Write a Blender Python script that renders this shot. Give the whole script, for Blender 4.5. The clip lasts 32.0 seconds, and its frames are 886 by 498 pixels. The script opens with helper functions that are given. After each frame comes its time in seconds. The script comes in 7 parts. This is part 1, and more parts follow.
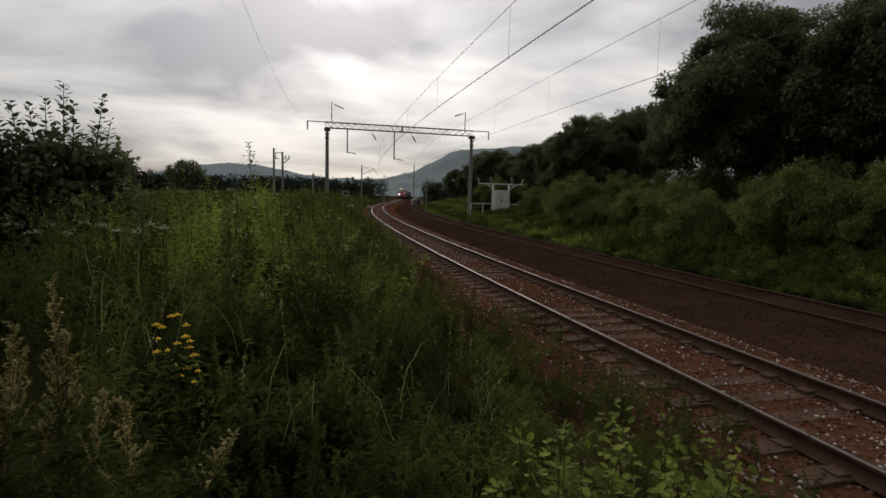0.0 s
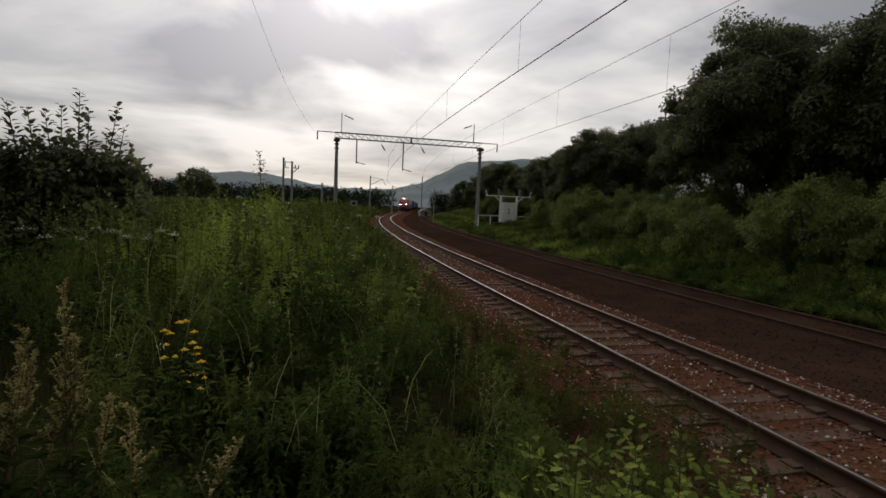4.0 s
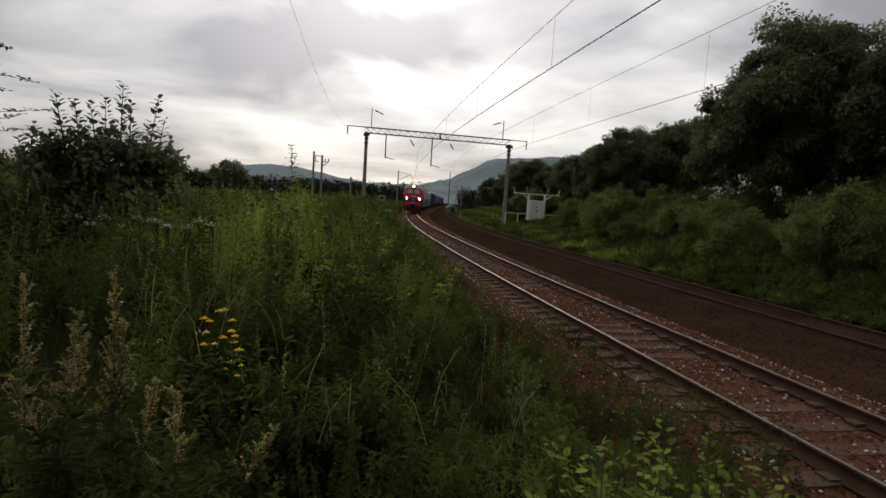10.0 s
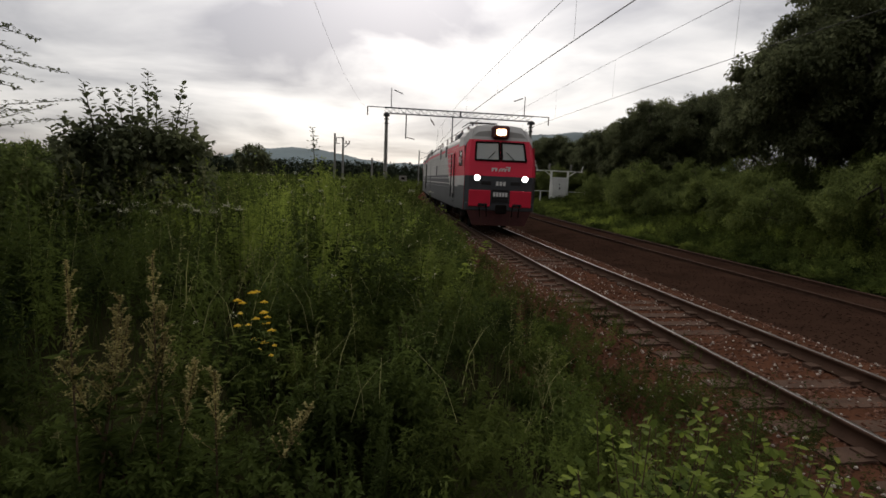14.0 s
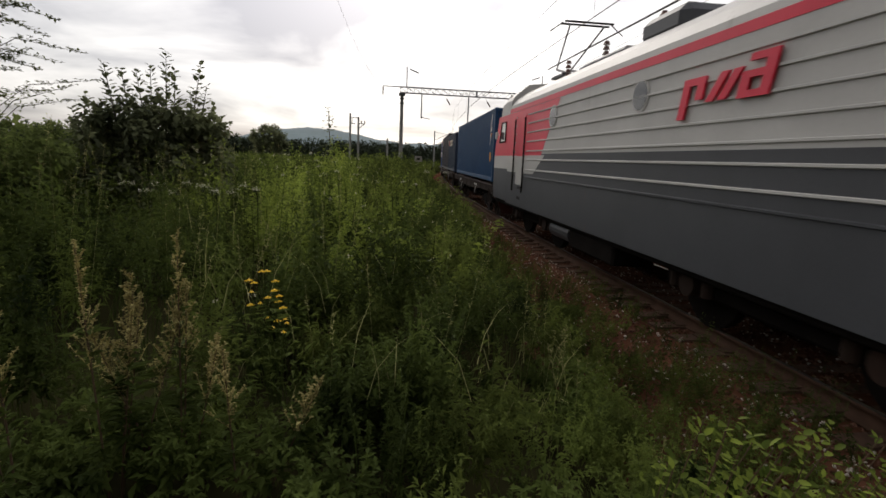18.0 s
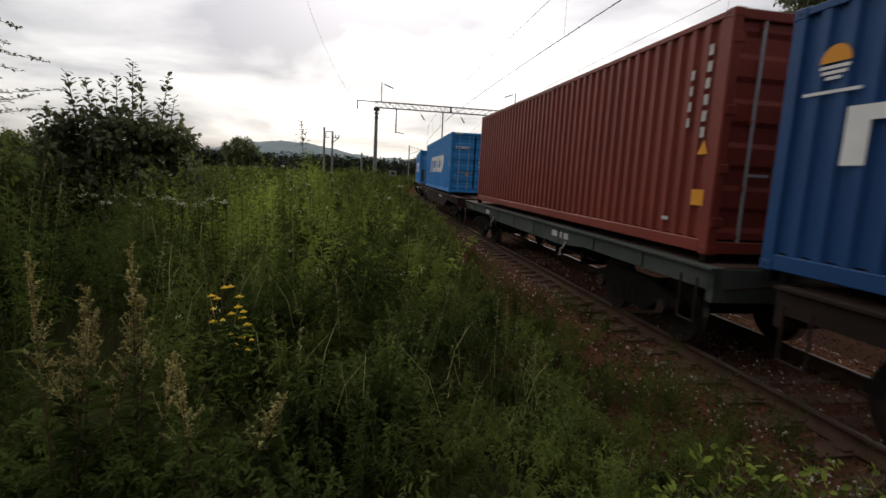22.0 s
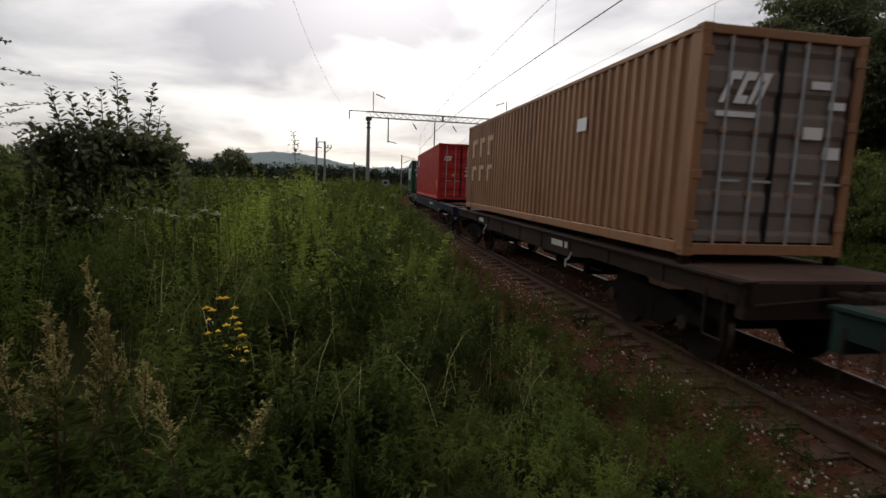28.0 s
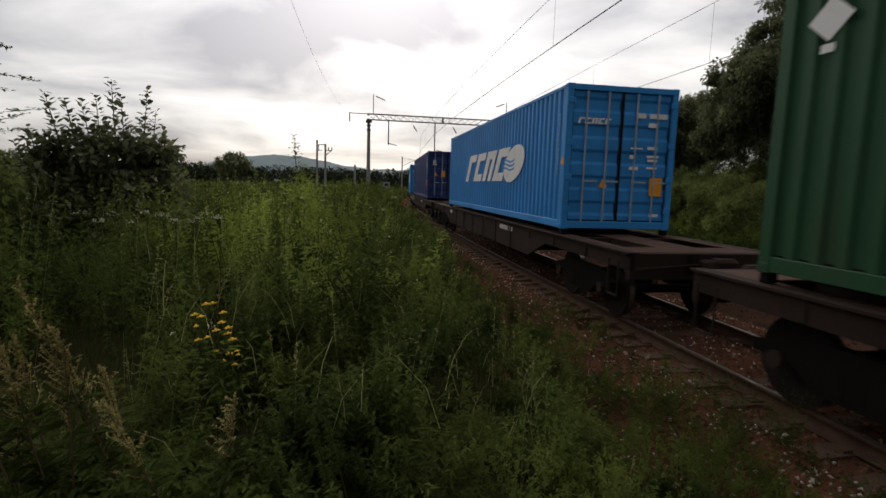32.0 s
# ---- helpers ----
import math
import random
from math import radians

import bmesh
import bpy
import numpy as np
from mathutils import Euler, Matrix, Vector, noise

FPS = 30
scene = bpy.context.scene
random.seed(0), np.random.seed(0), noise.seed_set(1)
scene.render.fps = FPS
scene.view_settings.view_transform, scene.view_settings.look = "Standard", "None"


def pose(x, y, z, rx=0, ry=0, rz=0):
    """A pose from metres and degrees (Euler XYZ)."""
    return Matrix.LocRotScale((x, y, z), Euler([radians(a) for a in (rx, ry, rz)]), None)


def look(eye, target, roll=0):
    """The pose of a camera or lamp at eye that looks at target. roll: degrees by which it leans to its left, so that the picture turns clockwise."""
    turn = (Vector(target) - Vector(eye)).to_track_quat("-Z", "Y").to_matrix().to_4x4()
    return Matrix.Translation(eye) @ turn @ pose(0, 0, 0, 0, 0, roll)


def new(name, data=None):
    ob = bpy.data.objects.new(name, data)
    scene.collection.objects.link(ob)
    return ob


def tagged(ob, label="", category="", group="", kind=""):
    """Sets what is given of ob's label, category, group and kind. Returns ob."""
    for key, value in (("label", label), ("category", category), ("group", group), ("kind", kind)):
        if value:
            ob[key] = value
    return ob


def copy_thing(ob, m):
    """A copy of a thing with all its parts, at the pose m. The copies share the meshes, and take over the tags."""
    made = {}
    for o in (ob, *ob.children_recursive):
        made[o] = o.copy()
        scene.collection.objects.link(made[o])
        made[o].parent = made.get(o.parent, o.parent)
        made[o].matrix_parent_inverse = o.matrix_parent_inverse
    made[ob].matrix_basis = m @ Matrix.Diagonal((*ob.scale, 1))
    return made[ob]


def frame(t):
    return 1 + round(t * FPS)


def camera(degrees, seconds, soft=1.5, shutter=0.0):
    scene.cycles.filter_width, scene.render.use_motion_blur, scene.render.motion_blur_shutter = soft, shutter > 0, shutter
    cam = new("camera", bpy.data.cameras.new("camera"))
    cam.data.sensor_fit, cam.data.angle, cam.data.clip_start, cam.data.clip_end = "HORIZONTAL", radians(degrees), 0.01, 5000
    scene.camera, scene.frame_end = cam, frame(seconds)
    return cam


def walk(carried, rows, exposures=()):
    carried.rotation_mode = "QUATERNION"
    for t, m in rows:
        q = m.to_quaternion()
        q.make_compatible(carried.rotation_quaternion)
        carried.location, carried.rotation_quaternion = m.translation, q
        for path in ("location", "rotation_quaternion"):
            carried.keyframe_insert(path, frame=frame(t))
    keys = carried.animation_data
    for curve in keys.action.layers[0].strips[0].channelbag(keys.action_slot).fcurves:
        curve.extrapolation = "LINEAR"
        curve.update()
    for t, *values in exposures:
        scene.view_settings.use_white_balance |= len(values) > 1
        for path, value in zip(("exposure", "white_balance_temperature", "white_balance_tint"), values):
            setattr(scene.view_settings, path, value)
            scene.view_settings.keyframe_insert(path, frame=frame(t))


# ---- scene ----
# Exposure: the picture opens up as the train covers part of the bright sky.
EXPOSURES = [(0, 0.08, 6850, 12), (6, 0.13, 6850, 12), (9, 0.29, 6850, 12), (11, 0.2, 6850, 12), (13, 0.35, 6850, 12), (14.5, 0.38, 6850, 12), (17, 0.76, 6850, 12), (19, 0.77, 6850, 12), (22, 0.67, 6850, 12), (25, 0.58, 6850, 12), (28, 0.54, 6850, 12), (32, 0.49, 6850, 12)]
# The camera: hand-held beside the line, eye about 1.7 m over the path; rows of t, x, yaw, pitch, roll.
EYE_Z = 2.19
PATH = [
    (0, 0.036, -14.79, -6.00, 1.55),
    (0.5, 0.036, -14.57, -6.30, 2.33),
    (1, 0.036, -13.96, -6.11, 1.88),
    (1.5, 0.032, -14.07, -5.40, 2.24),
    (2, 0.032, -13.75, -5.58, 2.02),
    (2.5, 0.031, -14.21, -5.62, 2.11),
    (4.5, 0.029, -13.98, -4.57, 2.55),
    (5, 0.026, -14.38, -4.60, 2.35),
    (5.5, 0.016, -12.91, -4.77, 1.39),
    (6, 0.011, -12.54, -5.03, 1.87),
    (6.5, 0.008, -12.52, -5.58, 2.46),
    (7, 0.003, -12.08, -5.77, 3.20),
    (7.5, -0.006, -11.90, -5.45, 3.58),
    (8, -0.012, -11.31, -5.74, 3.72),
    (8.5, -0.014, -11.38, -5.75, 4.14),
    (9, -0.017, -10.85, -5.83, 4.18),
    (9.5, -0.019, -10.98, -5.59, 3.88),
    (10, -0.019, -11.11, -5.34, 3.71),
    (10.5, -0.026, -11.07, -5.76, 3.44),
    (11, -0.032, -10.70, -5.44, 3.52),
    (11.5, -0.033, -10.38, -5.72, 3.18),
    (12, -0.040, -10.12, -6.04, 3.38),
    (12.5, -0.041, -9.64, -6.44, 3.15),
    (13, -0.043, -9.58, -6.60, 3.18),
    (13.5, -0.044, -9.45, -6.87, 2.85),
    (14, -0.044, -8.71, -7.76, 2.40),
    (14.5, -0.056, -6.72, -8.63, 1.72),
    (16.5, -0.056, -7.44, -9.21, 2.52),
    (17, -0.056, -7.51, -9.26, 3.13),
    (17.5, -0.048, -7.60, -9.75, 2.45),
    (18, -0.048, -7.10, -9.96, 2.49),
    (18.5, -0.037, -7.31, -9.82, 2.74),
    (19, -0.036, -7.57, -9.93, 3.18),
    (19.5, -0.029, -8.09, -9.37, 2.46),
    (20, -0.029, -8.62, -9.16, 2.46),
    (20.5, -0.028, -8.93, -8.52, 2.29),
    (21, -0.021, -9.69, -7.81, 1.90),
    (21.5, -0.021, -9.69, -8.11, 2.32),
    (22, -0.019, -9.92, -8.21, 2.99),
    (22.5, -0.019, -10.14, -8.15, 2.70),
    (23, -0.019, -10.20, -8.65, 2.20),
    (23.5, -0.019, -10.29, -8.65, 2.19),
    (24, -0.019, -10.62, -8.52, 3.01),
    (24.5, -0.019, -10.12, -8.74, 2.24),
    (25, -0.019, -10.38, -8.37, 2.17),
    (25.5, -0.019, -10.50, -8.16, 1.55),
    (27.5, -0.019, -10.58, -7.58, 1.18),
    (28, -0.019, -10.57, -7.24, 2.19),
    (28.5, -0.019, -10.29, -7.63, 1.80),
    (29, -0.019, -10.13, -7.42, 1.62),
    (29.5, -0.019, -10.23, -7.52, 1.84),
    (30, -0.019, -10.35, -7.29, 2.05),
    (30.5, -0.019, -10.35, -7.21, 2.04),
    (31, -0.019, -10.51, -7.11, 2.31),
    (31.5, -0.019, -10.28, -7.41, 1.48),
    (32, -0.019, -10.43, -7.07, 1.71),
]
cam = camera(82.0, 32.0, 1.6, 0.12)
walk(cam, [(t, Matrix.Translation((x, 0.0, EYE_Z)) @ pose(0, 0, 0, 0, 0, yaw) @ pose(0, 0, 0, 90 + pitch) @ pose(0, 0, 0, 0, 0, roll))
           for t, x, yaw, pitch, roll in PATH], EXPOSURES)

# ---- world and sun: a bright overcast evening, the sun behind the cloud ahead ----
SUN_AZ, SUN_EL = 3.0, 27.0


def build_world():
    world = bpy.data.worlds.new("overcast_sky")
    scene.world = world
    world.use_nodes = True
    nt = world.node_tree
    nt.nodes.clear()
    N, L = nt.nodes.new, nt.links.new
    out, bg = N("ShaderNodeOutputWorld"), N("ShaderNodeBackground")
    tc = N("ShaderNodeTexCoord")
    sep = N("ShaderNodeSeparateXYZ")
    L(tc.outputs["Generated"], sep.inputs[0])

    def math_node(op, a, b=None, c=None):
        n = N("ShaderNodeMath")
        n.operation = op
        for i, v in enumerate((a, b, c)):
            if v is None:
                continue
            if isinstance(v, (int, float)):
                n.inputs[i].default_value = v
            else:
                L(v, n.inputs[i])
        return n.outputs[0]

    # cloud deck seen in perspective: direction divided by its height
    zz = math_node("ADD", math_node("MAXIMUM", sep.outputs[2], 0.0), 0.16)
    comb = N("ShaderNodeCombineXYZ")
    L(math_node("DIVIDE", sep.outputs[0], zz), comb.inputs[0])
    L(math_node("DIVIDE", sep.outputs[1], zz), comb.inputs[1])
    comb.inputs[2].default_value = 3.7
    n1 = N("ShaderNodeTexNoise")
    n1.inputs["Scale"].default_value, n1.inputs["Detail"].default_value, n1.inputs["Roughness"].default_value = 1.15, 6, 0.5
    n1.inputs["Distortion"].default_value = 0.35
    L(comb.outputs[0], n1.inputs["Vector"])
    n2 = N("ShaderNodeTexNoise")
    n2.inputs["Scale"].default_value, n2.inputs["Detail"].default_value = 0.45, 3
    L(comb.outputs[0], n2.inputs["Vector"])
    both = math_node("ADD", math_node("MULTIPLY", n1.outputs["Fac"], 0.6), math_node("MULTIPLY", n2.outputs["Fac"], 0.4))
    ramp = N("ShaderNodeValToRGB")
    e = ramp.color_ramp.elements
    e[0].position, e[0].color = 0.40, (0.36, 0.37, 0.41, 1)
    e[1].position, e[1].color = 0.60, (0.95, 0.95, 0.95, 1)
    mid = e.new(0.50)
    mid.color = (0.66, 0.67, 0.69, 1)
    L(both, ramp.inputs[0])
    # the glow of the veiled sun
    a, h = radians(SUN_AZ), radians(SUN_EL)
    sun = (math.sin(a) * math.cos(h), math.cos(a) * math.cos(h), math.sin(h))
    dot = N("ShaderNodeVectorMath")
    dot.operation = "DOT_PRODUCT"
    L(tc.outputs["Generated"], dot.inputs[0])
    dot.inputs[1].default_value = sun
    d = math_node("MAXIMUM", dot.outputs["Value"], 0.0)
    glow = math_node("ADD", math_node("MULTIPLY", math_node("POWER", d, 6.0), 0.43), math_node("MULTIPLY", math_node("POWER", d, 40.0), 0.55))
    # an overcast sky grows brighter from the horizon to overhead
    rise = math_node("MULTIPLY_ADD", math_node("MAXIMUM", sep.outputs[2], 0.0), 1.0, 0.68)
    lift = math_node("MULTIPLY", rise, math_node("ADD", glow, math_node("MULTIPLY_ADD", dot.outputs["Value"], 0.27, 0.36)))
    mul = N("ShaderNodeMixRGB")
    mul.blend_type = "MULTIPLY"
    mul.inputs[0].default_value = 1.0
    L(ramp.outputs[0], mul.inputs[1])
    L(lift, mul.inputs[2])
    sky = N("ShaderNodeTexSky")
    sky.sky_type, sky.sun_disc = "NISHITA", False
    sky.sun_elevation, sky.sun_rotation = radians(SUN_EL), radians(SUN_AZ)
    mix = N("ShaderNodeMixRGB")
    mix.blend_type = "ADD"
    mix.inputs[0].default_value = 0.006
    L(mul.outputs[0], mix.inputs[1])
    L(sky.outputs[0], mix.inputs[2])
    L(mix.outputs[0], bg.inputs[0])
    bg.inputs[1].default_value = 1.14
    L(bg.outputs[0], out.inputs[0])
    lamp = bpy.data.lights.new("sun", "SUN")
    lamp.energy, lamp.angle, lamp.color = 0.5, radians(25), (1.0, 0.95, 0.88)
    ob = new("sun", lamp)
    ob.matrix_basis = look((0, 0, 60), (-sun[0], -sun[1], 60 - sun[2]))


build_world()

# ---- materials ----
def material(name, color, rough=0.7, metal=0.0, vary=0.25, scale=6.0, fine=60.0, bump=0.15, tint=None, spec=0.3, rand=0.0, trans=0.0, wear=0.0, wear_color=(0.12, 0.06, 0.035), contrast=1.6):
    """A surface with colour varying at two scales, fine relief, and stains of wear_color."""
    m = bpy.data.materials.new(name)
    m.use_nodes = True
    nt = m.node_tree
    N, L = nt.nodes.new, nt.links.new
    bsdf = nt.nodes["Principled BSDF"]
    tc = N("ShaderNodeTexCoord")
    a, b = N("ShaderNodeTexNoise"), N("ShaderNodeTexNoise")
    a.inputs["Scale"].default_value, a.inputs["Detail"].default_value = scale, 4
    b.inputs["Scale"].default_value, b.inputs["Detail"].default_value = fine, 3
    for n in (a, b):
        L(tc.outputs["Object"], n.inputs["Vector"])
    mix = N("ShaderNodeMixRGB")
    c2 = tint or tuple(min(1, c * (1 + vary)) for c in color)
    c1 = tuple(c * (1 - vary) for c in color)
    mix.inputs[1].default_value, mix.inputs[2].default_value = (*c1, 1), (*c2, 1)
    add = N("ShaderNodeMath")
    add.operation = "MULTIPLY_ADD"
    L(b.outputs["Fac"], add.inputs[0])
    add.inputs[1].default_value = 0.5
    sub = N("ShaderNodeMath")
    sub.operation = "MULTIPLY_ADD"
    L(a.outputs["Fac"], sub.inputs[0])
    sub.inputs[1].default_value, sub.inputs[2].default_value = contrast, 0.25 - contrast * 0.5
    L(sub.outputs[0], add.inputs[2])
    last = add.outputs[0]
    if rand:
        info = N("ShaderNodeNewGeometry")
        r = N("ShaderNodeMath")
        r.operation = "MULTIPLY_ADD"
        L(info.outputs["Random Per Island"], r.inputs[0])
        r.inputs[1].default_value = rand
        L(last, r.inputs[2])
        r2 = N("ShaderNodeMath")
        r2.operation = "SUBTRACT"
        L(r.outputs[0], r2.inputs[0])
        r2.inputs[1].default_value = rand * 0.5
        last = r2.outputs[0]
    clamp = N("ShaderNodeClamp")
    L(last, clamp.inputs[0])
    L(clamp.outputs[0], mix.inputs[0])
    col = mix.outputs[0]
    if wear:
        w = N("ShaderNodeTexNoise")
        w.inputs["Scale"].default_value, w.inputs["Detail"].default_value, w.inputs["Roughness"].default_value = scale * 0.7, 8, 0.7
        stretch = N("ShaderNodeMapping")
        stretch.inputs["Scale"].default_value = (1.6, 1.6, 0.22)
        L(tc.outputs["Object"], stretch.inputs["Vector"])
        L(stretch.outputs[0], w.inputs["Vector"])
        rmp = N("ShaderNodeValToRGB")
        rmp.color_ramp.elements[0].position, rmp.color_ramp.elements[1].position = 0.66 - 0.25 * wear, 0.80 - 0.2 * wear
        L(w.outputs["Fac"], rmp.inputs[0])
        wm = N("ShaderNodeMixRGB")
        L(rmp.outputs[0], wm.inputs[0])
        L(col, wm.inputs[1])
        wm.inputs[2].default_value = (*wear_color, 1)
        col = wm.outputs[0]
    L(col, bsdf.inputs["Base Color"])
    bsdf.inputs["Roughness"].default_value, bsdf.inputs["Metallic"].default_value = rough, metal
    bsdf.inputs["Specular IOR Level"].default_value = spec
    if bump:
        bp = N("ShaderNodeBump")
        bp.inputs["Strength"].default_value, bp.inputs["Distance"].default_value = bump, 0.02
        L(b.outputs["Fac"], bp.inputs["Height"])
        L(bp.outputs[0], bsdf.inputs["Normal"])
    if trans:
        tr = N("ShaderNodeBsdfTranslucent")
        L(col, tr.inputs[0])
        ms = N("ShaderNodeMixShader")
        ms.inputs[0].default_value = trans
        L(bsdf.outputs[0], ms.inputs[1])
        L(tr.outputs[0], ms.inputs[2])
        L(ms.outputs[0], nt.nodes["Material Output"].inputs[0])
    return m


def glow(name, color, strength):
    m = bpy.data.materials.new(name)
    m.use_nodes = True
    b = m.node_tree.nodes["Principled BSDF"]
    b.inputs["Base Color"].default_value = (*color, 1)
    b.inputs["Emission Color"].default_value, b.inputs["Emission Strength"].default_value = (*color, 1), strength
    return m


def glass(name, color, rough=0.03):
    m = bpy.data.materials.new(name)
    m.use_nodes = True
    b = m.node_tree.nodes["Principled BSDF"]
    b.inputs["Base Color"].default_value = (*color, 1)
    b.inputs["Roughness"].default_value, b.inputs["Specular IOR Level"].default_value = rough, 0.6
    return m


M = {}
M["soil"] = material("soil", (0.03, 0.028, 0.012), 0.95, spec=0.0, scale=0.6, fine=9, vary=0.4, bump=0.4)
M["trackbed"] = material("dark_trackbed", (0.040, 0.022, 0.015), 0.95, spec=0.0, scale=0.8, fine=30, vary=0.4, bump=0.5)
M["ballast"] = material("ballast_bed", (0.092, 0.041, 0.024), 0.95, spec=0.0, scale=1.5, fine=26, vary=0.45, bump=0.8)
M["stone"] = material("crushed_stone", (0.098, 0.042, 0.024), 0.95, spec=0.05, scale=9, fine=60, vary=0.35, rand=1.0, tint=(0.19, 0.10, 0.07))
M["pale_stone"] = material("pale_stone", (0.50, 0.44, 0.38), 0.9, scale=9, fine=60, vary=0.3, rand=0.8)
M["sleeper"] = material("concrete_sleeper", (0.097, 0.060, 0.043), 0.95, spec=0.05, scale=4, fine=50, vary=0.35, bump=0.3)
M["rail"] = material("rusty_rail", (0.075, 0.042, 0.028), 0.8, 0.1, spec=0.1, scale=5, fine=80, vary=0.35)
M["rail_top"] = material("polished_rail_head", (0.20, 0.175, 0.155), 0.30, 0.7, scale=3, fine=90, vary=0.2, bump=0.02)
M["old_rail"] = material("dull_rail_head", (0.05, 0.03, 0.022), 0.95, 0.0, spec=0.05, scale=3, fine=90)
M["old_sleeper"] = material("buried_dark_sleeper", (0.04, 0.024, 0.017), 0.95, spec=0.0, scale=4, fine=50, vary=0.35, bump=0.3)
M["steel"] = material("grey_galvanised_steel", (0.11, 0.11, 0.115), 0.6, 0.6, scale=3, fine=40, bump=0.05)
M["concrete"] = material("weathered_concrete", (0.26, 0.25, 0.23), 0.9, scale=2, fine=40, vary=0.25)
M["wire"] = material("bronze_wire", (0.03, 0.028, 0.026), 0.5, 0.7, bump=0)
M["grass"] = material("meadow_green", (0.075, 0.105, 0.024), 0.8, scale=1.1, fine=4, vary=0.6, bump=0, rand=0.15, contrast=2.8, tint=(0.205, 0.25, 0.058), trans=0.4, spec=0.08)
# weed green darkened to hold the dimmer light close to the camera
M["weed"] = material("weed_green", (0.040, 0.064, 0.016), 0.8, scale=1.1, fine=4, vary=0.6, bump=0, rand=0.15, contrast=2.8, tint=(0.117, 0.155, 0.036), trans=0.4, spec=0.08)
M["tree"] = material("tree_leaf", (0.075, 0.09, 0.05), 0.8, scale=0.5, fine=2, vary=0.4, bump=0, rand=0.5, tint=(0.235, 0.255, 0.13), trans=0.45, spec=0.08)
M["bark"] = material("tree_bark", (0.06, 0.05, 0.04), 0.95, scale=3, fine=30, bump=0.5)
# the haze of distance is mixed into this pale blue-green
M["hill"] = material("hazed_hill", (0.13, 0.18, 0.19), 0.95, scale=0.006, fine=0.05, vary=0.18, bump=0)
M["grey_paint"] = material("dark_grey_paint", (0.062, 0.064, 0.07), 0.5, scale=1, fine=20, vary=0.15, bump=0.04, wear=0.12)
M["light_grey"] = material("light_grey_paint", (0.49, 0.475, 0.45), 0.5, scale=1, fine=20, vary=0.12, bump=0.04, wear=0.15, wear_color=(0.24, 0.2, 0.175))
M["red_paint"] = material("red_paint", (0.72, 0.022, 0.058), 0.42, scale=1, fine=20, vary=0.12, bump=0.03)
M["black_paint"] = material("black_dirt", (0.011, 0.009, 0.008), 0.9, scale=2, fine=30, vary=0.4, spec=0.04)
M["frame_grey"] = material("dusty_wagon_frame", (0.030, 0.020, 0.016), 0.85, scale=1.2, fine=20, vary=0.35, wear=0.4, wear_color=(0.055, 0.03, 0.022), spec=0.1)

# ---- building helpers ----
def part(name, bm, mat, parent=None, label="", smooth=False):
    """Links a bmesh as one mesh object, under a thing or a part."""
    me = bpy.data.meshes.new(name)
    bmesh.ops.recalc_face_normals(bm, faces=bm.faces)
    bm.to_mesh(me)
    bm.free()
    return shared(name, me, mat, parent, label, smooth)


def shared(name, me, mat, parent=None, label="", smooth=False):
    if mat is not None and not me.materials:
        me.materials.append(mat)
    if smooth:
        for p in me.polygons:
            p.use_smooth = True
    ob = new(name, me)
    if parent is not None:
        ob.parent = parent
    if label:
        tagged(ob, label)
    return ob


def thing(name, label, category, group="", kind="", m=None):
    ob = tagged(new(name), label, category, group, kind)
    ob.empty_display_size = 0.2
    if m is not None:
        ob.matrix_basis = m
    return ob


def box(bm, x0, x1, y0, y1, z0, z1, bevel=0.0):
    r = bmesh.ops.create_cube(bm, size=1)
    bmesh.ops.transform(bm, matrix=Matrix.Translation(((x0 + x1) / 2, (y0 + y1) / 2, (z0 + z1) / 2)) @ Matrix.Diagonal((x1 - x0, y1 - y0, z1 - z0, 1)), verts=r["verts"])
    if bevel:
        es = {e for v in r["verts"] for e in v.link_edges}
        bmesh.ops.bevel(bm, geom=list(es), offset=bevel, segments=1, affect="EDGES")
    return bm


def boxed(*dims, bevel=0.0):
    return box(bmesh.new(), *dims, bevel=bevel)


def rod(bm, p, q, r, n=8, r2=None):
    """A round bar from p to q."""
    p, q = Vector(p), Vector(q)
    d = q - p
    m = Matrix.Translation((p + q) / 2) @ d.to_track_quat("Z", "Y").to_matrix().to_4x4()
    bmesh.ops.create_cone(bm, cap_ends=True, segments=n, radius1=r, radius2=r if r2 is None else r2, depth=d.length, matrix=m)
    return bm


def prism(bm, outline, axis, a, b):
    """An outline of (u, v) pushed from a to b along an axis (0: u, v are y, z; 1: x, z; 2: x, y)."""
    def at(u, v, w):
        return ((w, u, v), (u, w, v), (u, v, w))[axis]
    lo = [bm.verts.new(at(u, v, a)) for u, v in outline]
    hi = [bm.verts.new(at(u, v, b)) for u, v in outline]
    n = len(outline)
    bm.faces.new(lo[::-1])
    bm.faces.new(hi)
    for i in range(n):
        j = (i + 1) % n
        bm.faces.new((lo[i], lo[j], hi[j], hi[i]))
    return bm


def mesh_arrays(name, verts, faces, mats=(), face_mat=None):
    """A mesh from numpy arrays; faces all of one size."""
    me = bpy.data.meshes.new(name)
    k = faces.shape[1]
    me.vertices.add(len(verts))
    me.vertices.foreach_set("co", np.ascontiguousarray(verts, np.float32).ravel())
    me.loops.add(faces.size)
    me.loops.foreach_set("vertex_index", np.ascontiguousarray(faces, np.int32).ravel())
    me.polygons.add(len(faces))
    me.polygons.foreach_set("loop_start", np.arange(len(faces), dtype=np.int32) * k)
    me.polygons.foreach_set("loop_total", np.full(len(faces), k, np.int32))
    for m in mats:
        me.materials.append(m)
    if face_mat is not None:
        me.polygons.foreach_set("material_index", np.ascontiguousarray(face_mat, np.int32))
    me.update(calc_edges=True)
    me.validate()
    return me


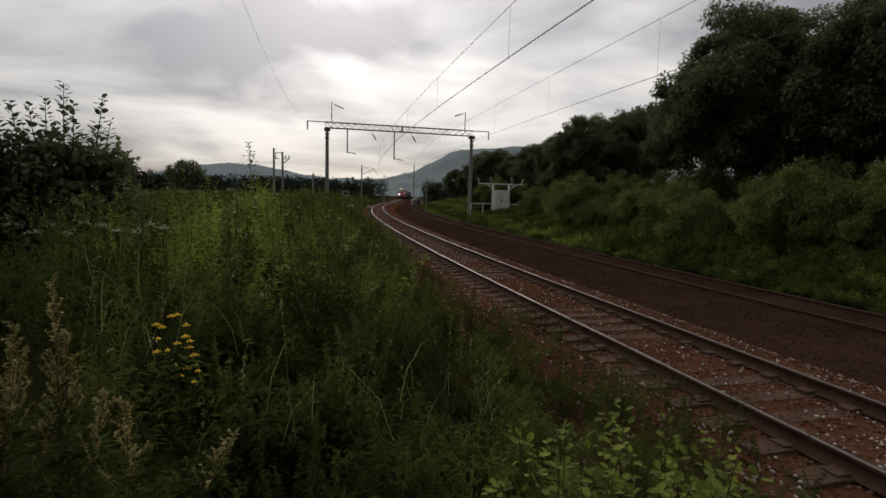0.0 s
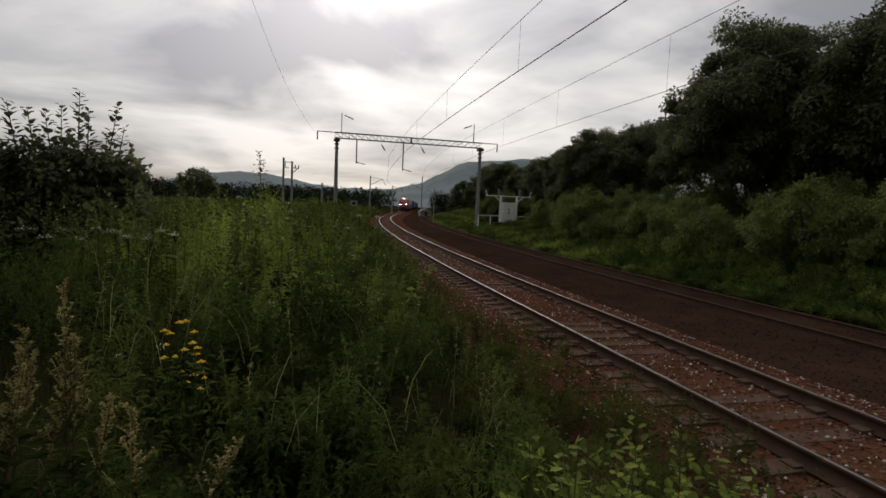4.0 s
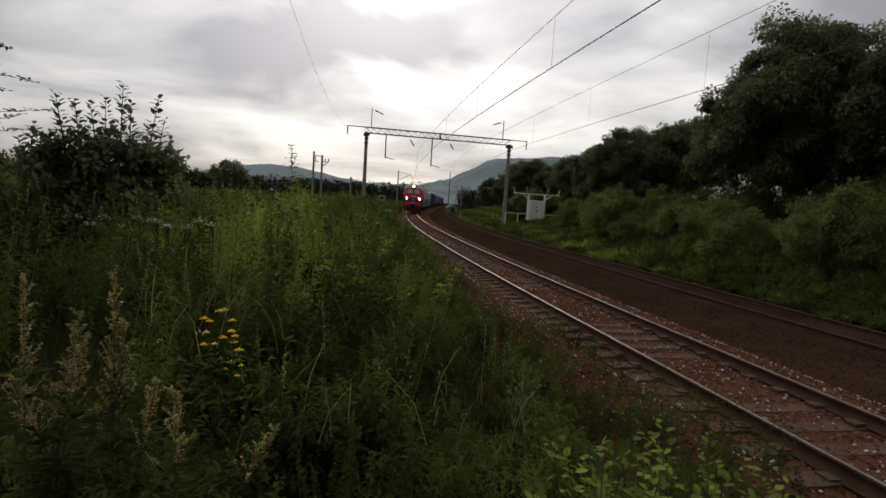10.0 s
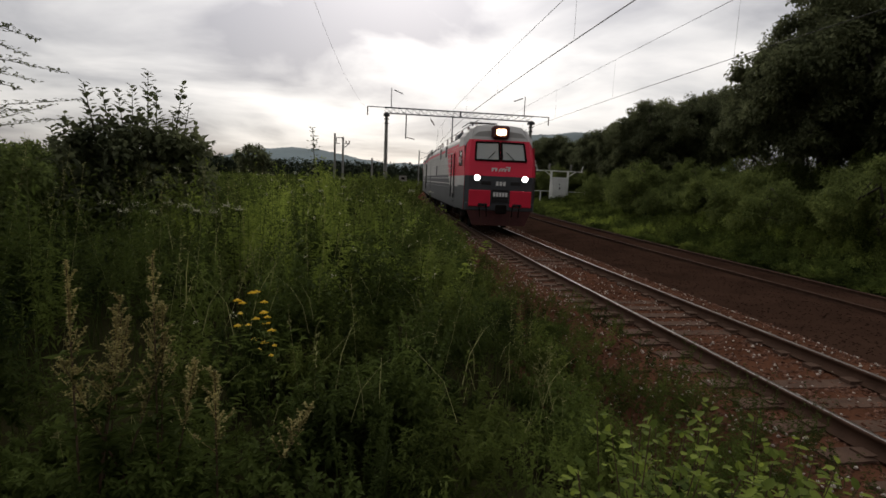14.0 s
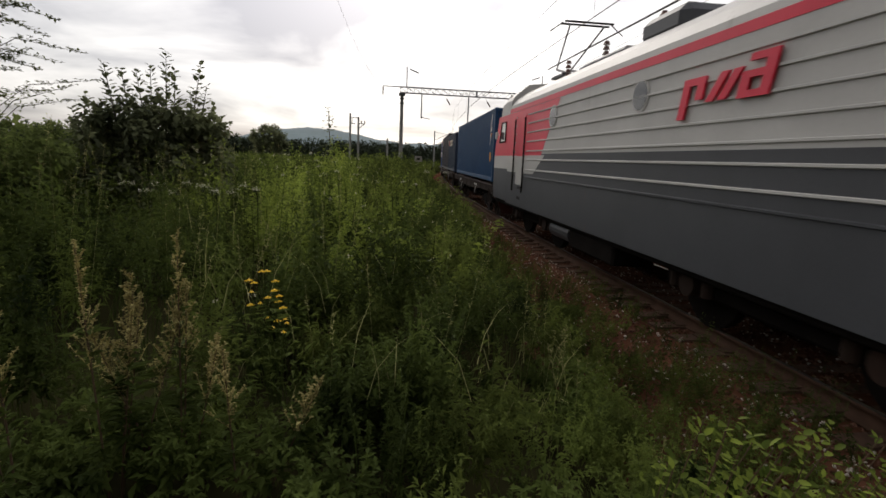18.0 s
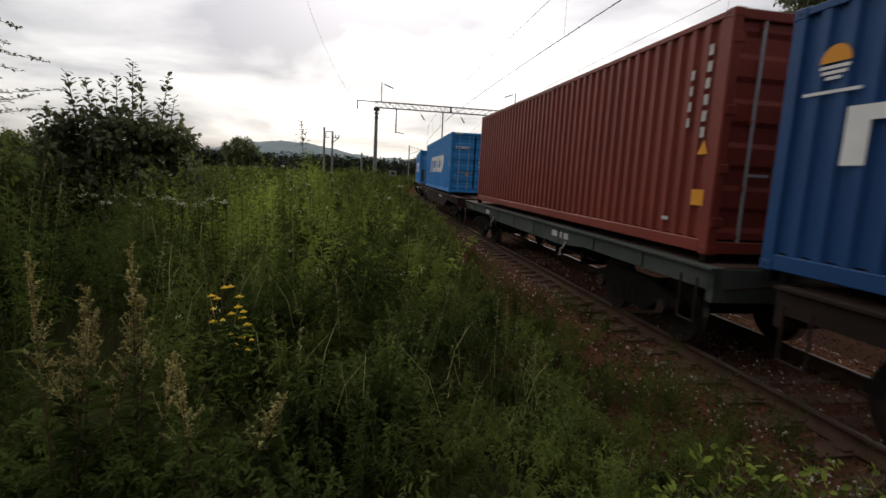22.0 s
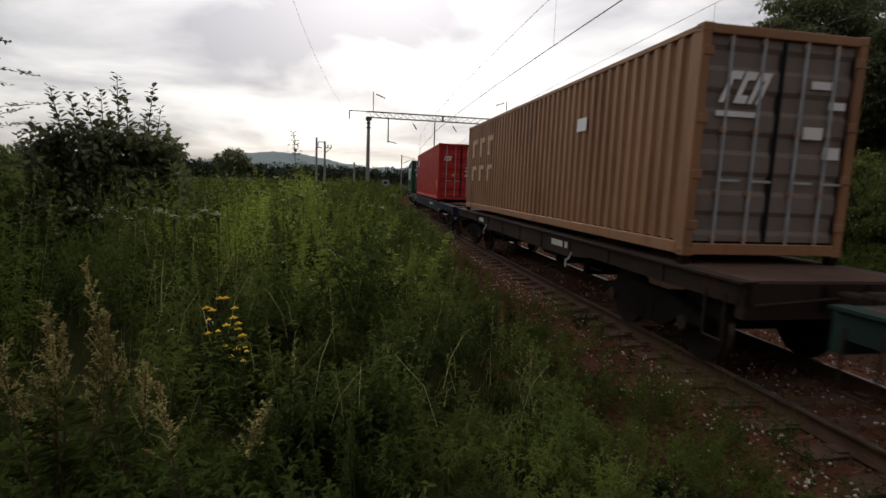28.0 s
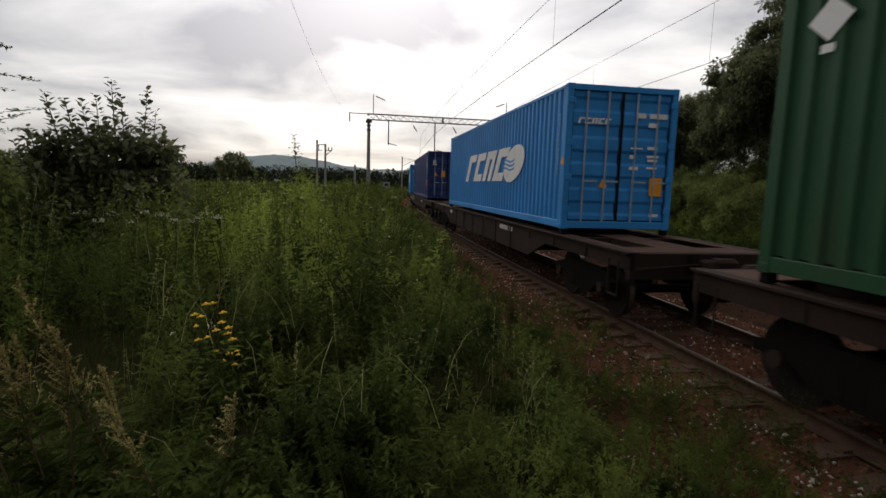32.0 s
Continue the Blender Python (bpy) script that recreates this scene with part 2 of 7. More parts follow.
def unit(v):
    return v / np.maximum(np.linalg.norm(v, axis=-1, keepdims=True), 1e-9)


# ---- the line: straight beside the camera, then a bend to the right ahead ----
BASE_X, BEND_0, BEND_1, RADIUS = 5.48, 10.0, 112.0, 500.0


def line(s, off=0.0):
    """The place on the line at s metres, off metres to its right, and the turn of the line there in radians."""
    th = (min(max(s, BEND_0), BEND_1) - BEND_0) / RADIUS
    x, y = BASE_X + RADIUS * (1 - math.cos(th)), BEND_0 + RADIUS * math.sin(th)
    if s < BEND_0:
        y = s
    elif s > BEND_1:
        x, y = x + (s - BEND_1) * math.sin(th), y + (s - BEND_1) * math.cos(th)
    return x + off * math.cos(th), y - off * math.sin(th), th


def on_line(s, off=0.0, z=0.0):
    x, y, th = line(s, off)
    return pose(x, y, z, 0, 0, -math.degrees(th))


def line_x(y):
    """The line's x where it crosses y (arrays)."""
    y = np.asarray(y, float)
    t1 = (BEND_1 - BEND_0) / RADIUS
    y1 = BEND_0 + RADIUS * math.sin(t1)
    yy = np.clip(y, BEND_0, y1)
    x = BASE_X + RADIUS - np.sqrt(RADIUS ** 2 - (yy - BEND_0) ** 2)
    return x + np.where(y > y1, (y - y1) * math.tan(t1), 0.0)


PROFILE_Q = [-400, -60, -12, -6.2, -5.0, -3.9, -3.3, -2.75, -1.75, 1.75, 2.5, 3.0, 4.2, 4.8, 8.0, 8.8, 10.5, 14, 19, 30, 60, 400]
PROFILE_Z = [0.3, 0.3, 0.35, 0.48, 0.42, 0.0, -0.45, -0.62, -0.205, -0.205, -0.5, -0.55, -0.55, -0.46, -0.46, -0.6, -0.35, 0.2, 1.1, 2.2, 2.5, 3.0]


def ground_z(x, y):
    x, y = np.asarray(x, float), np.asarray(y, float)
    q = (x - line_x(y)) * 0.985
    z = np.interp(q, PROFILE_Q, PROFILE_Z)
    far = np.clip((np.abs(y) - 140) / 200, 0, 1)
    rough = 0.05 * np.sin(x * 1.7 + 1) * np.cos(y * 1.3) + 0.04 * np.sin(x * 0.6 + y * 0.9)
    return z * (1 - far) + 0.3 * far * (np.abs(q) > 14) - 0.5 * far * (np.abs(q) <= 14) + rough * np.where((q < -3.6) | (q > 9.5), 1, 0.15)

# ---- ground, one sheet to the horizon ----
def build_ground():
    qs = np.unique(np.concatenate([np.arange(-14, 16, 0.35), np.arange(-80, 80, 3.0), [-3000, -1500, -700, -300, -150, 150, 300, 700, 1500, 3000]]))
    ys = np.unique(np.concatenate([np.arange(-20, 60, 0.5), np.arange(-100, 260, 4.0), [-600, -300, -150, 300, 400, 600, 900, 1400, 2200, 3500]]))
    Q, Y = np.meshgrid(qs, ys)
    X = Q + np.where(np.abs(Q) < 81, line_x(np.clip(Y, -100, 260)), 5)
    Z = ground_z(X, Y)
    v = np.stack([X, Y, Z], -1).reshape(-1, 3)
    n, m = Q.shape
    i = (np.arange(n - 1)[:, None] * m + np.arange(m - 1)[None]).ravel()
    f = np.stack([i, i + 1, i + 1 + m, i + m], 1)
    qc = (Q[:-1, :-1] + Q[:-1, 1:]).ravel() / 2
    mat = np.where((qc > -3.4) & (qc < 2.9), 2, np.where((qc >= 2.9) & (qc < 9.2), 1, 0))
    me = mesh_arrays("ground", v, f, (M["soil"], M["trackbed"], M["ballast"]), mat)
    for p in me.polygons:
        p.use_smooth = True
    tagged(new("ground", me), "dark earth with a brown gravel railway bed", "ground", kind="structure")


build_ground()

RAIL = [(-0.075, 0), (0.075, 0), (0.075, 0.012), (0.012, 0.035), (0.011, 0.13), (0.037, 0.145), (0.036, 0.172), (0.028, 0.18), (-0.028, 0.18), (-0.036, 0.172), (-0.037, 0.145), (-0.011, 0.13), (-0.012, 0.035), (-0.075, 0.012)]


def sweep(name, outline, stations, off, z, mat, parent, top=None, top_mat=None):
    """An outline carried along the line; the faces listed in top take top_mat."""
    k = len(outline)
    v = []
    for s in stations:
        x, y, th = line(s, off)
        c, sn = math.cos(th), math.sin(th)
        v += [(x + u * c, y - u * sn, z + w) for u, w in outline]
    f, fm = [], []
    for i in range(len(stations) - 1):
        for j in range(k):
            j2 = (j + 1) % k
            f.append((i * k + j, i * k + j2, (i + 1) * k + j2, (i + 1) * k + j))
            fm.append(1 if top and j in top else 0)
    me = mesh_arrays(name, np.array(v), np.array(f), (mat, top_mat) if top else (mat,), np.array(fm))
    return shared(name, me, None, parent)


def build_track(label, off, z, old):
    track = thing("railway_track", label, "track", kind="structure")
    st = list(np.arange(-60, 20, 2.0)) + list(np.arange(20, 122 if old else 260, 4.0))
    for side in (-0.797, 0.797):
        sweep("rail", RAIL, st, off + side, z - 0.18, M["rail"], track, (7,), M["old_rail"] if old else M["rail_top"])
    bm = bmesh.new()
    prism(bm, [(-1.35, -0.10), (1.35, -0.10), (1.33, 0.045), (0.95, 0.055), (0.55, 0.02), (-0.55, 0.02), (-0.95, 0.055), (-1.33, 0.045)], 1, -0.125, 0.125)
    for sx in (-0.797, 0.797):
        box(bm, sx - 0.19, sx + 0.19, -0.08, 0.08, 0.03, 0.075)
    bmesh.ops.recalc_face_normals(bm, faces=bm.faces)
    me = bpy.data.meshes.new("sleeper")
    bm.to_mesh(me)
    bm.free()
    me.materials.append(M["old_sleeper"] if old else M["sleeper"])
    rng = random.Random(4)
    near = (-6, 62) if not old else (8, 60)
    s = near[0]
    while s < near[1]:
        ob = shared("sleeper", me, None, track)
        ob.matrix_basis = on_line(s, off + rng.uniform(-0.02, 0.02), z - 0.221 + rng.uniform(-0.012, 0.01)) @ pose(0, 0, 0, 0, 0, rng.uniform(-1, 1))
        s += 0.545
    # the sleepers further off, in one mesh
    base = np.array([v.co[:] for v in me.vertices])
    me.calc_loop_triangles()
    tri = np.array([t.vertices[:] for t in me.loop_triangles])
    vs, fs = [], []
    for s in np.arange(near[1], 118 if old else 200, 0.545):
        m = np.array(on_line(s, off, z - 0.225))
        fs.append(tri + len(vs) * len(base))
        vs.append(base @ m[:3, :3].T + m[:3, 3])
    far = shared("distant_sleepers", mesh_arrays("distant_sleepers", np.concatenate(vs), np.concatenate(fs), (me.materials[0],)), None, track)
    tagged(far, kind="stuff")
    return track


build_track("railway track with bright steel rails on brown sleepers", 0.0, 0.0, False)
build_track("second railway track with dull rusty rails in dark gravel", 6.9, -0.34, True)


def stones(name, label, count, qlo, qhi, ylo, yhi, size, mat, seed, lift=0.0):
    rng = np.random.default_rng(seed)
    octa = np.array([(1, 0, 0), (0, 1, 0), (-1, 0, 0), (0, -1, 0), (0, 0, 1), (0, 0, -1)], float)
    tri = np.array([(0, 1, 4), (1, 2, 4), (2, 3, 4), (3, 0, 4), (1, 0, 5), (2, 1, 5), (3, 2, 5), (0, 3, 5)])
    y = ylo + (yhi - ylo) * rng.random(count) ** 1.8
    q = rng.uniform(qlo, qhi, count)
    x = line_x(y) + q
    sz = rng.uniform(size[0], size[1], count)[:, None, None]
    v = octa[None] * sz * rng.uniform(0.55, 1.25, (count, 6, 1)) * np.array([1, 1, 0.75])
    a = rng.uniform(0, 6.28, count)
    c, s = np.cos(a)[:, None], np.sin(a)[:, None]
    v = np.stack([v[..., 0] * c - v[..., 1] * s, v[..., 0] * s + v[..., 1] * c, v[..., 2] + 0.3 * v[..., 0]], -1)
    v += np.stack([x, y, ground_z(x, y) + lift], -1)[:, None]
    f = tri[None] + (np.arange(count) * 6)[:, None, None]
    tagged(new(name, mesh_arrays(name, v.reshape(-1, 3), f.reshape(-1, 3), (mat,))), label, "gravel", kind="stuff")


stones("ballast_stones", "reddish brown crushed stone ballast round the sleepers", 54000, -3.2, 2.9, -4.0, 55, (0.018, 0.045), M["stone"], 5)
stones("scattered_pale_stones", "pale loose stones scattered on the ballast shoulder", 1500, -3.1, -1.2, 2.0, 26, (0.013, 0.032), M["pale_stone"], 6, 0.03)
stones("scattered_pale_stones", "pale loose stones scattered between and beside the rails", 1700, -0.7, 2.4, 2.0, 38, (0.012, 0.028), M["pale_stone"], 7, 0.03)
stones("trackbed_gravel", "dark gravel on the bed of the second track", 12000, 2.8, 9.2, 4, 50, (0.018, 0.04), M["trackbed"], 8)

# ---- the train ----
SPEED, T_MARK, FASTER, T_SLOW = 14.1, 23.0, 15.3, 14.5


def run(t):
    """How far the train has come at t, against T_MARK; it slows a little as it nears."""
    return SPEED * (t - T_MARK) if t > T_SLOW else SPEED * (T_SLOW - T_MARK) - FASTER * (T_SLOW - t)


MOVING = []          # (thing, metres along the train, length, height)


def on_chord(s, length, z):
    """The pose of a vehicle whose leading end is at s."""
    (x0, y0, _), (x1, y1, _) = line(s + 0.12 * length), line(s + 0.88 * length)
    d = Vector((x1 - x0, y1 - y0, 0)).normalized()
    a = math.atan2(-d.x, d.y)
    mid = Vector(((x0 + x1) / 2, (y0 + y1) / 2, z)) - d * length / 2
    return pose(*mid, 0, 0, math.degrees(a))


def rolling(ob, c, length, z=0.0):
    """Marks a thing as part of the train, its leading end c metres along it at T_MARK."""
    MOVING.append((ob, c, length, z))
    ob.matrix_basis = on_chord(c, length, z)


# a locomotive section in its own space: y from 0 (leading end) to 16.6, the side walls at x = +-1.55
HALF = 1.55
SECT = 17.6


def loco_side_band(bm, z0, z1, y0, y1, sx, t=0.03):
    box(bm, min(sx * HALF, sx * (HALF - t)), max(sx * HALF, sx * (HALF - t)), y0, y1, z0, z1)


def loco_bogie(parent, y):
    bogie = part("bogie", boxed(-1.15, -1.0, y - 2.2, y + 2.2, 0.48, 0.72, bevel=0.05), M["black_paint"], parent, "dark steel bogie frame")
    part("side_frame", boxed(1.0, 1.15, y - 2.2, y + 2.2, 0.48, 0.72, bevel=0.05), M["black_paint"], bogie)
    for dy in (-1.45, 1.45):
        for sx in (-1, 1):
            bm = bmesh.new()
            rod(bm, (sx * 0.73, y + dy, 0.62), (sx * 0.87, y + dy, 0.62), 0.62, 28)
            part("wheel", bm, M["black_paint"], bogie)
            bm = bmesh.new()
            rod(bm, (sx * 1.0, y + dy, 0.62), (sx * 1.28, y + dy, 0.62), 0.17, 14)
            part("axle_box", bm, M["frame_grey"], bogie)
            for k in (-0.38, 0.38):
                bm = bmesh.new()
                rod(bm, (sx * 1.2, y + dy + k, 0.52), (sx * 1.2, y + dy + k, 0.98), 0.09, 10)
                part("coil_spring", bm, M["frame_grey"], bogie)
    bm = bmesh.new()
    rod(bm, (-1.22, y - 1.0, 0.86), (-1.22, y + 1.0, 0.86), 0.05, 8)
    part("damper", bm, M["frame_grey"], bogie)


def ribs(parent, zs, y0, y1, mat, skip=()):
    for z in zs:
        for sx in (-1, 1):
            runs, at = [], y0
            for a, b, zlo, zhi in sorted(skip):
                if zlo < z < zhi and b > at and a < y1:
                    if a - 0.06 > at:
                        runs.append((at, a - 0.06))
                    at = max(at, b + 0.06)
            if at < y1:
                runs.append((at, y1))
            for a, b in runs:
                bm = bmesh.new()
                x = sx * HALF
                prism(bm, [(x, z - 0.022), (x + sx * 0.026, z - 0.012), (x + sx * 0.026, z + 0.012), (x, z + 0.022)], 1, a, b)
                part("side_rib", bm, mat, parent)


def paint_panel(parent, name, outline, mat, sx, proud=0.004, label=""):
    """A flat painted field on a side wall: outline of (y, z)."""
    bm = bmesh.new()
    a, b = sx * HALF, sx * (HALF + proud)
    prism(bm, outline, 0, min(a, b), max(a, b))
    return part(name, bm, mat, parent, label)


def logo(parent, name, x, y0, z0, w, h, mat, axis="side", n=3, proud=0.01, sign=1):
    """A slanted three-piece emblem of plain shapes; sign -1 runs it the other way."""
    bars = [(0.0, -0.35, 0.09, 0.75, 0.0), (0.09, 0.55, 0.19, 0.75, 0.0), (0.19, 0.15, 0.28, 0.75, 0.0), (0.33, 0.05, 0.42, 0.75, 0.12), (0.47, 0.05, 0.56, 0.75, 0.12),
            (0.68, 0.0, 0.77, 0.62, 0.0), (0.77, 0.0, 0.89, 0.17, 0.0), (0.77, 0.45, 0.89, 0.62, 0.0), (0.89, 0.0, 0.98, 1.0, 0.0), (0.73, 0.83, 0.89, 1.0, 0.0)]
    for a, lo, b, hi, tip in bars:
        pts = [(w * (a + 0.06 * lo), lo * h), (w * (b + 0.06 * lo), lo * h), (w * (b + 0.06 * hi + tip), hi * h), (w * (a + 0.06 * hi + tip), hi * h)]
        emblem_piece(parent, name, pts, x, y0, z0, proud, axis, sign, mat)


def emblem_piece(parent, name, pts, x, y0, z0, proud, axis, sign, mat):
    bm = bmesh.new()
    if axis == "side":
        prism(bm, [(y0 + sign * u, z0 + v) for u, v in pts], 0, x - proud, x)
    else:
        prism(bm, [(y0 + sign * u, z0 + v) for u, v in pts], 1, x - proud, x)
    part(name, bm, mat, parent)


M["window_glass"] = glass("dark_window_glass", (0.03, 0.033, 0.035))
M["louvre"] = material("dark_louvre", (0.018, 0.016, 0.016), 0.7, scale=3, fine=40)
M["white_mark"] = material("white_marking", (0.75, 0.74, 0.72), 0.6, scale=2, fine=30, vary=0.12, bump=0.02)
M["lamp_white"] = glow("white_lamp_lens", (1.0, 0.95, 0.9), 24.0)
M["lamp_warm"] = glow("warm_headlight", (1.0, 0.72, 0.42), 5.0)
M["insulator"] = material("brown_insulator", (0.09, 0.04, 0.03), 0.3, scale=5, fine=40)


def roof_outline(top=4.46):
    return [(-HALF, 3.70), (-HALF + 0.03, 3.95), (-1.38, 4.14), (-1.0, top - 0.06), (-0.5, top), (0.5, top), (1.0, top - 0.06), (1.38, 4.14), (HALF - 0.03, 3.95), (HALF, 3.70)]


def loco_section(c, cab, label, pantograph, blinds, name="locomotive_section"):
    """cab: -1 a driver's cab at the leading end, +1 at the trailing end, 0 none."""
    sec = thing(name, label, "locomotive", "locomotive sections")
    y0, y1 = (2.2 if cab == -1 else 0.0), (SECT - 2.2 if cab == 1 else SECT)
    for sx in (-1, 1):
        bm = bmesh.new()
        loco_side_band(bm, 0.9, 2.44, y0, y1, sx)
        part("lower_side_wall", bm, M["grey_paint"], sec, "dark grey lower side wall")
        bm = bmesh.new()
        loco_side_band(bm, 2.44, 3.70, y0, y1, sx)
        part("upper_side_wall", bm, M["light_grey"], sec, "light grey ribbed upper side wall")
        bm = bmesh.new()
        box(bm, *(sorted((sx * HALF, sx * (HALF + 0.006)))), y0, y1, 3.71, 3.84)
        part("stripe", bm, M["red_paint"], sec, "red stripe under the roof")
    bm = bmesh.new()
    prism(bm, roof_outline(), 1, y0, y1)
    part("roof", bm, M["light_grey"], sec, "light grey rounded roof")
    part("underframe", boxed(-1.45, 1.45, 0.3, SECT - 0.3, 0.78, 1.0, bevel=0.03), M["black_paint"], sec)
    for e in ((0.0,) if cab != -1 else ()) + ((SECT - 0.06,) if cab != 1 else ()):
        part("end_wall", boxed(-HALF + 0.03, HALF - 0.03, e, e + 0.06, 0.95, 4.2), M["black_paint"], sec)
    skip = []
    if cab == 1:
        skip = [(SECT - 4.3, SECT - 3.2, 0, 4)]
    elif cab == -1:
        skip = [(3.2, 4.3, 0, 4)]
    for a, b, zlo, zhi in blinds:
        skip.append((a, b, zlo, zhi))
    ra, rb = (y0 + 0.3 if cab != -1 else 3.1), (y1 - 0.3 if cab != 1 else SECT - 3.1)
    ribs(sec, (2.0, 2.28, 2.52, 2.78, 3.03, 3.28, 3.52), ra, rb, M["light_grey"], skip)
    ribs(sec, (1.8,), ra, rb, M["grey_paint"], skip)
    for a, b, zlo, zhi in blinds:
        for sx in (-1, 1):
            bm = bmesh.new()
            box(bm, *sorted((sx * (HALF - 0.02), sx * (HALF + 0.012))), a, b, zlo, zhi)
            g = part("intake_grille", bm, M["louvre"], sec, "dark air intake grille")
            for k in range(3):
                bm = bmesh.new()
                z = zlo + (k + 1) * (zhi - zlo) / 4
                box(bm, *sorted((sx * HALF, sx * (HALF + 0.03))), a + 0.03, b - 0.03, z - 0.02, z + 0.02)
                part("slat", bm, M["grey_paint"], g)
            bm = bmesh.new()
            for p in ((a - 0.05, a, zlo - 0.05, zhi + 0.05), (b, b + 0.05, zlo - 0.05, zhi + 0.05), (a, b, zlo - 0.05, zlo), (a, b, zhi, zhi + 0.05)):
                box(bm, *sorted((sx * HALF, sx * (HALF + 0.025))), *p)
            part("grille_frame", bm, M["light_grey"], g)
    for y in (4.1, SECT - 4.1):
        loco_bogie(sec, y)
    part("equipment_box", boxed(-1.42, -0.6, SECT / 2 - 1.2, SECT / 2 + 1.0, 0.42, 0.9, bevel=0.04), M["black_paint"], sec)
    part("air_tank", rod(bmesh.new(), (-1.15, SECT / 2 + 1.3, 0.62), (-1.15, SECT / 2 + 2.6, 0.62), 0.2, 14), M["grey_paint"], sec)
    for e, d in ((0.0, -1), (SECT, 1)):
        bm = bmesh.new()
        box(bm, -0.16, 0.16, *sorted((e + d * 0.05, e + d * 0.5)), 0.92, 1.18, bevel=0.04)
        box(bm, -0.28, 0.2, *sorted((e + d * 0.36, e + d * 0.56)), 0.86, 1.24, bevel=0.05)
        part("coupler", bm, M["black_paint"], sec)
    # roof equipment
    for a, b, h in ((6.9, 8.3, 0.48), (8.9, 11.3, 0.24)) if cab else ((1.2, 2.4, 0.3), (6.6, 8.6, 0.42), (12.3, 13.7, 0.4), (14.3, 15.3, 0.32), (16.2, 17.1, 0.28)):
        part("roof_box", boxed(-1.0, 1.0, a, b, 4.3, 4.3 + h, bevel=0.14), M["grey_paint"], sec, "dark roof ventilation box")
    bm = bmesh.new()
    rod(bm, (-0.62, y0 + 0.6, 5.02), (-0.62, y1 - 0.6, 5.02), 0.022, 6)
    part("roof_busbar", bm, M["wire"], sec)
    for y in np.arange(y0 + 1.0, y1 - 0.5, 2.4):
        bm = bmesh.new()
        for k in range(5):
            rod(bm, (-0.62, y, 4.44 + k * 0.11), (-0.62, y, 4.52 + k * 0.11), 0.085, 10, 0.05)
        part("roof_insulator", bm, M["insulator"], sec)
    if pantograph is not None:
        yp, up = pantograph
        top = 6.08 if up else 5.15
        elbow = (yp + (1.5 if up else 1.55), 5.1 if up else 4.86)
        pan = part("pantograph", boxed(-0.7, 0.7, yp - 0.5, yp + 0.5, 4.62, 4.68), M["steel"], sec, "single-arm current collector")
        for sx in (-0.45, 0.45):
            part("lower_arm", rod(bmesh.new(), (sx, yp - 0.4, 4.68), (sx * 0.5, *elbow), 0.035, 8), M["steel"], pan)
            part("upper_arm", rod(bmesh.new(), (sx * 0.5, *elbow), (sx * 1.1, yp - 0.2, top - 0.06), 0.025, 8), M["steel"], pan)
        bm = bmesh.new()
        box(bm, -0.7, 0.7, yp - 0.38, yp - 0.32, top - 0.05, top, bevel=0.01)
        box(bm, -0.7, 0.7, yp - 0.08, yp - 0.02, top - 0.05, top, bevel=0.01)
        for sx in (-1, 1):
            rod(bm, (sx * 0.7, yp - 0.2, top - 0.02), (sx * 1.05, yp - 0.2, top - 0.28), 0.018, 6)
        part("collector_head", bm, M["wire"], pan)
    return sec


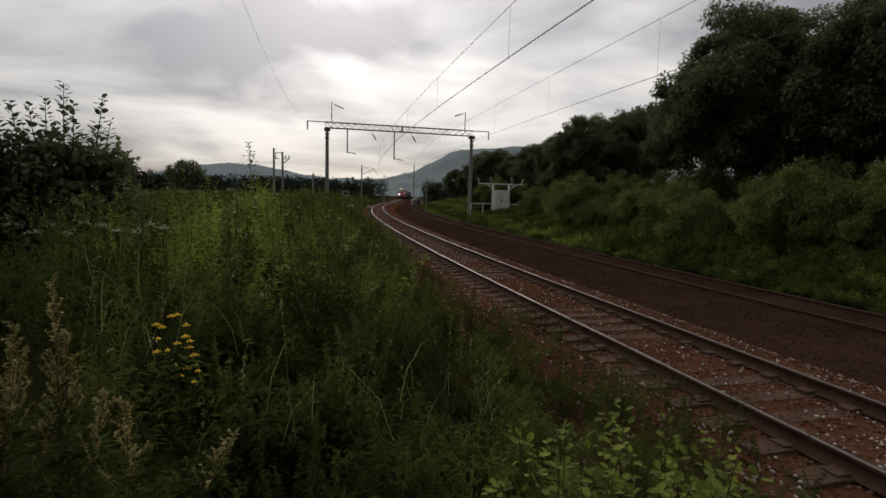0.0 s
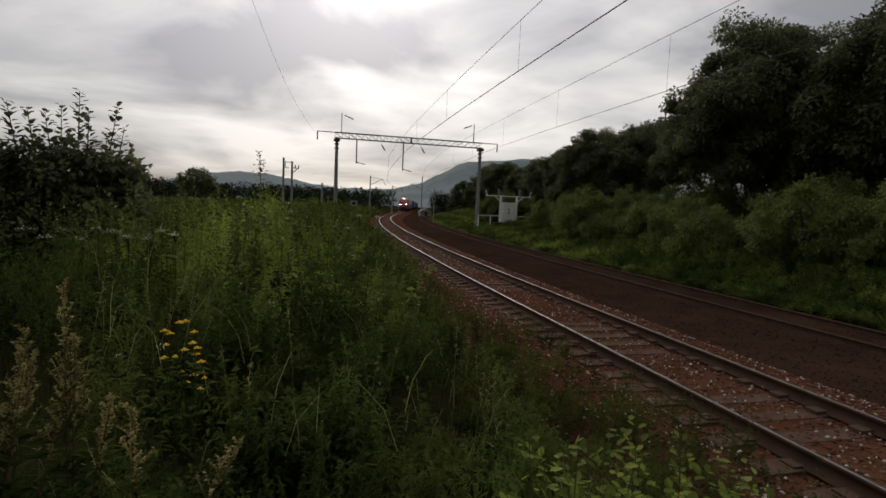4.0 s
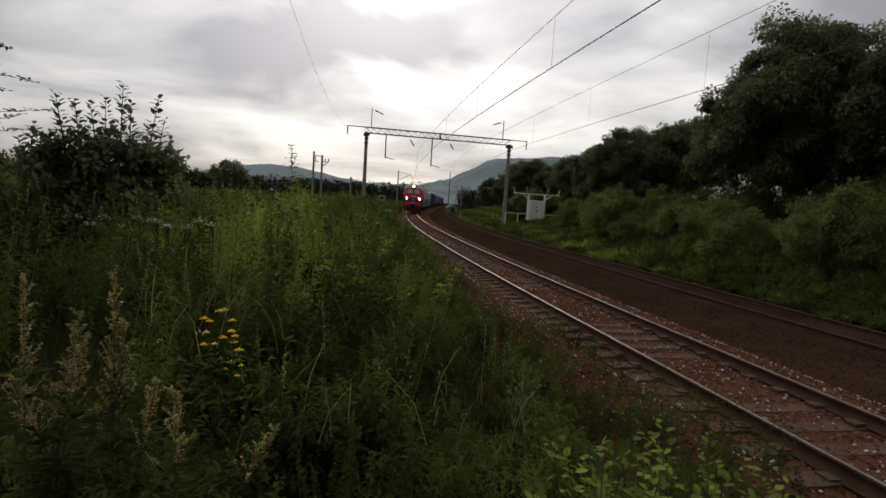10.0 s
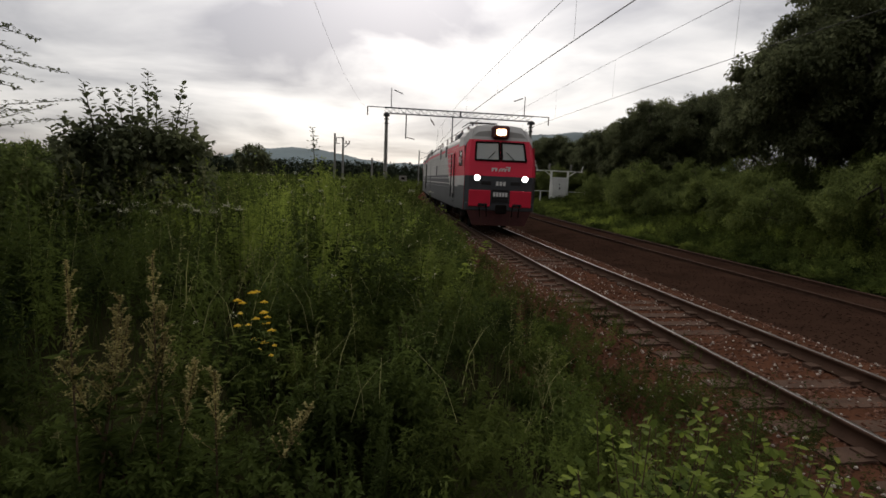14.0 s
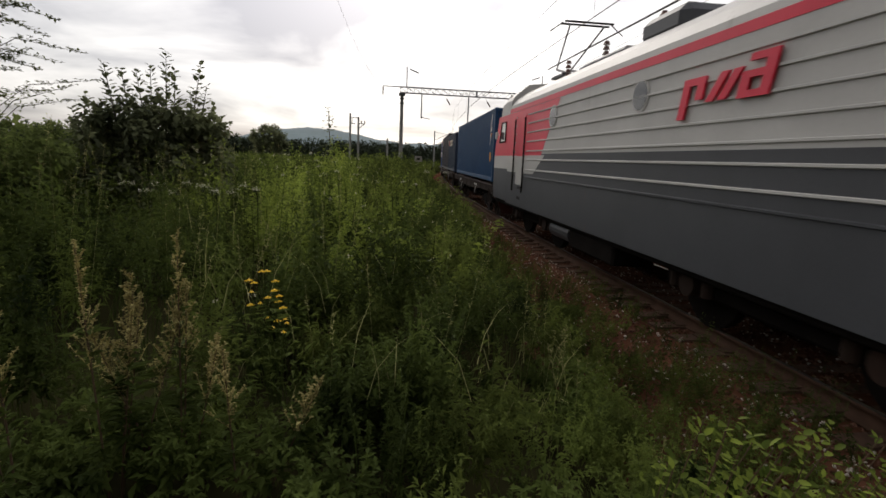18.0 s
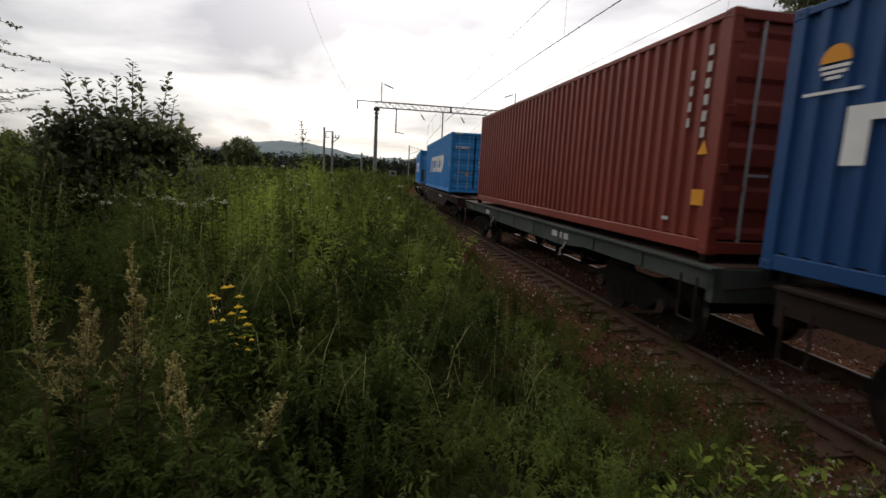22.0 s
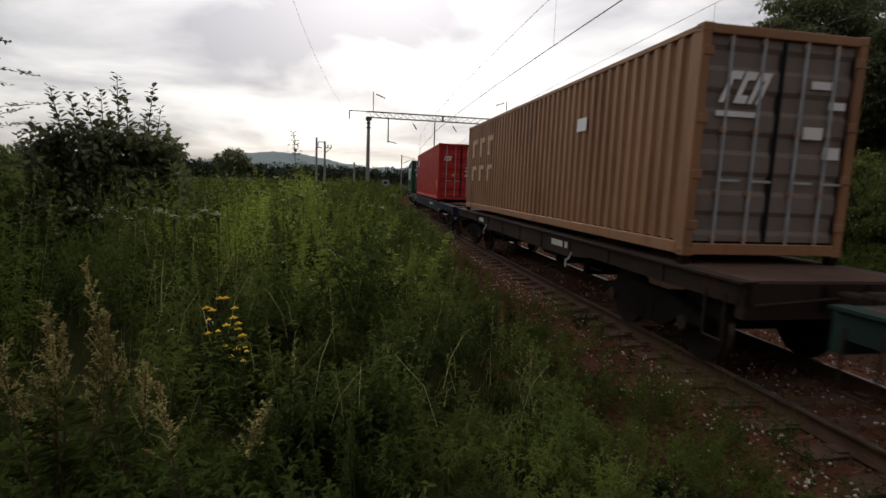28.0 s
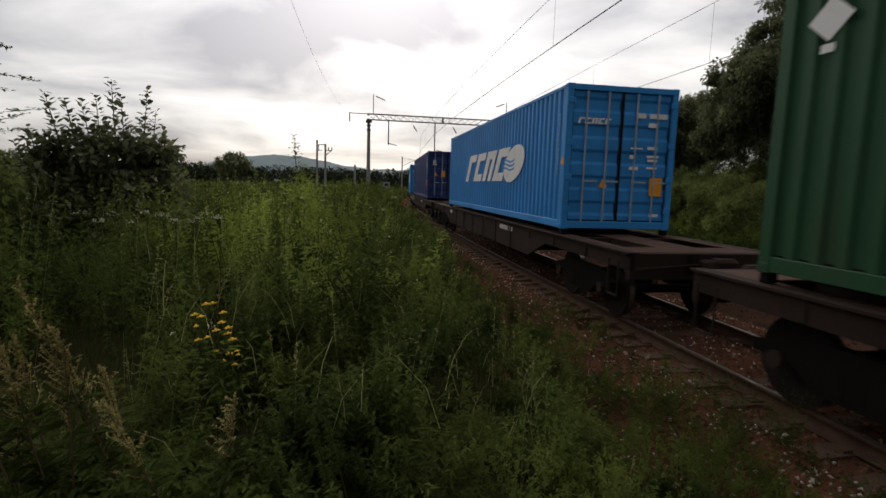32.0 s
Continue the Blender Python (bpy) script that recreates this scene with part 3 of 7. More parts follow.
def driver_cab(sec, cab):
    """The cab at one end: red front with two windscreens, lamps and a grey roof."""
    def Y(d):
        return d if cab == -1 else SECT - d
    # body of the cab, tapering to a leaning front
    bm = bmesh.new()
    front = [(0.10, 0.95), (0.0, 1.35), (0.0, 2.42), (0.20, 3.05), (0.58, 3.96), (0.86, 4.44)]
    rows = []
    for d, z in front:
        w = HALF - 0.02 if z < 3.7 else HALF - 0.12 - 0.25 * (z - 3.9)
        inset = 0.16
        rows.append([bm.verts.new((sx * (w - k * inset), Y(d + (inset * 1.1 if k == 0 else 0.0)), z)) for sx, k in ((-1, 0), (-1, 1), (1, 1), (1, 0))])
    for a, b in zip(rows, rows[1:]):
        for i in range(3):
            bm.faces.new((a[i], a[i + 1], b[i + 1], b[i]))
    shell = part("cab_front", bm, M["red_paint"], sec, "red sloping cab front")
    shell.data.materials.append(M["grey_paint"])
    shell.data.materials.append(M["light_grey"])
    for p in shell.data.polygons:
        if p.center.z < 2.36:
            p.material_index = 1
        elif p.center.z > 4.0:
            p.material_index = 2
    for sx in (-1, 1):
        wall = [(Y(0.28), 0.95), (Y(0.17), 1.35), (Y(0.17), 2.40), (Y(2.2), 2.40), (Y(2.2), 0.95)]
        paint_panel(sec, "cab_side_lower", wall, M["grey_paint"], sx, 0.0021)
        paint_panel(sec, "cab_side_mid", [(Y(0.17), 1.98), (Y(2.2), 1.98), (Y(2.2), 2.40), (Y(0.17), 2.40)], M["light_grey"], sx, 0.006)
        wall = [(Y(0.17), 2.40), (Y(0.37), 3.05), (Y(0.64), 3.70), (Y(2.2), 3.70), (Y(2.2), 2.40)]
        paint_panel(sec, "cab_side_upper", wall, M["red_paint"], sx, 0.0021, "red cab side")
        bm = bmesh.new()
        inner = [(Y(0.3), 0.97), (Y(0.3), 2.4), (Y(0.7), 3.69), (Y(2.2), 3.69), (Y(2.2), 0.97)]
        prism(bm, inner, 0, *sorted((sx * (HALF - 0.04), sx * HALF)))
        part("cab_side_wall", bm, M["red_paint"], sec)
        # the red field behind the cab, with a slanted edge
        paint_panel(sec, "red_field", [(Y(2.2), 2.40), (Y(2.2), 3.70), (Y(6.9), 3.70), (Y(5.7), 2.40)], M["red_paint"], sx, 0.0045, "red painted field with a slanted edge")
        paint_panel(sec, "light_field", [(Y(2.2), 2.0), (Y(2.2), 2.40), (Y(6.0), 2.40), (Y(5.1), 1.9), (Y(2.2), 1.9)], M["light_grey"], sx, 0.0035)
        # side window, mirror, door with rails
        win = [(Y(0.95), 2.85), (Y(1.15), 3.48), (Y(1.75), 3.48), (Y(1.75), 2.85)]
        w = paint_panel(sec, "cab_side_window", win, M["window_glass"], sx, 0.012, "dark cab side window")
        bm = bmesh.new()
        for a, b in zip(win, win[1:] + win[:1]):
            rod(bm, (sx * (HALF + 0.012), a[0], a[1]), (sx * (HALF + 0.012), b[0], b[1]), 0.025, 6)
        part("window_frame", bm, M["black_paint"], w)
        bm = bmesh.new()
        box(bm, *sorted((sx * (HALF + 0.08), sx * (HALF + 0.16))), *sorted((Y(0.8), Y(0.95))), 2.95, 3.2, bevel=0.02)
        rod(bm, (sx * HALF, Y(0.95), 3.1), (sx * (HALF + 0.12), Y(0.88), 3.1), 0.015, 6)
        part("mirror", bm, M["white_mark"], sec)
        bm = bmesh.new()
        box(bm, *sorted((sx * HALF, sx * (HALF + 0.015))), *sorted((Y(3.35), Y(4.15))), 1.55, 3.6, bevel=0.005)
        door = part("cab_door", bm, M["red_paint"], sec, "red side door")
        paint_panel(door, "door_lower_panel", [(Y(3.35), 1.55), (Y(4.15), 1.55), (Y(4.15), 2.38), (Y(3.35), 2.38)], M["light_grey"], sx, 0.019)
        for d in (3.2, 4.3):
            part("handrail", rod(bmesh.new(), (sx * (HALF + 0.07), Y(d), 1.35), (sx * (HALF + 0.07), Y(d), 3.45), 0.025, 8), M["black_paint"], door)
        bm = bmesh.new()
        for z in (1.1, 1.4):
            box(bm, *sorted((sx * (HALF - 0.05), sx * (HALF + 0.003))), *sorted((Y(3.55), Y(3.95))), z, z + 0.12, bevel=0.02)
        part("foot_hole", bm, M["louvre"], door)
    # roof over the cab
    bm = bmesh.new()
    rings = []
    for d, drop in ((0.66, 0.34), (0.95, 0.06), (1.5, 0.0), (2.2, 0.0)):
        rings.append([bm.verts.new((x * (0.96 if d < 0.9 else 1), Y(d), max(3.70, z + 0.17 - drop) if z > 3.8 else z)) for x, z in roof_outline(4.52)])
    for a, b in zip(rings, rings[1:]):
        for i in range(len(a) - 1):
            bm.faces.new((a[i], a[i + 1], b[i + 1], b[i]))
    bm.faces.new(rings[0][::-1])
    bm.faces.new(rings[-1])
    part("cab_roof", bm, M["light_grey"], sec, "light grey cab roof")
    # windscreens set on the leaning front
    def onfront(x, z, out=0.012):
        d = 0.20 + (z - 3.05) * 0.42
        return (x, Y(d - out), z)
    for sx in (-1, 1):
        bm = bmesh.new()
        q = [bm.verts.new(onfront(x, z)) for x, z in ((sx * 0.05, 3.08), (sx * 1.10, 3.08), (sx * 1.04, 3.84), (sx * 0.05, 3.86))]
        bm.faces.new(q)
        q2 = [bm.verts.new(onfront(x, z, -0.01)) for x, z in ((sx * 0.05, 3.08), (sx * 1.10, 3.08), (sx * 1.04, 3.84), (sx * 0.05, 3.86))]
        for i in range(4):
            bm.faces.new((q[i], q[(i + 1) % 4], q2[(i + 1) % 4], q2[i]))
        ws = part("windscreen", bm, M["windscreen"], sec, "windscreen with its pale reflection put into the colour")
        bm = bmesh.new()
        c = [onfront(x, z, 0.018) for x, z in ((sx * 0.05, 3.08), (sx * 1.10, 3.08), (sx * 1.04, 3.84), (sx * 0.05, 3.86))]
        for i in range(4):
            rod(bm, c[i], c[(i + 1) % 4], 0.045, 6)
        part("windscreen_frame", bm, M["black_paint"], ws)
        part("wiper", rod(bmesh.new(), onfront(sx * 0.6, 3.1, 0.05), onfront(sx * 0.25, 3.45, 0.05), 0.014, 6), M["black_paint"], ws)
        # lower lamps
        bm = bmesh.new()
        rod(bm, (sx * 1.03, Y(-0.05), 2.33), (sx * 1.03, Y(0.10), 2.33), 0.145, 20)
        part("lamp_housing", bm, M["grey_paint"], sec)
        bm = bmesh.new()
        rod(bm, (sx * 1.03, Y(-0.065), 2.33), (sx * 1.03, Y(-0.045), 2.33), 0.115, 20)
        part("running_lamp", bm, M["lamp_white"] if cab == -1 else M["white_mark"], sec, "glowing white running lamp" if cab == -1 else "")
        part("front_step", boxed(*sorted((sx * 0.42, sx * 0.86)), *sorted((Y(-0.03), Y(0.02))), 2.06, 2.20, bevel=0.01), M["louvre"], sec)
        part("lower_front_panel", boxed(*sorted((sx * 0.42, sx * 1.36)), *sorted((Y(-0.04), Y(0.03))), 1.12, 1.82, bevel=0.03), M["red_paint"], sec, "red lower front panel")
        part("panel_recess", boxed(*sorted((sx * 0.55, sx * 0.95)), *sorted((Y(-0.055), Y(0.0))), 1.14, 1.26, bevel=0.01), M["louvre"], sec)
    # headlight box on the roof
    part("headlight_box", boxed(-0.38, 0.38, *sorted((Y(0.42), Y(1.5))), 4.0, 4.58, bevel=0.09), M["red_dark"], sec, "dark red headlight housing")
    part("headlight", boxed(-0.2, 0.2, *sorted((Y(0.385), Y(0.425))), 4.16, 4.42, bevel=0.05), M["lamp_warm"] if cab == -1 else M["window_glass"], sec, "warm glowing headlight" if cab == -1 else "")
    # bumper beam, plough and hanging coupler gear
    part("bumper_beam", boxed(-1.5, 1.5, *sorted((Y(0.02), Y(0.3))), 0.95, 1.3, bevel=0.04), M["grey_paint"], sec)
    bm = bmesh.new()
    prism(bm, [(-1.4, 0.95), (1.4, 0.95), (1.15, 0.32), (-1.15, 0.32)], 1, *sorted((Y(0.05), Y(0.13))))
    part("obstacle_plough", bm, M["red_dark"], sec, "dirty dark red obstacle plough")
    for k in (-0.9, -0.6, 0.55, 0.85):
        part("brake_hose", rod(bmesh.new(), (k, Y(-0.06), 1.2), (k * 0.95, Y(-0.1), 0.7), 0.025, 6), M["black_paint"], sec)
    # bars for the running number and the class on the front, and an emblem above them
    for k in range(3):
        part("number_bar", boxed(-0.2 + k * 0.15, -0.09 + k * 0.15, *sorted((Y(-0.025), Y(0.005))), 2.02, 2.2), M["white_mark"], sec)
    part("class_plate", boxed(-0.36, 0.36, *sorted((Y(-0.03), Y(0.01))), 1.35, 1.85), M["louvre"], sec)
    for k in range(5):
        part("class_bar", boxed(-0.31 + k * 0.13, -0.215 + k * 0.13, *sorted((Y(-0.042), Y(-0.028))), 1.56, 1.74), M["white_mark"], sec)
    logo(sec, "emblem", Y(0.115 if cab == -1 else 0.08), -0.42, 2.58, 0.80, 0.25, M["white_mark"], "front", 3, 0.05)


# pale base colour carries the reflected sky and the lit cab behind
M["windscreen"] = glass("windscreen_glass", (0.36, 0.38, 0.36), 0.08)
M["red_dark"] = material("dirty_red_paint", (0.075, 0.022, 0.02), 0.6, scale=3, fine=30, vary=0.3, wear=0.3)


def build_loco():
    lead = loco_section(0, -1, "red and grey electric locomotive section with a driver's cab", (5.2, False), [(7.0, 7.7, 3.42, 4.0), (10.0, 10.7, 3.42, 4.0), (12.3, 13.0, 2.3, 3.05)])
    driver_cab(lead, -1)
    rolling(lead, -106.25, SECT)
    mid = loco_section(0, 0, "grey middle section of an electric locomotive", None, [(4.6, 5.95, 3.55, 3.97), (10.45, 11.85, 3.55, 3.97), (14.6, 16.1, 2.24, 3.15)])
    for sx in (-1, 1):
        bm = bmesh.new()
        box(bm, *sorted((sx * HALF, sx * (HALF + 0.015))), 6.4, 7.2, 1.55, 3.6, bevel=0.005)
        door = part("side_door", bm, M["light_grey"], mid, "grey side door")
        for d in (6.25, 7.35):
            part("handrail", rod(bmesh.new(), (sx * (HALF + 0.06), d, 1.35), (sx * (HALF + 0.06), d, 3.5), 0.025, 8), M["black_paint"], door)
    for a in (4.6, 10.45):
        for sx in (-1, 1):
            bm = bmesh.new()
            prism(bm, [(sx * 1.30, 4.60), (sx * 1.18, 4.60), (sx * 1.46, 3.98), (sx * 1.575, 3.98)], 1, a, a + 1.38)
            up = part("roof_louvre", bm, M["louvre"], mid, "dark louvre that leans into the roof")
            for e in (a - 0.05, a + 1.38):
                bm = bmesh.new()
                prism(bm, [(sx * 1.31, 4.63), (sx * 1.16, 4.63), (sx * 1.45, 3.97), (sx * 1.585, 3.97)], 1, e, e + 0.05)
                part("louvre_frame", bm, M["light_grey"], up)
            for z in (4.2, 4.4):
                x = sx * (1.58 - (z - 3.98) * 0.444)
                part("slat", boxed(*sorted((x - 0.02, x + 0.02)), a + 0.03, a + 1.35, z - 0.015, z + 0.015), M["grey_paint"], up)
    part("notice_plate", boxed(-HALF - 0.012, -HALF, 8.35, 8.72, 1.54, 1.74), M["white_mark"], mid)
    for a, b in ((14.45, 15.3), (15.5, 17.2)):
        for sx in (-1, 1):
            part("sill_scuff", boxed(*sorted((sx * HALF, sx * (HALF + 0.008))), a, b, 1.0, 1.035), M["white_mark"], mid, "scuffed white paint line")
    rolling(mid, -88.35, SECT)
    rear = loco_section(0, 1, "red and grey electric locomotive section with a cab at its tail", (13.7, True), [])
    driver_cab(rear, 1)
    for y in (1.55, 6.9, 11.1):
        for sx in (-1, 1):
            bm = bmesh.new()
            rod(bm, (sx * (HALF - 0.01), y, 3.3), (sx * (HALF + 0.02), y, 3.3), 0.27, 24)
            w = part("porthole", bm, M["light_grey"], rear, "round porthole")
            bm = bmesh.new()
            rod(bm, (sx * (HALF + 0.021), y, 3.3), (sx * (HALF + 0.026), y, 3.3), 0.22, 24)
            part("porthole_glass", bm, M["window_glass"], w)
    logo(rear, "emblem", -HALF - 0.026, 5.7, 3.0, 1.65, 0.46, M["red_paint"], "side", 3, 0.03, -1)
    rolling(rear, -69.55, SECT)


build_loco()

# ---- flat wagons and containers ----
def bogie(parent, y, mat):
    b = part("bogie", boxed(-0.25, 0.25, y - 0.35, y + 0.35, 0.5, 0.95, bevel=0.05), M["black_paint"], parent, "two-axle steel bogie")
    for sx in (-1, 1):
        bm = bmesh.new()
        prism(bm, [(y - 1.25, 0.52), (y - 0.75, 0.52), (y - 0.45, 0.32), (y + 0.45, 0.32), (y + 0.75, 0.52), (y + 1.25, 0.52), (y + 1.25, 0.64), (y + 0.5, 0.82), (y - 0.5, 0.82), (y - 1.25, 0.64)], 0, *sorted((sx * 0.98, sx * 1.12)))
        part("side_frame", bm, M["black_paint"], b)
        bm = bmesh.new()
        for k in (-0.2, 0.0, 0.2):
            rod(bm, (sx * 1.05, y + k, 0.36), (sx * 1.05, y + k, 0.62), 0.08, 8)
        part("coil_spring", bm, M["black_paint"], b)
        for dy in (-0.925, 0.925):
            bm = bmesh.new()
            rod(bm, (sx * 0.73, y + dy, 0.475), (sx * 0.86, y + dy, 0.475), 0.475, 24)
            rod(bm, (sx * 0.86, y + dy, 0.475), (sx * 0.89, y + dy, 0.475), 0.2, 16)
            w = part("wheel", bm, M["wheel"], b)
            bm = bmesh.new()
            rod(bm, (sx * 0.745, y + dy, 0.475), (sx * 0.835, y + dy, 0.475), 0.478, 24)
            part("wheel_tread", bm, M["wheel_tread"], w, "bright rolled steel tread")
            part("axle_cap", rod(bmesh.new(), (sx * 1.1, y + dy, 0.5), (sx * 1.17, y + dy, 0.5), 0.1, 10), M["frame_grey"], w)
    for dy in (-0.925, 0.925):
        part("axle", rod(bmesh.new(), (-0.85, y + dy, 0.475), (0.85, y + dy, 0.475), 0.08, 10), M["black_paint"], b)
    return b


M["wheel"] = material("worn_wheel_steel", (0.02, 0.015, 0.013), 0.75, 0.2, scale=4, fine=40, spec=0.1)
M["wheel_tread"] = material("polished_tread_steel", (0.32, 0.31, 0.30), 0.35, 1.0, scale=4, fine=40, vary=0.2, bump=0.02)
DECK, STAND = 1.27, 1.38      # heights of a wagon deck and of a container locked on it


def flat_wagon(c0, c1, label, mat, belly=0.42, planked=False, rib=False, deck=DECK):
    """A container flat wagon between c0 and c1 along the train, frame only (couplers reach out past it)."""
    Lw = c1 - c0
    w = thing("flat_wagon", label, "wagon", "container wagons")
    for sx in (-1, 1):
        bm = bmesh.new()
        z0 = deck - 0.28
        prism(bm, [(0.0, deck - 0.02), (Lw, deck - 0.02), (Lw, z0), (Lw - 3.6, z0), (Lw - 4.7, z0 - belly), (4.7, z0 - belly), (3.6, z0), (0.0, z0)], 0, *sorted((sx * 1.28, sx * 1.20)))
        sill = part("side_sill", bm, mat, w, "long fish-bellied side sill")
        for z in (deck - 0.03,):
            part("sill_flange", boxed(*sorted((sx * 1.14, sx * 1.34)), 0.0, Lw, z, z + 0.03), mat, sill)
        n = int(Lw / 1.5)
        for i in range(1, n):
            y = i * Lw / n
            deep = z0 - belly if 4.7 < y < Lw - 4.7 else z0
            part("stiffener", boxed(*sorted((sx * 1.28, sx * (1.33 if rib else 1.30))), y - 0.05, y + 0.05, deep + 0.02, deck - 0.03), M["frame_grey"] if rib else mat, sill)
        for y in (0.35, Lw - 0.35):
            bm = bmesh.new()
            x = sx * 1.36
            for q in (-0.16, 0.16):
                rod(bm, (x, y + q, deck - 0.15), (x, y + q, 0.55), 0.015, 6)
            rod(bm, (x, y - 0.16, 0.56), (x, y + 0.16, 0.56), 0.015, 6)
            part("step_iron", bm, M["frame_grey"], w)
        for a, b in ((0.24, 0.42), (0.58, 0.80)):
            part("brake_rod", rod(bmesh.new(), (sx * 1.05, Lw * a, 0.75), (sx * 1.05, Lw * b, 0.75), 0.018, 6), M["frame_grey"], w)
        # stencilled bars for unreadable lettering on the sill
        for a, b in ((0.30, 0.315), (0.322, 0.36), (0.74, 0.775)):
            part("stencil_bar", boxed(*sorted((sx * 1.28, sx * 1.283)), Lw * a, Lw * b, deck - 0.24, deck - 0.12), M["white_worn"], sill)
    for sx in (-0.28, 0.28):
        part("centre_sill", boxed(sx - 0.06, sx + 0.06, 0.0, Lw, deck - 0.35, deck - 0.03), M["frame_grey"], w)
    for e in (0.0, Lw - 0.12):
        part("end_sill", boxed(-1.28, 1.28, e, e + 0.12, deck - 0.42, deck - 0.015), mat, w)
    for i in range(1, int(Lw / 2.4)):
        y = i * Lw / int(Lw / 2.4)
        part("cross_beam", boxed(-1.2, 1.2, y - 0.1, y + 0.1, deck - 0.3, deck - 0.025), M["frame_grey"], w)
    if planked:
        for a, b in ((0.05, 2.5), (Lw - 2.5, Lw - 0.05)):
            part("deck_plate", boxed(-1.18, 1.18, a, b, deck - 0.02, deck + 0.004), M["deck"], w, "rusty steel deck plate")
    # an open deck: edge strips, a middle plate and cross plates with cut corners
    top = deck - 0.004
    for sx in (-1, 1):
        part("edge_strip", boxed(*sorted((sx * 0.96, sx * 1.2)), 0.1, Lw - 0.1, deck - 0.02, top - 0.001), M["deck"], w)
    part("middle_plate", boxed(-0.36, 0.36, 0.1, Lw - 0.1, deck - 0.02, top - 0.002), M["deck"], w)
    n = max(3, round(Lw / 3.6))
    for i in range(n + 1):
        y = 0.45 + i * (Lw - 0.9) / n
        for sx in (-1, 1):
            bm = bmesh.new()
            prism(bm, [(sx * 0.35, y - 0.62), (sx * 0.97, y - 0.22), (sx * 0.97, y + 0.22), (sx * 0.35, y + 0.62)] if 0 < i < n else [(sx * 0.35, y - 0.34), (sx * 0.97, y - 0.34), (sx * 0.97, y + 0.34), (sx * 0.35, y + 0.34)], 2, deck - 0.03, top - 0.003)
            part("cross_plate", bm, M["deck"], w)
    for y in (2.1, Lw - 2.1):
        bogie(w, y, mat)
    for sx in (-1, 1):
        for y in (4.4, Lw - 4.4) if belly < 0.35 else ():
            bm = bmesh.new()
            pts = [(sx * 1.3, y, 0.98), (sx * 1.33, y + 0.06, 0.86), (sx * 1.33, y + 0.16, 0.82), (sx * 1.32, y + 0.2, 0.68)]
            for p, q in zip(pts, pts[1:]):
                rod(bm, p, q, 0.02, 6)
            part("release_handle", bm, M["white_worn"], w, "bent handle in worn white paint")
    for sx in (-0.85, 0.85):
        part("brake_pipe", rod(bmesh.new(), (sx, 3.9, 0.82), (sx, Lw - 3.9, 0.82), 0.03, 6), M["black_paint"], w)
    # full-width plates added under the floor to keep daylight off the ballast
    for a in (0.27, 0.36, 0.62, 0.71):
        part("shade_plate", boxed(-1.15, 1.15, Lw * a - 0.05, Lw * a + 0.05, 0.62, deck - 0.3), M["black_paint"], w)
    part("brake_cylinder", rod(bmesh.new(), (-0.6, Lw * 0.44, 0.75), (-0.6, Lw * 0.44 + 0.6, 0.75), 0.17, 12), M["black_paint"], w)
    part("air_reservoir", rod(bmesh.new(), (0.5, Lw * 0.52, 0.78), (0.5, Lw * 0.52 + 1.0, 0.78), 0.2, 12), M["black_paint"], w)
    for e, d in ((0.0, -1), (Lw, 1)):
        bm = bmesh.new()
        box(bm, -0.13, 0.13, *sorted((e - d * 0.1, e + d * 0.4)), 0.95, 1.17, bevel=0.03)
        box(bm, -0.22, 0.18, *sorted((e + d * 0.3, e + d * 0.52)), 0.88, 1.24, bevel=0.05)
        part("coupler", bm, M["frame_grey"], w)
        bm = bmesh.new()
        pts = [(0.35, e, 1.0), (0.4, e + d * 0.2, 0.7), (0.38, e + d * 0.42, 0.62), (0.3, e + d * 0.55, 0.8)]
        for p, q in zip(pts, pts[1:]):
            rod(bm, p, q, 0.025, 6)
        part("brake_hose", bm, M["black_paint"], w)
        part("uncoupling_lever", rod(bmesh.new(), (-1.2, e + d * 0.06, 1.02), (-0.15, e + d * 0.06, 1.1), 0.016, 6), M["frame_grey"], w)
    rolling(w, c0, Lw)
    return w


M["white_worn"] = material("worn_white_paint", (0.50, 0.48, 0.45), 0.7, scale=6, fine=50, vary=0.3)
M["deck"] = material("rusty_deck", (0.085, 0.05, 0.038), 0.9, scale=1.5, fine=25, vary=0.4, wear=0.4, spec=0.1)
M["orange_sign"] = material("orange_placard", (0.75, 0.30, 0.02), 0.6, scale=5, fine=50, vary=0.12, bump=0)
M["gasket"] = material("black_rubber", (0.02, 0.02, 0.022), 0.7, scale=5, fine=50)


def corrugated(bm, axis, u0, u1, z0, z1, w0, depth, pitch=0.278, sgn=1):
    """A trapezoid-corrugated sheet from u0 to u1 along y (axis 0, at x = w0) or x (axis 1, at y = w0)."""
    n = max(2, round((u1 - u0) / pitch))
    p = (u1 - u0) / n
    us = [(u0, 0.0)]
    for i in range(n):
        a = u0 + i * p
        us += [(a + 0.34 * p, 0.0), (a + 0.48 * p, 1.0), (a + 0.86 * p, 1.0), (a + p, 0.0)]
    low, high = [], []
    for u, k in us:
        w = w0 - sgn * depth * k
        c = (w, u) if axis == 0 else (u, w)
        low.append(bm.verts.new((*c, z0)))
        high.append(bm.verts.new((*c, z1)))
    for i in range(len(us) - 1):
        bm.faces.new((low[i], low[i + 1], high[i + 1], high[i]))
    return bm


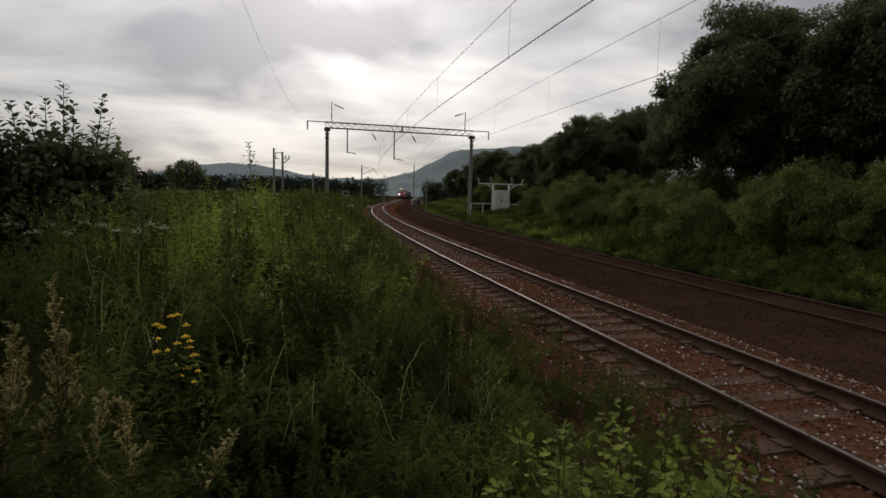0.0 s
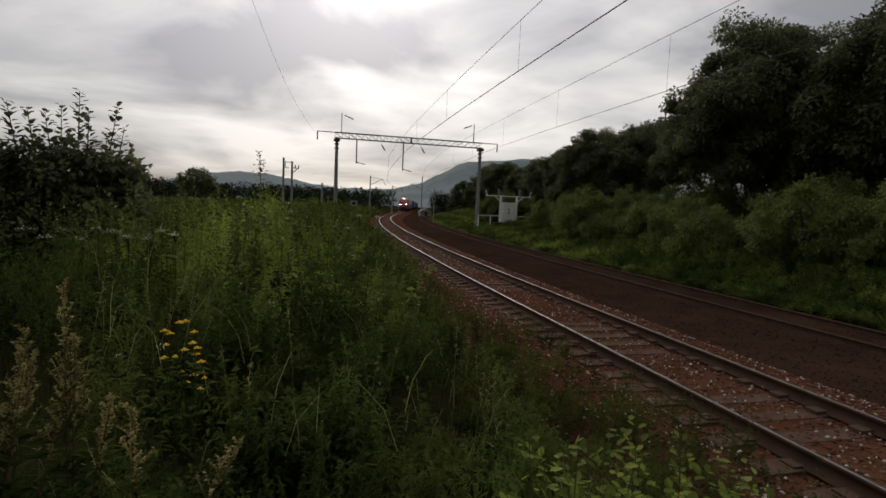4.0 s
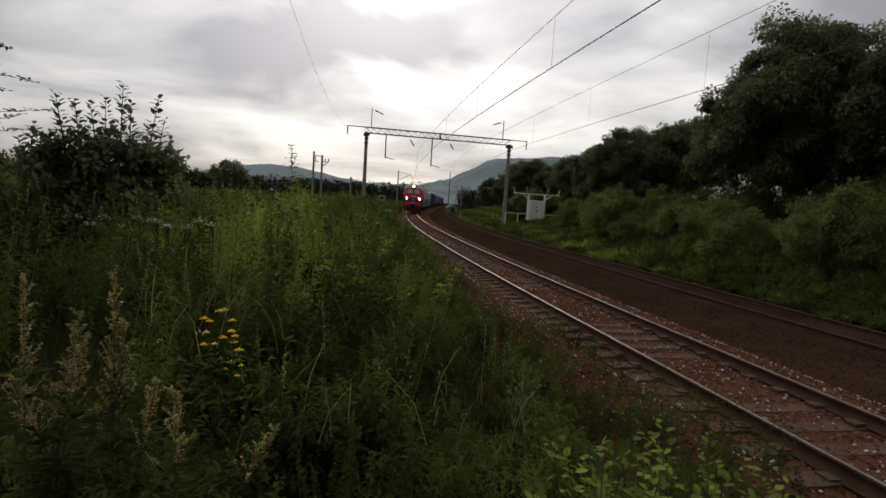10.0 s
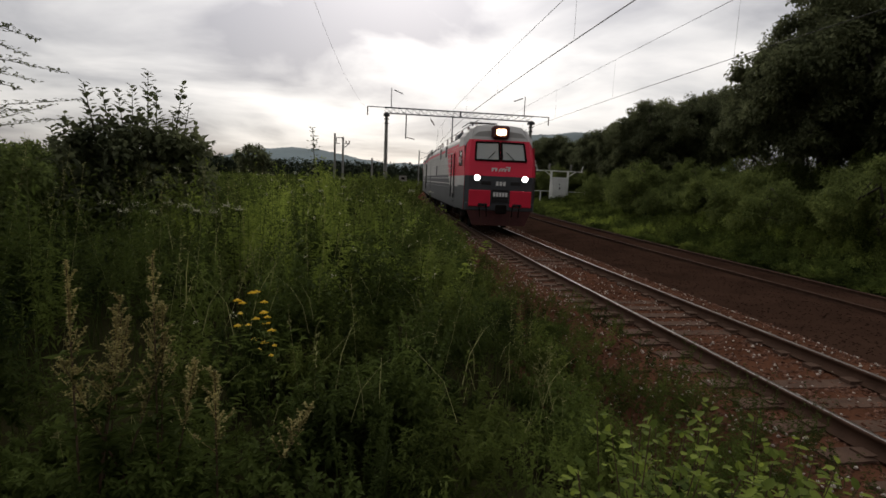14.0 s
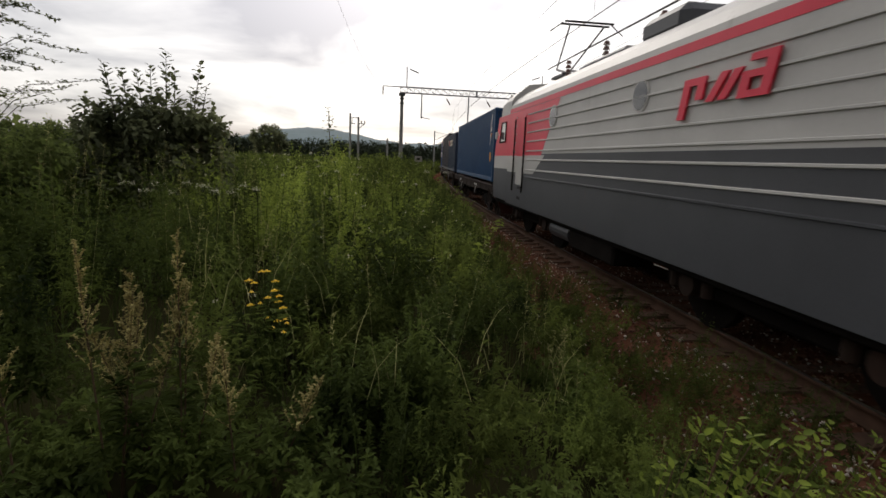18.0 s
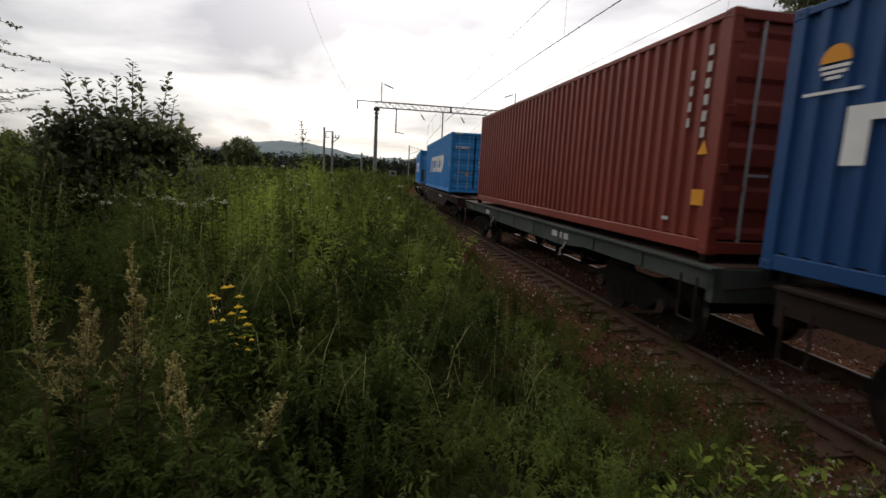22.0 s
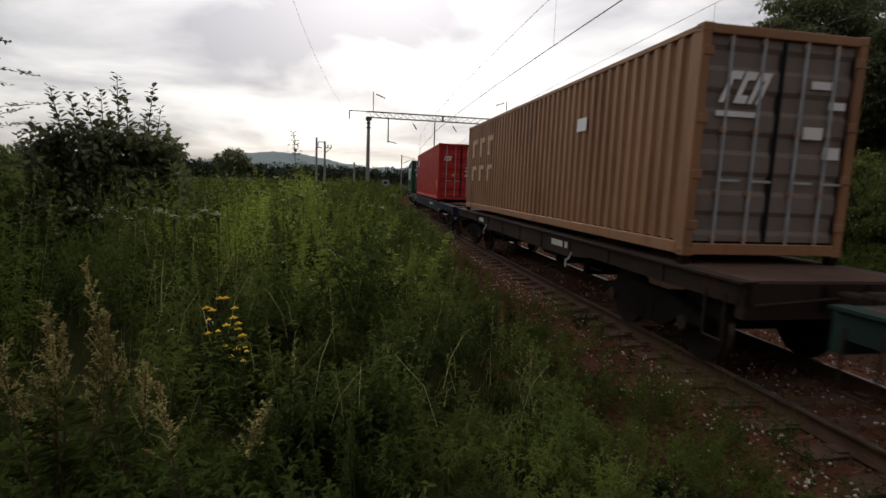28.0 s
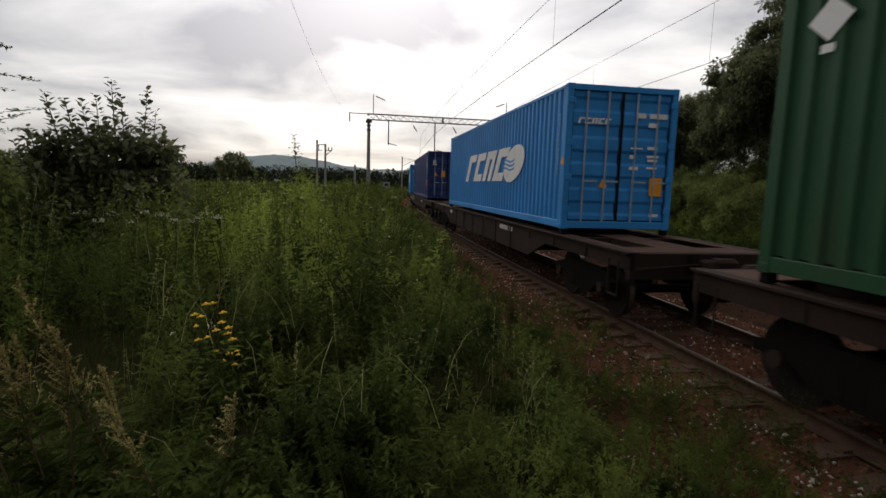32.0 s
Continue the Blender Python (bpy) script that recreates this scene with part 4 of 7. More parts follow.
def container(c0, length, height, paint, label, marks=None, doors=True, lift=0.0, hatch=False, door_paint=None):
    """A freight container whose leading end stands c0 metres along the train."""
    Wd = 1.219
    k = thing("freight_container", label, "container", "containers on the train")
    part("floor", boxed(-Wd + 0.05, Wd - 0.05, 0.05, length - 0.05, 0.1, 0.2), M["black_paint"], k)
    for sx in (-1, 1):
        bm = bmesh.new()
        corrugated(bm, 0, 0.14, length - 0.14, 0.16, height - 0.07, sx * (Wd - 0.008), 0.046, sgn=sx)
        part("side_wall", bm, paint, k, "corrugated steel side wall")
        part("bottom_rail", boxed(*sorted((sx * Wd, sx * (Wd - 0.06))), 0.16, length - 0.16, 0.02, 0.18, bevel=0.008), paint, k)
        part("top_rail", boxed(*sorted((sx * Wd, sx * (Wd - 0.06))), 0.16, length - 0.16, height - 0.09, height - 0.015, bevel=0.008), paint, k)
        for y in (0.0, length):
            yy = sorted((y, y + (0.16 if y == 0 else -0.16)))
            part("corner_post", boxed(*sorted((sx * Wd, sx * (Wd - 0.13))), *yy, 0.1, height - 0.1, bevel=0.012), paint, k)
            for z in (0.0, height - 0.118):
                bm = boxed(*sorted((sx * (Wd + 0.004), sx * (Wd - 0.16))), *(yy[0] - (0.004 if y == 0 else 0), yy[1] + (0.004 if y else 0)), z, z + 0.118, bevel=0.014)
                cast = part("corner_casting", bm, paint, k)
                if z == 0.0:
                    part("twist_lock", boxed(*sorted((sx * (Wd - 0.02), sx * (Wd - 0.15))), yy[0] + 0.02, yy[1] - 0.02, DECK - STAND, 0.0, bevel=0.01), M["black_paint"], cast)
                part("casting_hole", boxed(*sorted((sx * (Wd + 0.006), sx * (Wd - 0.02))), yy[0] + 0.05, yy[1] - 0.05, z + 0.035, z + 0.085, bevel=0.012), M["gasket"], cast)
    bm = bmesh.new()
    corrugated(bm, 0, 0.2, length - 0.2, -Wd + 0.06, Wd - 0.06, 0, 0.02, 0.3)
    for v in bm.verts:
        v.co = (v.co.z, v.co.y, height - 0.03 + v.co.x)
    part("roof", bm, paint, k)
    bm = bmesh.new()
    corrugated(bm, 1, -Wd + 0.13, Wd - 0.13, 0.16, height - 0.1, length - 0.02, 0.045, 0.25, 1)
    part("front_wall", bm, paint, k)
    for y in (0.0, length):
        yy = sorted((y, y + (0.1 if y == 0 else -0.1)))
        part("end_header", boxed(-Wd + 0.13, Wd - 0.13, *yy, height - 0.13, height - 0.01, bevel=0.01), paint, k)
        part("end_sill", boxed(-Wd + 0.13, Wd - 0.13, *yy, 0.02, 0.17, bevel=0.01), paint, k)
    if not doors:
        bm = bmesh.new()
        corrugated(bm, 1, -Wd + 0.13, Wd - 0.13, 0.16, height - 0.1, 0.02, 0.045, 0.25, -1)
        part("leading_end_wall", bm, paint, k, "corrugated steel end wall")
    if hatch:
        for sx in (-1, 1):
            for i in range(5):
                u = sx * (Wd - 0.2 - 0.075 * i)
                bm = bmesh.new()
                prism(bm, [(u, height - 0.10), (u + 0.035, height - 0.10), (u + 0.06, height - 0.03), (u + 0.025, height - 0.03)], 1, -0.006, 0.0)
                part("hatch_stripe", bm, M["white_mark"], k)
                bm = bmesh.new()
                y = 0.2 + 0.075 * i
                prism(bm, [(y, height - 0.085), (y + 0.035, height - 0.085), (y + 0.06, height - 0.02), (y + 0.025, height - 0.02)], 0, *sorted((sx * Wd, sx * (Wd + 0.003))))
                part("hatch_stripe", bm, M["white_mark"], k)
    if doors:
        for sx in (-1, 1):
            a, b = sorted((sx * 0.02, sx * (Wd - 0.14)))
            bm = bmesh.new()
            n = 5
            prof = []
            h = (height - 0.14 - 0.18) / n
            for i in range(n):
                z = 0.18 + i * h
                prof += [(z, 0.055), (z + 0.2 * h, 0.055), (z + 0.32 * h, 0.085), (z + 0.68 * h, 0.085), (z + 0.8 * h, 0.055)]
            prof.append((height - 0.14, 0.055))
            lo = [bm.verts.new((a, y, z)) for z, y in prof]
            hi = [bm.verts.new((b, y, z)) for z, y in prof]
            for i in range(len(prof) - 1):
                bm.faces.new((lo[i], hi[i], hi[i + 1], lo[i + 1]))
            door = part("door", bm, door_paint or paint, k, "steel end door with locking bars")
            for e in (a, b - 0.015):
                part("door_gasket", boxed(e, e + 0.015, 0.045, 0.1, 0.18, height - 0.14), M["gasket"], door)
            for t in (0.28, 0.72):
                x = a + (b - a) * t
                bar = part("locking_bar", rod(bmesh.new(), (x, 0.025, 0.14), (x, 0.025, height - 0.12), 0.019, 8), M["bar_steel"], door, "galvanised locking bar")
                for z in (0.2, 0.8, 1.6, height - 0.22):
                    part("bar_bracket", boxed(x - 0.05, x + 0.05, 0.015, 0.055, z, z + 0.07, bevel=0.008), paint, bar)
                part("bar_handle", boxed(x - 0.02, x + 0.3, 0.01, 0.026, 0.98, 1.015, bevel=0.004), M["bar_steel"], bar)
            for z in (0.35, 1.0, 1.7, height - 0.4):
                part("hinge", boxed(*sorted((sx * (Wd - 0.17), sx * (Wd - 0.02))), -0.012, 0.02, z, z + 0.12, bevel=0.01), paint, door)
    if marks:
        marks(k, length, height, -Wd)
    rolling(k, c0, length, STAND + lift)
    return k


M["bar_steel"] = material("galvanised_bar", (0.36, 0.38, 0.40), 0.5, 0.2, scale=5, fine=40)


def wordmark(k, x, y0, z0, w, h, letters, mat, slant=0.2, front=False, gap=0.16, proud=0.05):
    """A word drawn as plain blocks, one a letter: on the camera-side wall (running towards the tail end), or on the doors."""
    step = w / letters
    for i in range(letters):
        a, b = i * step, (i + 1 - gap) * step
        s = slant * h
        t = 0.26 * h
        quads = [[(a, 0), (a + 0.34 * step, 0), (a + 0.34 * step + s, h), (a + s, h)]]
        quads.append([(a + s * 0.75, h - t), (b + s * 0.75, h - t), (b + s, h), (a + s, h)])
        if i % 2:
            quads.append([(a, 0), (b, 0), (b + s * 0.25, t), (a + s * 0.25, t)])
        if i % 3 == 2:
            quads.append([(b - 0.3 * step, 0), (b, 0), (b + s, h), (b - 0.3 * step + s, h)])
        bm = bmesh.new()
        for j, q in enumerate(quads):
            e = 0.0007 * j
            if front:
                prism(bm, [(y0 + u, z0 + v) for u, v in q], 1, x - 0.004 - e, x)
            else:
                prism(bm, [(y0 - u, z0 + v) for u, v in q], 0, x - 0.004 - e, x)
        part("wordmark_block", bm, mat, k)


def code_bars(k, rows, front=True, x=-1.225, mat="white_mark"):
    """Bars for small lettering: rows of (u0, u1, z, height); front: on the doors, else on the side wall."""
    for u0, u1, z, h in rows:
        if front:
            part("lettering_bar", boxed(u0, u1, 0.028, 0.036, z, z + h), M[mat], k)
        else:
            part("lettering_bar", boxed(x, x + 0.004, min(u0, u1), max(u0, u1), z, z + h), M[mat], k)


def placard(k, y0, z0, w, h, front=True, x=-1.226):
    part("orange_placard", boxed(y0, y0 + w, 0.012, 0.02, z0, z0 + h) if front else boxed(x, x + 0.004, y0, y0 + w, z0, z0 + h), M["orange_sign"], k, "orange square placard")


def warning(k, y0, z0, w, front=True, x=-1.226):
    bm = bmesh.new()
    if front:
        prism(bm, [(y0, z0), (y0 + w, z0), (y0 + w / 2, z0 + w * 0.9)], 1, 0.012, 0.02)
    else:
        prism(bm, [(y0, z0), (y0 + w, z0), (y0 + w / 2, z0 + w * 0.9)], 0, x, x + 0.004)
    part("warning_triangle", bm, M["orange_sign"], k, "orange warning triangle")


def door_codes(k, height, mat="white_mark"):
    z = height
    code_bars(k, [(0.30, 0.52, z - 0.62, 0.10), (0.60, 1.0, z - 0.62, 0.10), (0.60, 0.8, z - 0.80, 0.09),
                  (0.22, 0.5, z - 1.25, 0.03), (0.6, 0.82, z - 1.25, 0.06), (0.22, 0.34, z - 1.45, 0.08), (0.6, 0.86, z - 1.42, 0.05), (0.62, 0.84, z - 1.5, 0.05),
                  (0.22, 0.42, z - 1.68, 0.07), (0.6, 0.84, z - 1.65, 0.04), (0.75, 0.95, 0.28, 0.06)], True, mat=mat)


def blue_marks(k, Lc, h, x):
    # big white word on a side wall, small one on the door
    wordmark(k, x - 0.002, 9.5, 1.0, 5.2, 0.92, 4, M["white_mark"], 0.8)
    bm = bmesh.new()
    prism(bm, [(3.45 + 0.85 * math.cos(a) - 0.32 * math.sin(a), 1.45 + 0.49 * math.sin(a)) for a in np.arange(0, 6.28, 0.2618)], 0, x - 0.009, x - 0.003)
    part("round_emblem", bm, M["white_mark"], k, "white oval emblem with blue waves")
    for i in range(3):
        bm = bmesh.new()
        z = 1.30 + 0.11 * i
        top = [(4.45 - 0.1 * j, z + 0.05 + 0.035 * math.sin(j * 0.62)) for j in range(12)]
        prism(bm, top + [(u, v - 0.05) for u, v in top[::-1]], 0, x - 0.012, x - 0.009)
        part("wave_stripe", bm, P_BLUE, k)
    wordmark(k, 0.03, -0.97, h - 0.78, 0.72, 0.12, 5, M["white_mark"], 0.3, True)
    warning(k, -0.45, 0.87, 0.2)
    placard(k, 0.70, 0.72, 0.28, 0.38)
    warning(k, 0.0, 1.32, 0.2, False)
    door_codes(k, h)
    code_bars(k, [(0.32, 0.355, 2.3 - 0.1 * i, 0.07) for i in range(13)], False, mat="faint_mark")


def sooty_marks(k, Lc, h, x):
    blue_marks(k, Lc, h, x)
    for u0, u1, z1 in ((-1.06, -0.04, 1.25), (0.04, 1.06, 1.12)):
        part("soot_stain", boxed(u0, u1, 0.046, 0.052, 0.2, z1), P_SOOT, k, "sooty lower door")


def plain_blue_marks(k, Lc, h, x):
    warning(k, -0.84, 1.42, 0.22)
    placard(k, -0.38, 1.36, 0.24, 0.38)
    code_bars(k, [(-0.9, -0.72, 2.16, 0.2), (-0.93, -0.65, 2.08, 0.05)])
    placard(k, 0.5, 0.82, 0.27, 0.36, False)
    placard(k, 0.55, 1.8, 0.12, 0.15, False)
    code_bars(k, [(0.56, 0.63, 2.3, 0.4), (0.78, 0.84, 1.5, 1.0), (0.56, 0.66, 2.05, 0.14)], False)


def sea_marks(k, Lc, h, x):
    wordmark(k, x - 0.002, 5.0, 1.84, 2.55, 0.44, 5, M["cream_mark"], 0.0)
    bm = boxed(x - 0.004, x, 5.15, 5.8, 1.9, 2.25)
    part("faded_red_block", bm, P_RED, k)


def sea40_marks(k, Lc, h, x):
    wordmark(k, x - 0.002, Lc - 1.0, h - 0.72, 1.7, 0.28, 5, M["cream_mark"], 0.0)
    part("faded_red_block", boxed(x - 0.004, x, Lc - 0.95, Lc - 0.4, h - 0.7, h - 0.46), P_RED, k)
    code_bars(k, [(0.6, 0.72, 1.9, 0.6), (1.0, 1.1, 2.0, 0.4)], False, mat="cream_mark")


def navy_marks(k, Lc, h, x):
    wordmark(k, x - 0.002, Lc - 0.75, 1.08, 4.75, 0.52, 7, M["white_mark"], 0.0)
    y, z = Lc - 0.55, 2.02
    bm = bmesh.new()
    prism(bm, [(y + 0.16 * math.cos(a), z + 0.16 * math.sin(a)) for a in np.arange(0.0, 3.2, 0.314)], 0, x - 0.004, x)
    part("round_emblem", bm, M["orange_sign"], k, "orange half disc over white waves")
    for i in range(3):
        w = (0.15, 0.13, 0.08)[i]
        part("wave_stripe", boxed(x - 0.004, x, y - w, y + w, z - 0.055 - 0.05 * i, z - 0.025 - 0.05 * i), M["white_mark"], k)
    code_bars(k, [(y - 0.3, y + 0.3, z - 0.28, 0.03)], False)
    code_bars(k, [(0.75, 1.15, 2.14, 0.15), (0.62, 1.15, 1.88, 0.16), (0.42, 0.48, 1.88, 0.16), (0.85, 1.15, 1.7, 0.1), (0.85, 0.98, 1.48, 0.14)], False)
    placard(k, 0.42, 1.5, 0.17, 0.17, False)


def brown_marks(k, Lc, h, x):
    placard(k, 0.16, 0.6, 0.24, 0.2, False)
    warning(k, 0.18, 1.24, 0.2, False)
    code_bars(k, [(0.3, 0.38, 2.45 - 0.2 * i, 0.13) for i in range(6)] + [(0.62, 0.68, 2.2 - 0.2 * i, 0.12) for i in range(4)] + [(0.85, 1.0, 0.36, 0.05)], False, mat="white_worn")
    door_codes(k, h)


def cai_marks(k, Lc, h, x):
    wordmark(k, 0.03, -0.92, h - 0.9, 0.36, 0.24, 3, M["white_mark"], 0.25, True)
    wordmark(k, x - 0.002, 11.95, 2.06, 0.75, 0.42, 3, M["white_mark"], 0.2)
    warning(k, -0.5, 1.25, 0.2)
    placard(k, 0.62, 0.75, 0.32, 0.42)
    placard(k, 0.3, 0.62, 0.22, 0.38, False)
    door_codes(k, h)


def tan_marks(k, Lc, h, x):
    wordmark(k, 0.03, -0.9, h - 0.95, 0.62, 0.4, 3, M["white_mark"], 0.4, True)
    code_bars(k, [(-0.92, -0.35, h - 1.12, 0.07), (0.45, 0.75, h - 0.7, 0.1), (0.75, 1.0, h - 0.95, 0.1), (0.4, 0.7, h - 1.35, 0.16), (0.75, 1.0, h - 1.6, 0.16)])
    for u in (Lc - 0.8, Lc - 1.8, Lc - 2.8):
        wordmark(k, x - 0.002, u, h - 1.15, 0.75, 0.6, 1, M["faded_mark"], 0.0)
        wordmark(k, x - 0.002, u, h - 1.95, 0.7, 0.5, 1, M["faded_mark"], 0.0)
    code_bars(k, [(3.1, 3.5, 1.9, 0.24)], False)


def green_marks(k, Lc, h, x):
    wordmark(k, x - 0.002, 10.75, 1.18, 6.75, 1.12, 5, M["white_mark"], 0.0)
    code_bars(k, [(3.5, 4.0, 1.72, 0.16)], False)
    wordmark(k, x - 0.002, 3.25, 1.18, 1.4, 1.12, 1, M["white_mark"], 0.12)
    bm = bmesh.new()
    prism(bm, [(Lc - 0.32, 2.42), (Lc - 0.55, 2.62), (Lc - 0.78, 2.42), (Lc - 0.55, 2.22)], 0, x - 0.004, x)
    prism(bm, [(Lc - 0.48, 2.12), (Lc - 0.62, 2.12), (Lc - 0.62, 2.2), (Lc - 0.48, 2.2)], 0, x - 0.004, x)
    part("diamond_emblem", bm, M["white_mark"], k)
    bm = bmesh.new()
    prism(bm, [(-0.85, h - 0.55), (-0.65, h - 0.42), (-0.45, h - 0.55), (-0.65, h - 0.68)], 1, 0.012, 0.02)
    part("diamond_emblem", bm, M["white_mark"], k)
    wordmark(k, 0.03, -0.95, h - 1.0, 0.8, 0.18, 7, M["white_mark"], 0.0, True)
    bm = bmesh.new()
    rod(bm, (-0.75, 0.012, h - 1.35), (-0.75, 0.03, h - 1.35), 0.1, 14)
    part("round_mark", bm, M["white_mark"], k)
    code_bars(k, [(0.72, 0.80, 2.48, 0.17), (0.9, 1.06, 2.48, 0.17), (1.12, 1.2, 2.48, 0.17), (0.2, 0.42, 2.26, 0.16), (0.5, 0.64, 2.26, 0.16), (0.72, 0.9, 2.26, 0.16), (1.1, 1.2, 2.26, 0.16), (0.7, 0.95, 2.06, 0.14), (1.1, 1.2, 2.06, 0.14), (0.3, 0.42, 1.9, 0.14)], False)
    placard(k, 0.28, 1.52, 0.14, 0.16, False)
    door_codes(k, h)


M["faint_mark"] = material("faint_blue_white_marking", (0.22, 0.36, 0.55), 0.6, scale=3, fine=30, vary=0.25, bump=0.02)
M["faded_mark"] = material("faded_marking", (0.46, 0.30, 0.18), 0.7, scale=3, fine=30, vary=0.25, bump=0.02)
M["cream_mark"] = material("cream_marking", (0.62, 0.56, 0.44), 0.7, scale=3, fine=30, vary=0.2, bump=0.02)


def paint(name, c, wear=0.12, rough=0.5):
    return material(name, c, rough, spec=0.2, scale=0.9, fine=14, vary=0.16, bump=0.05, wear=wear, wear_color=(c[0] * 0.45 + 0.04, c[1] * 0.4 + 0.02, c[2] * 0.4 + 0.015))


P_BLUE = paint("bright_blue_paint", (0.03, 0.25, 0.60), 0.2)
P_SOOT = paint("sooty_blue_paint", (0.016, 0.06, 0.12), 0.4)
P_DEEP = paint("deep_blue_paint", (0.0095, 0.056, 0.135), 0.15)
P_SLATE = paint("slate_blue_paint", (0.024, 0.038, 0.066), 0.4)
P_CHAR = paint("charcoal_paint", (0.038, 0.036, 0.039), 0.4)
P_NAVY = paint("navy_paint", (0.013, 0.062, 0.18), 0.12)
P_BROWN = paint("red_brown_paint", (0.215, 0.038, 0.026), 0.4)
P_RED = paint("crimson_paint", (0.42, 0.026, 0.022), 0.22)
P_TAN = paint("tan_paint", (0.30, 0.15, 0.075), 0.62)
P_DUST = paint("dusty_grey_tan_paint", (0.188, 0.150, 0.124), 0.45)
P_GREEN = paint("dark_green_paint", (0.018, 0.07, 0.03), 0.28)
P_DARKBLUE = paint("dark_blue_paint", (0.02, 0.04, 0.14), 0.15)
F_BLUE = material("blue_wagon_paint", (0.008, 0.017, 0.032), 0.6, spec=0.1, scale=1.2, fine=20, vary=0.3, wear=0.3)
F_DARKGREEN = material("dark_green_wagon_paint", (0.016, 0.032, 0.026), 0.8, spec=0.1, scale=1.2, fine=20, vary=0.3, wear=0.25)
F_OCHRE = material("ochre_wagon_paint", (0.06, 0.042, 0.026), 0.8, spec=0.1, scale=1.2, fine=20, vary=0.35, wear=0.5, wear_color=(0.13, 0.055, 0.026))
F_GREEN = material("grey_green_wagon_paint", (0.065, 0.075, 0.065), 0.8, spec=0.1, scale=1.2, fine=20, vary=0.3, wear=0.3)
HC, STD, L40, L20 = 2.93, 2.62, 12.95, 6.2

flat_wagon(-50.8, -36.6, "weathered brown container flat wagon", M["frame_grey"], 0.1)
flat_wagon(-35.5, -9.7, "long dusty container flat wagon", M["frame_grey"], 0.08)
flat_wagon(-8.8, 5.7, "grey-green flat wagon with a plated deck", F_GREEN, 0.1, True)
flat_wagon(7.5, 26.6, "dusty brown skeletal container wagon", M["frame_grey"], 0.38)
flat_wagon(27.8, 46.3, "ochre ribbed long container wagon", F_OCHRE, 0.66, rib=True, deck=1.365)
flat_wagon(47.5, 74.2, "long dark green container wagon with worn white stencils", F_DARKGREEN, 0.28)
flat_wagon(75.2, 90.4, "dusty flat wagon under a tan container", M["frame_grey"], 0.12, True)
flat_wagon(91.4, 116.6, "blue container flat wagon", F_BLUE, 0.2)
flat_wagon(118.4, 132.5, "brown container flat wagon with stencilled sill", M["frame_grey"], 0.3)
flat_wagon(133.9, 154.0, "brown flat wagon with worn white stencils", M["frame_grey"], 0.4)
flat_wagon(155.3, 178.0, "dusty long container wagon", M["frame_grey"], 0.35)
flat_wagon(179.3, 198.4, "dusty container wagon at the tail", M["frame_grey"], 0.35)

container(-50.1, L40, HC, P_DEEP, "deep blue forty-foot container on a flat wagon", plain_blue_marks)
container(-35.2, L20, 2.7, P_SLATE, "worn slate-blue twenty-foot container with cream lettering", sea_marks, doors=False)
container(-28.9, L40, HC, P_CHAR, "dirty charcoal forty-foot container", sea40_marks)
container(-16.0, 6.65, STD, P_NAVY, "navy twenty-foot container with white wordmark", navy_marks)
container(-8.5, 12.5, HC, P_BROWN, "weathered red-brown forty-foot steel container", brown_marks)
container(10.8, L40, HC, P_BLUE, "bright blue forty-foot container with white side wordmark", blue_marks, hatch=True)
container(31.7, L40, HC, P_BLUE, "bright blue forty-foot container with sooty doors", sooty_marks)
container(55.8, L40, HC, P_RED, "crimson forty-foot container with white door codes", cai_marks)
container(76.4, L40, HC, P_TAN, "faded tan forty-foot container with white letters", tan_marks, door_paint=P_DUST)
container(97.0, L40, HC, P_RED, "crimson forty-foot container on a blue wagon", cai_marks)
container(118.65, L40, HC, P_GREEN, "dark green forty-foot container with large white letters", green_marks, hatch=True)
container(136.75, L40, HC, P_BLUE, "bright blue container with white side wordmark on a brown wagon", blue_marks)
container(158.5, L40, HC, P_DARKBLUE, "dark blue forty-foot container", plain_blue_marks)
container(180.5, L40, HC, P_BLUE, "blue forty-foot container near the tail of the train", blue_marks)

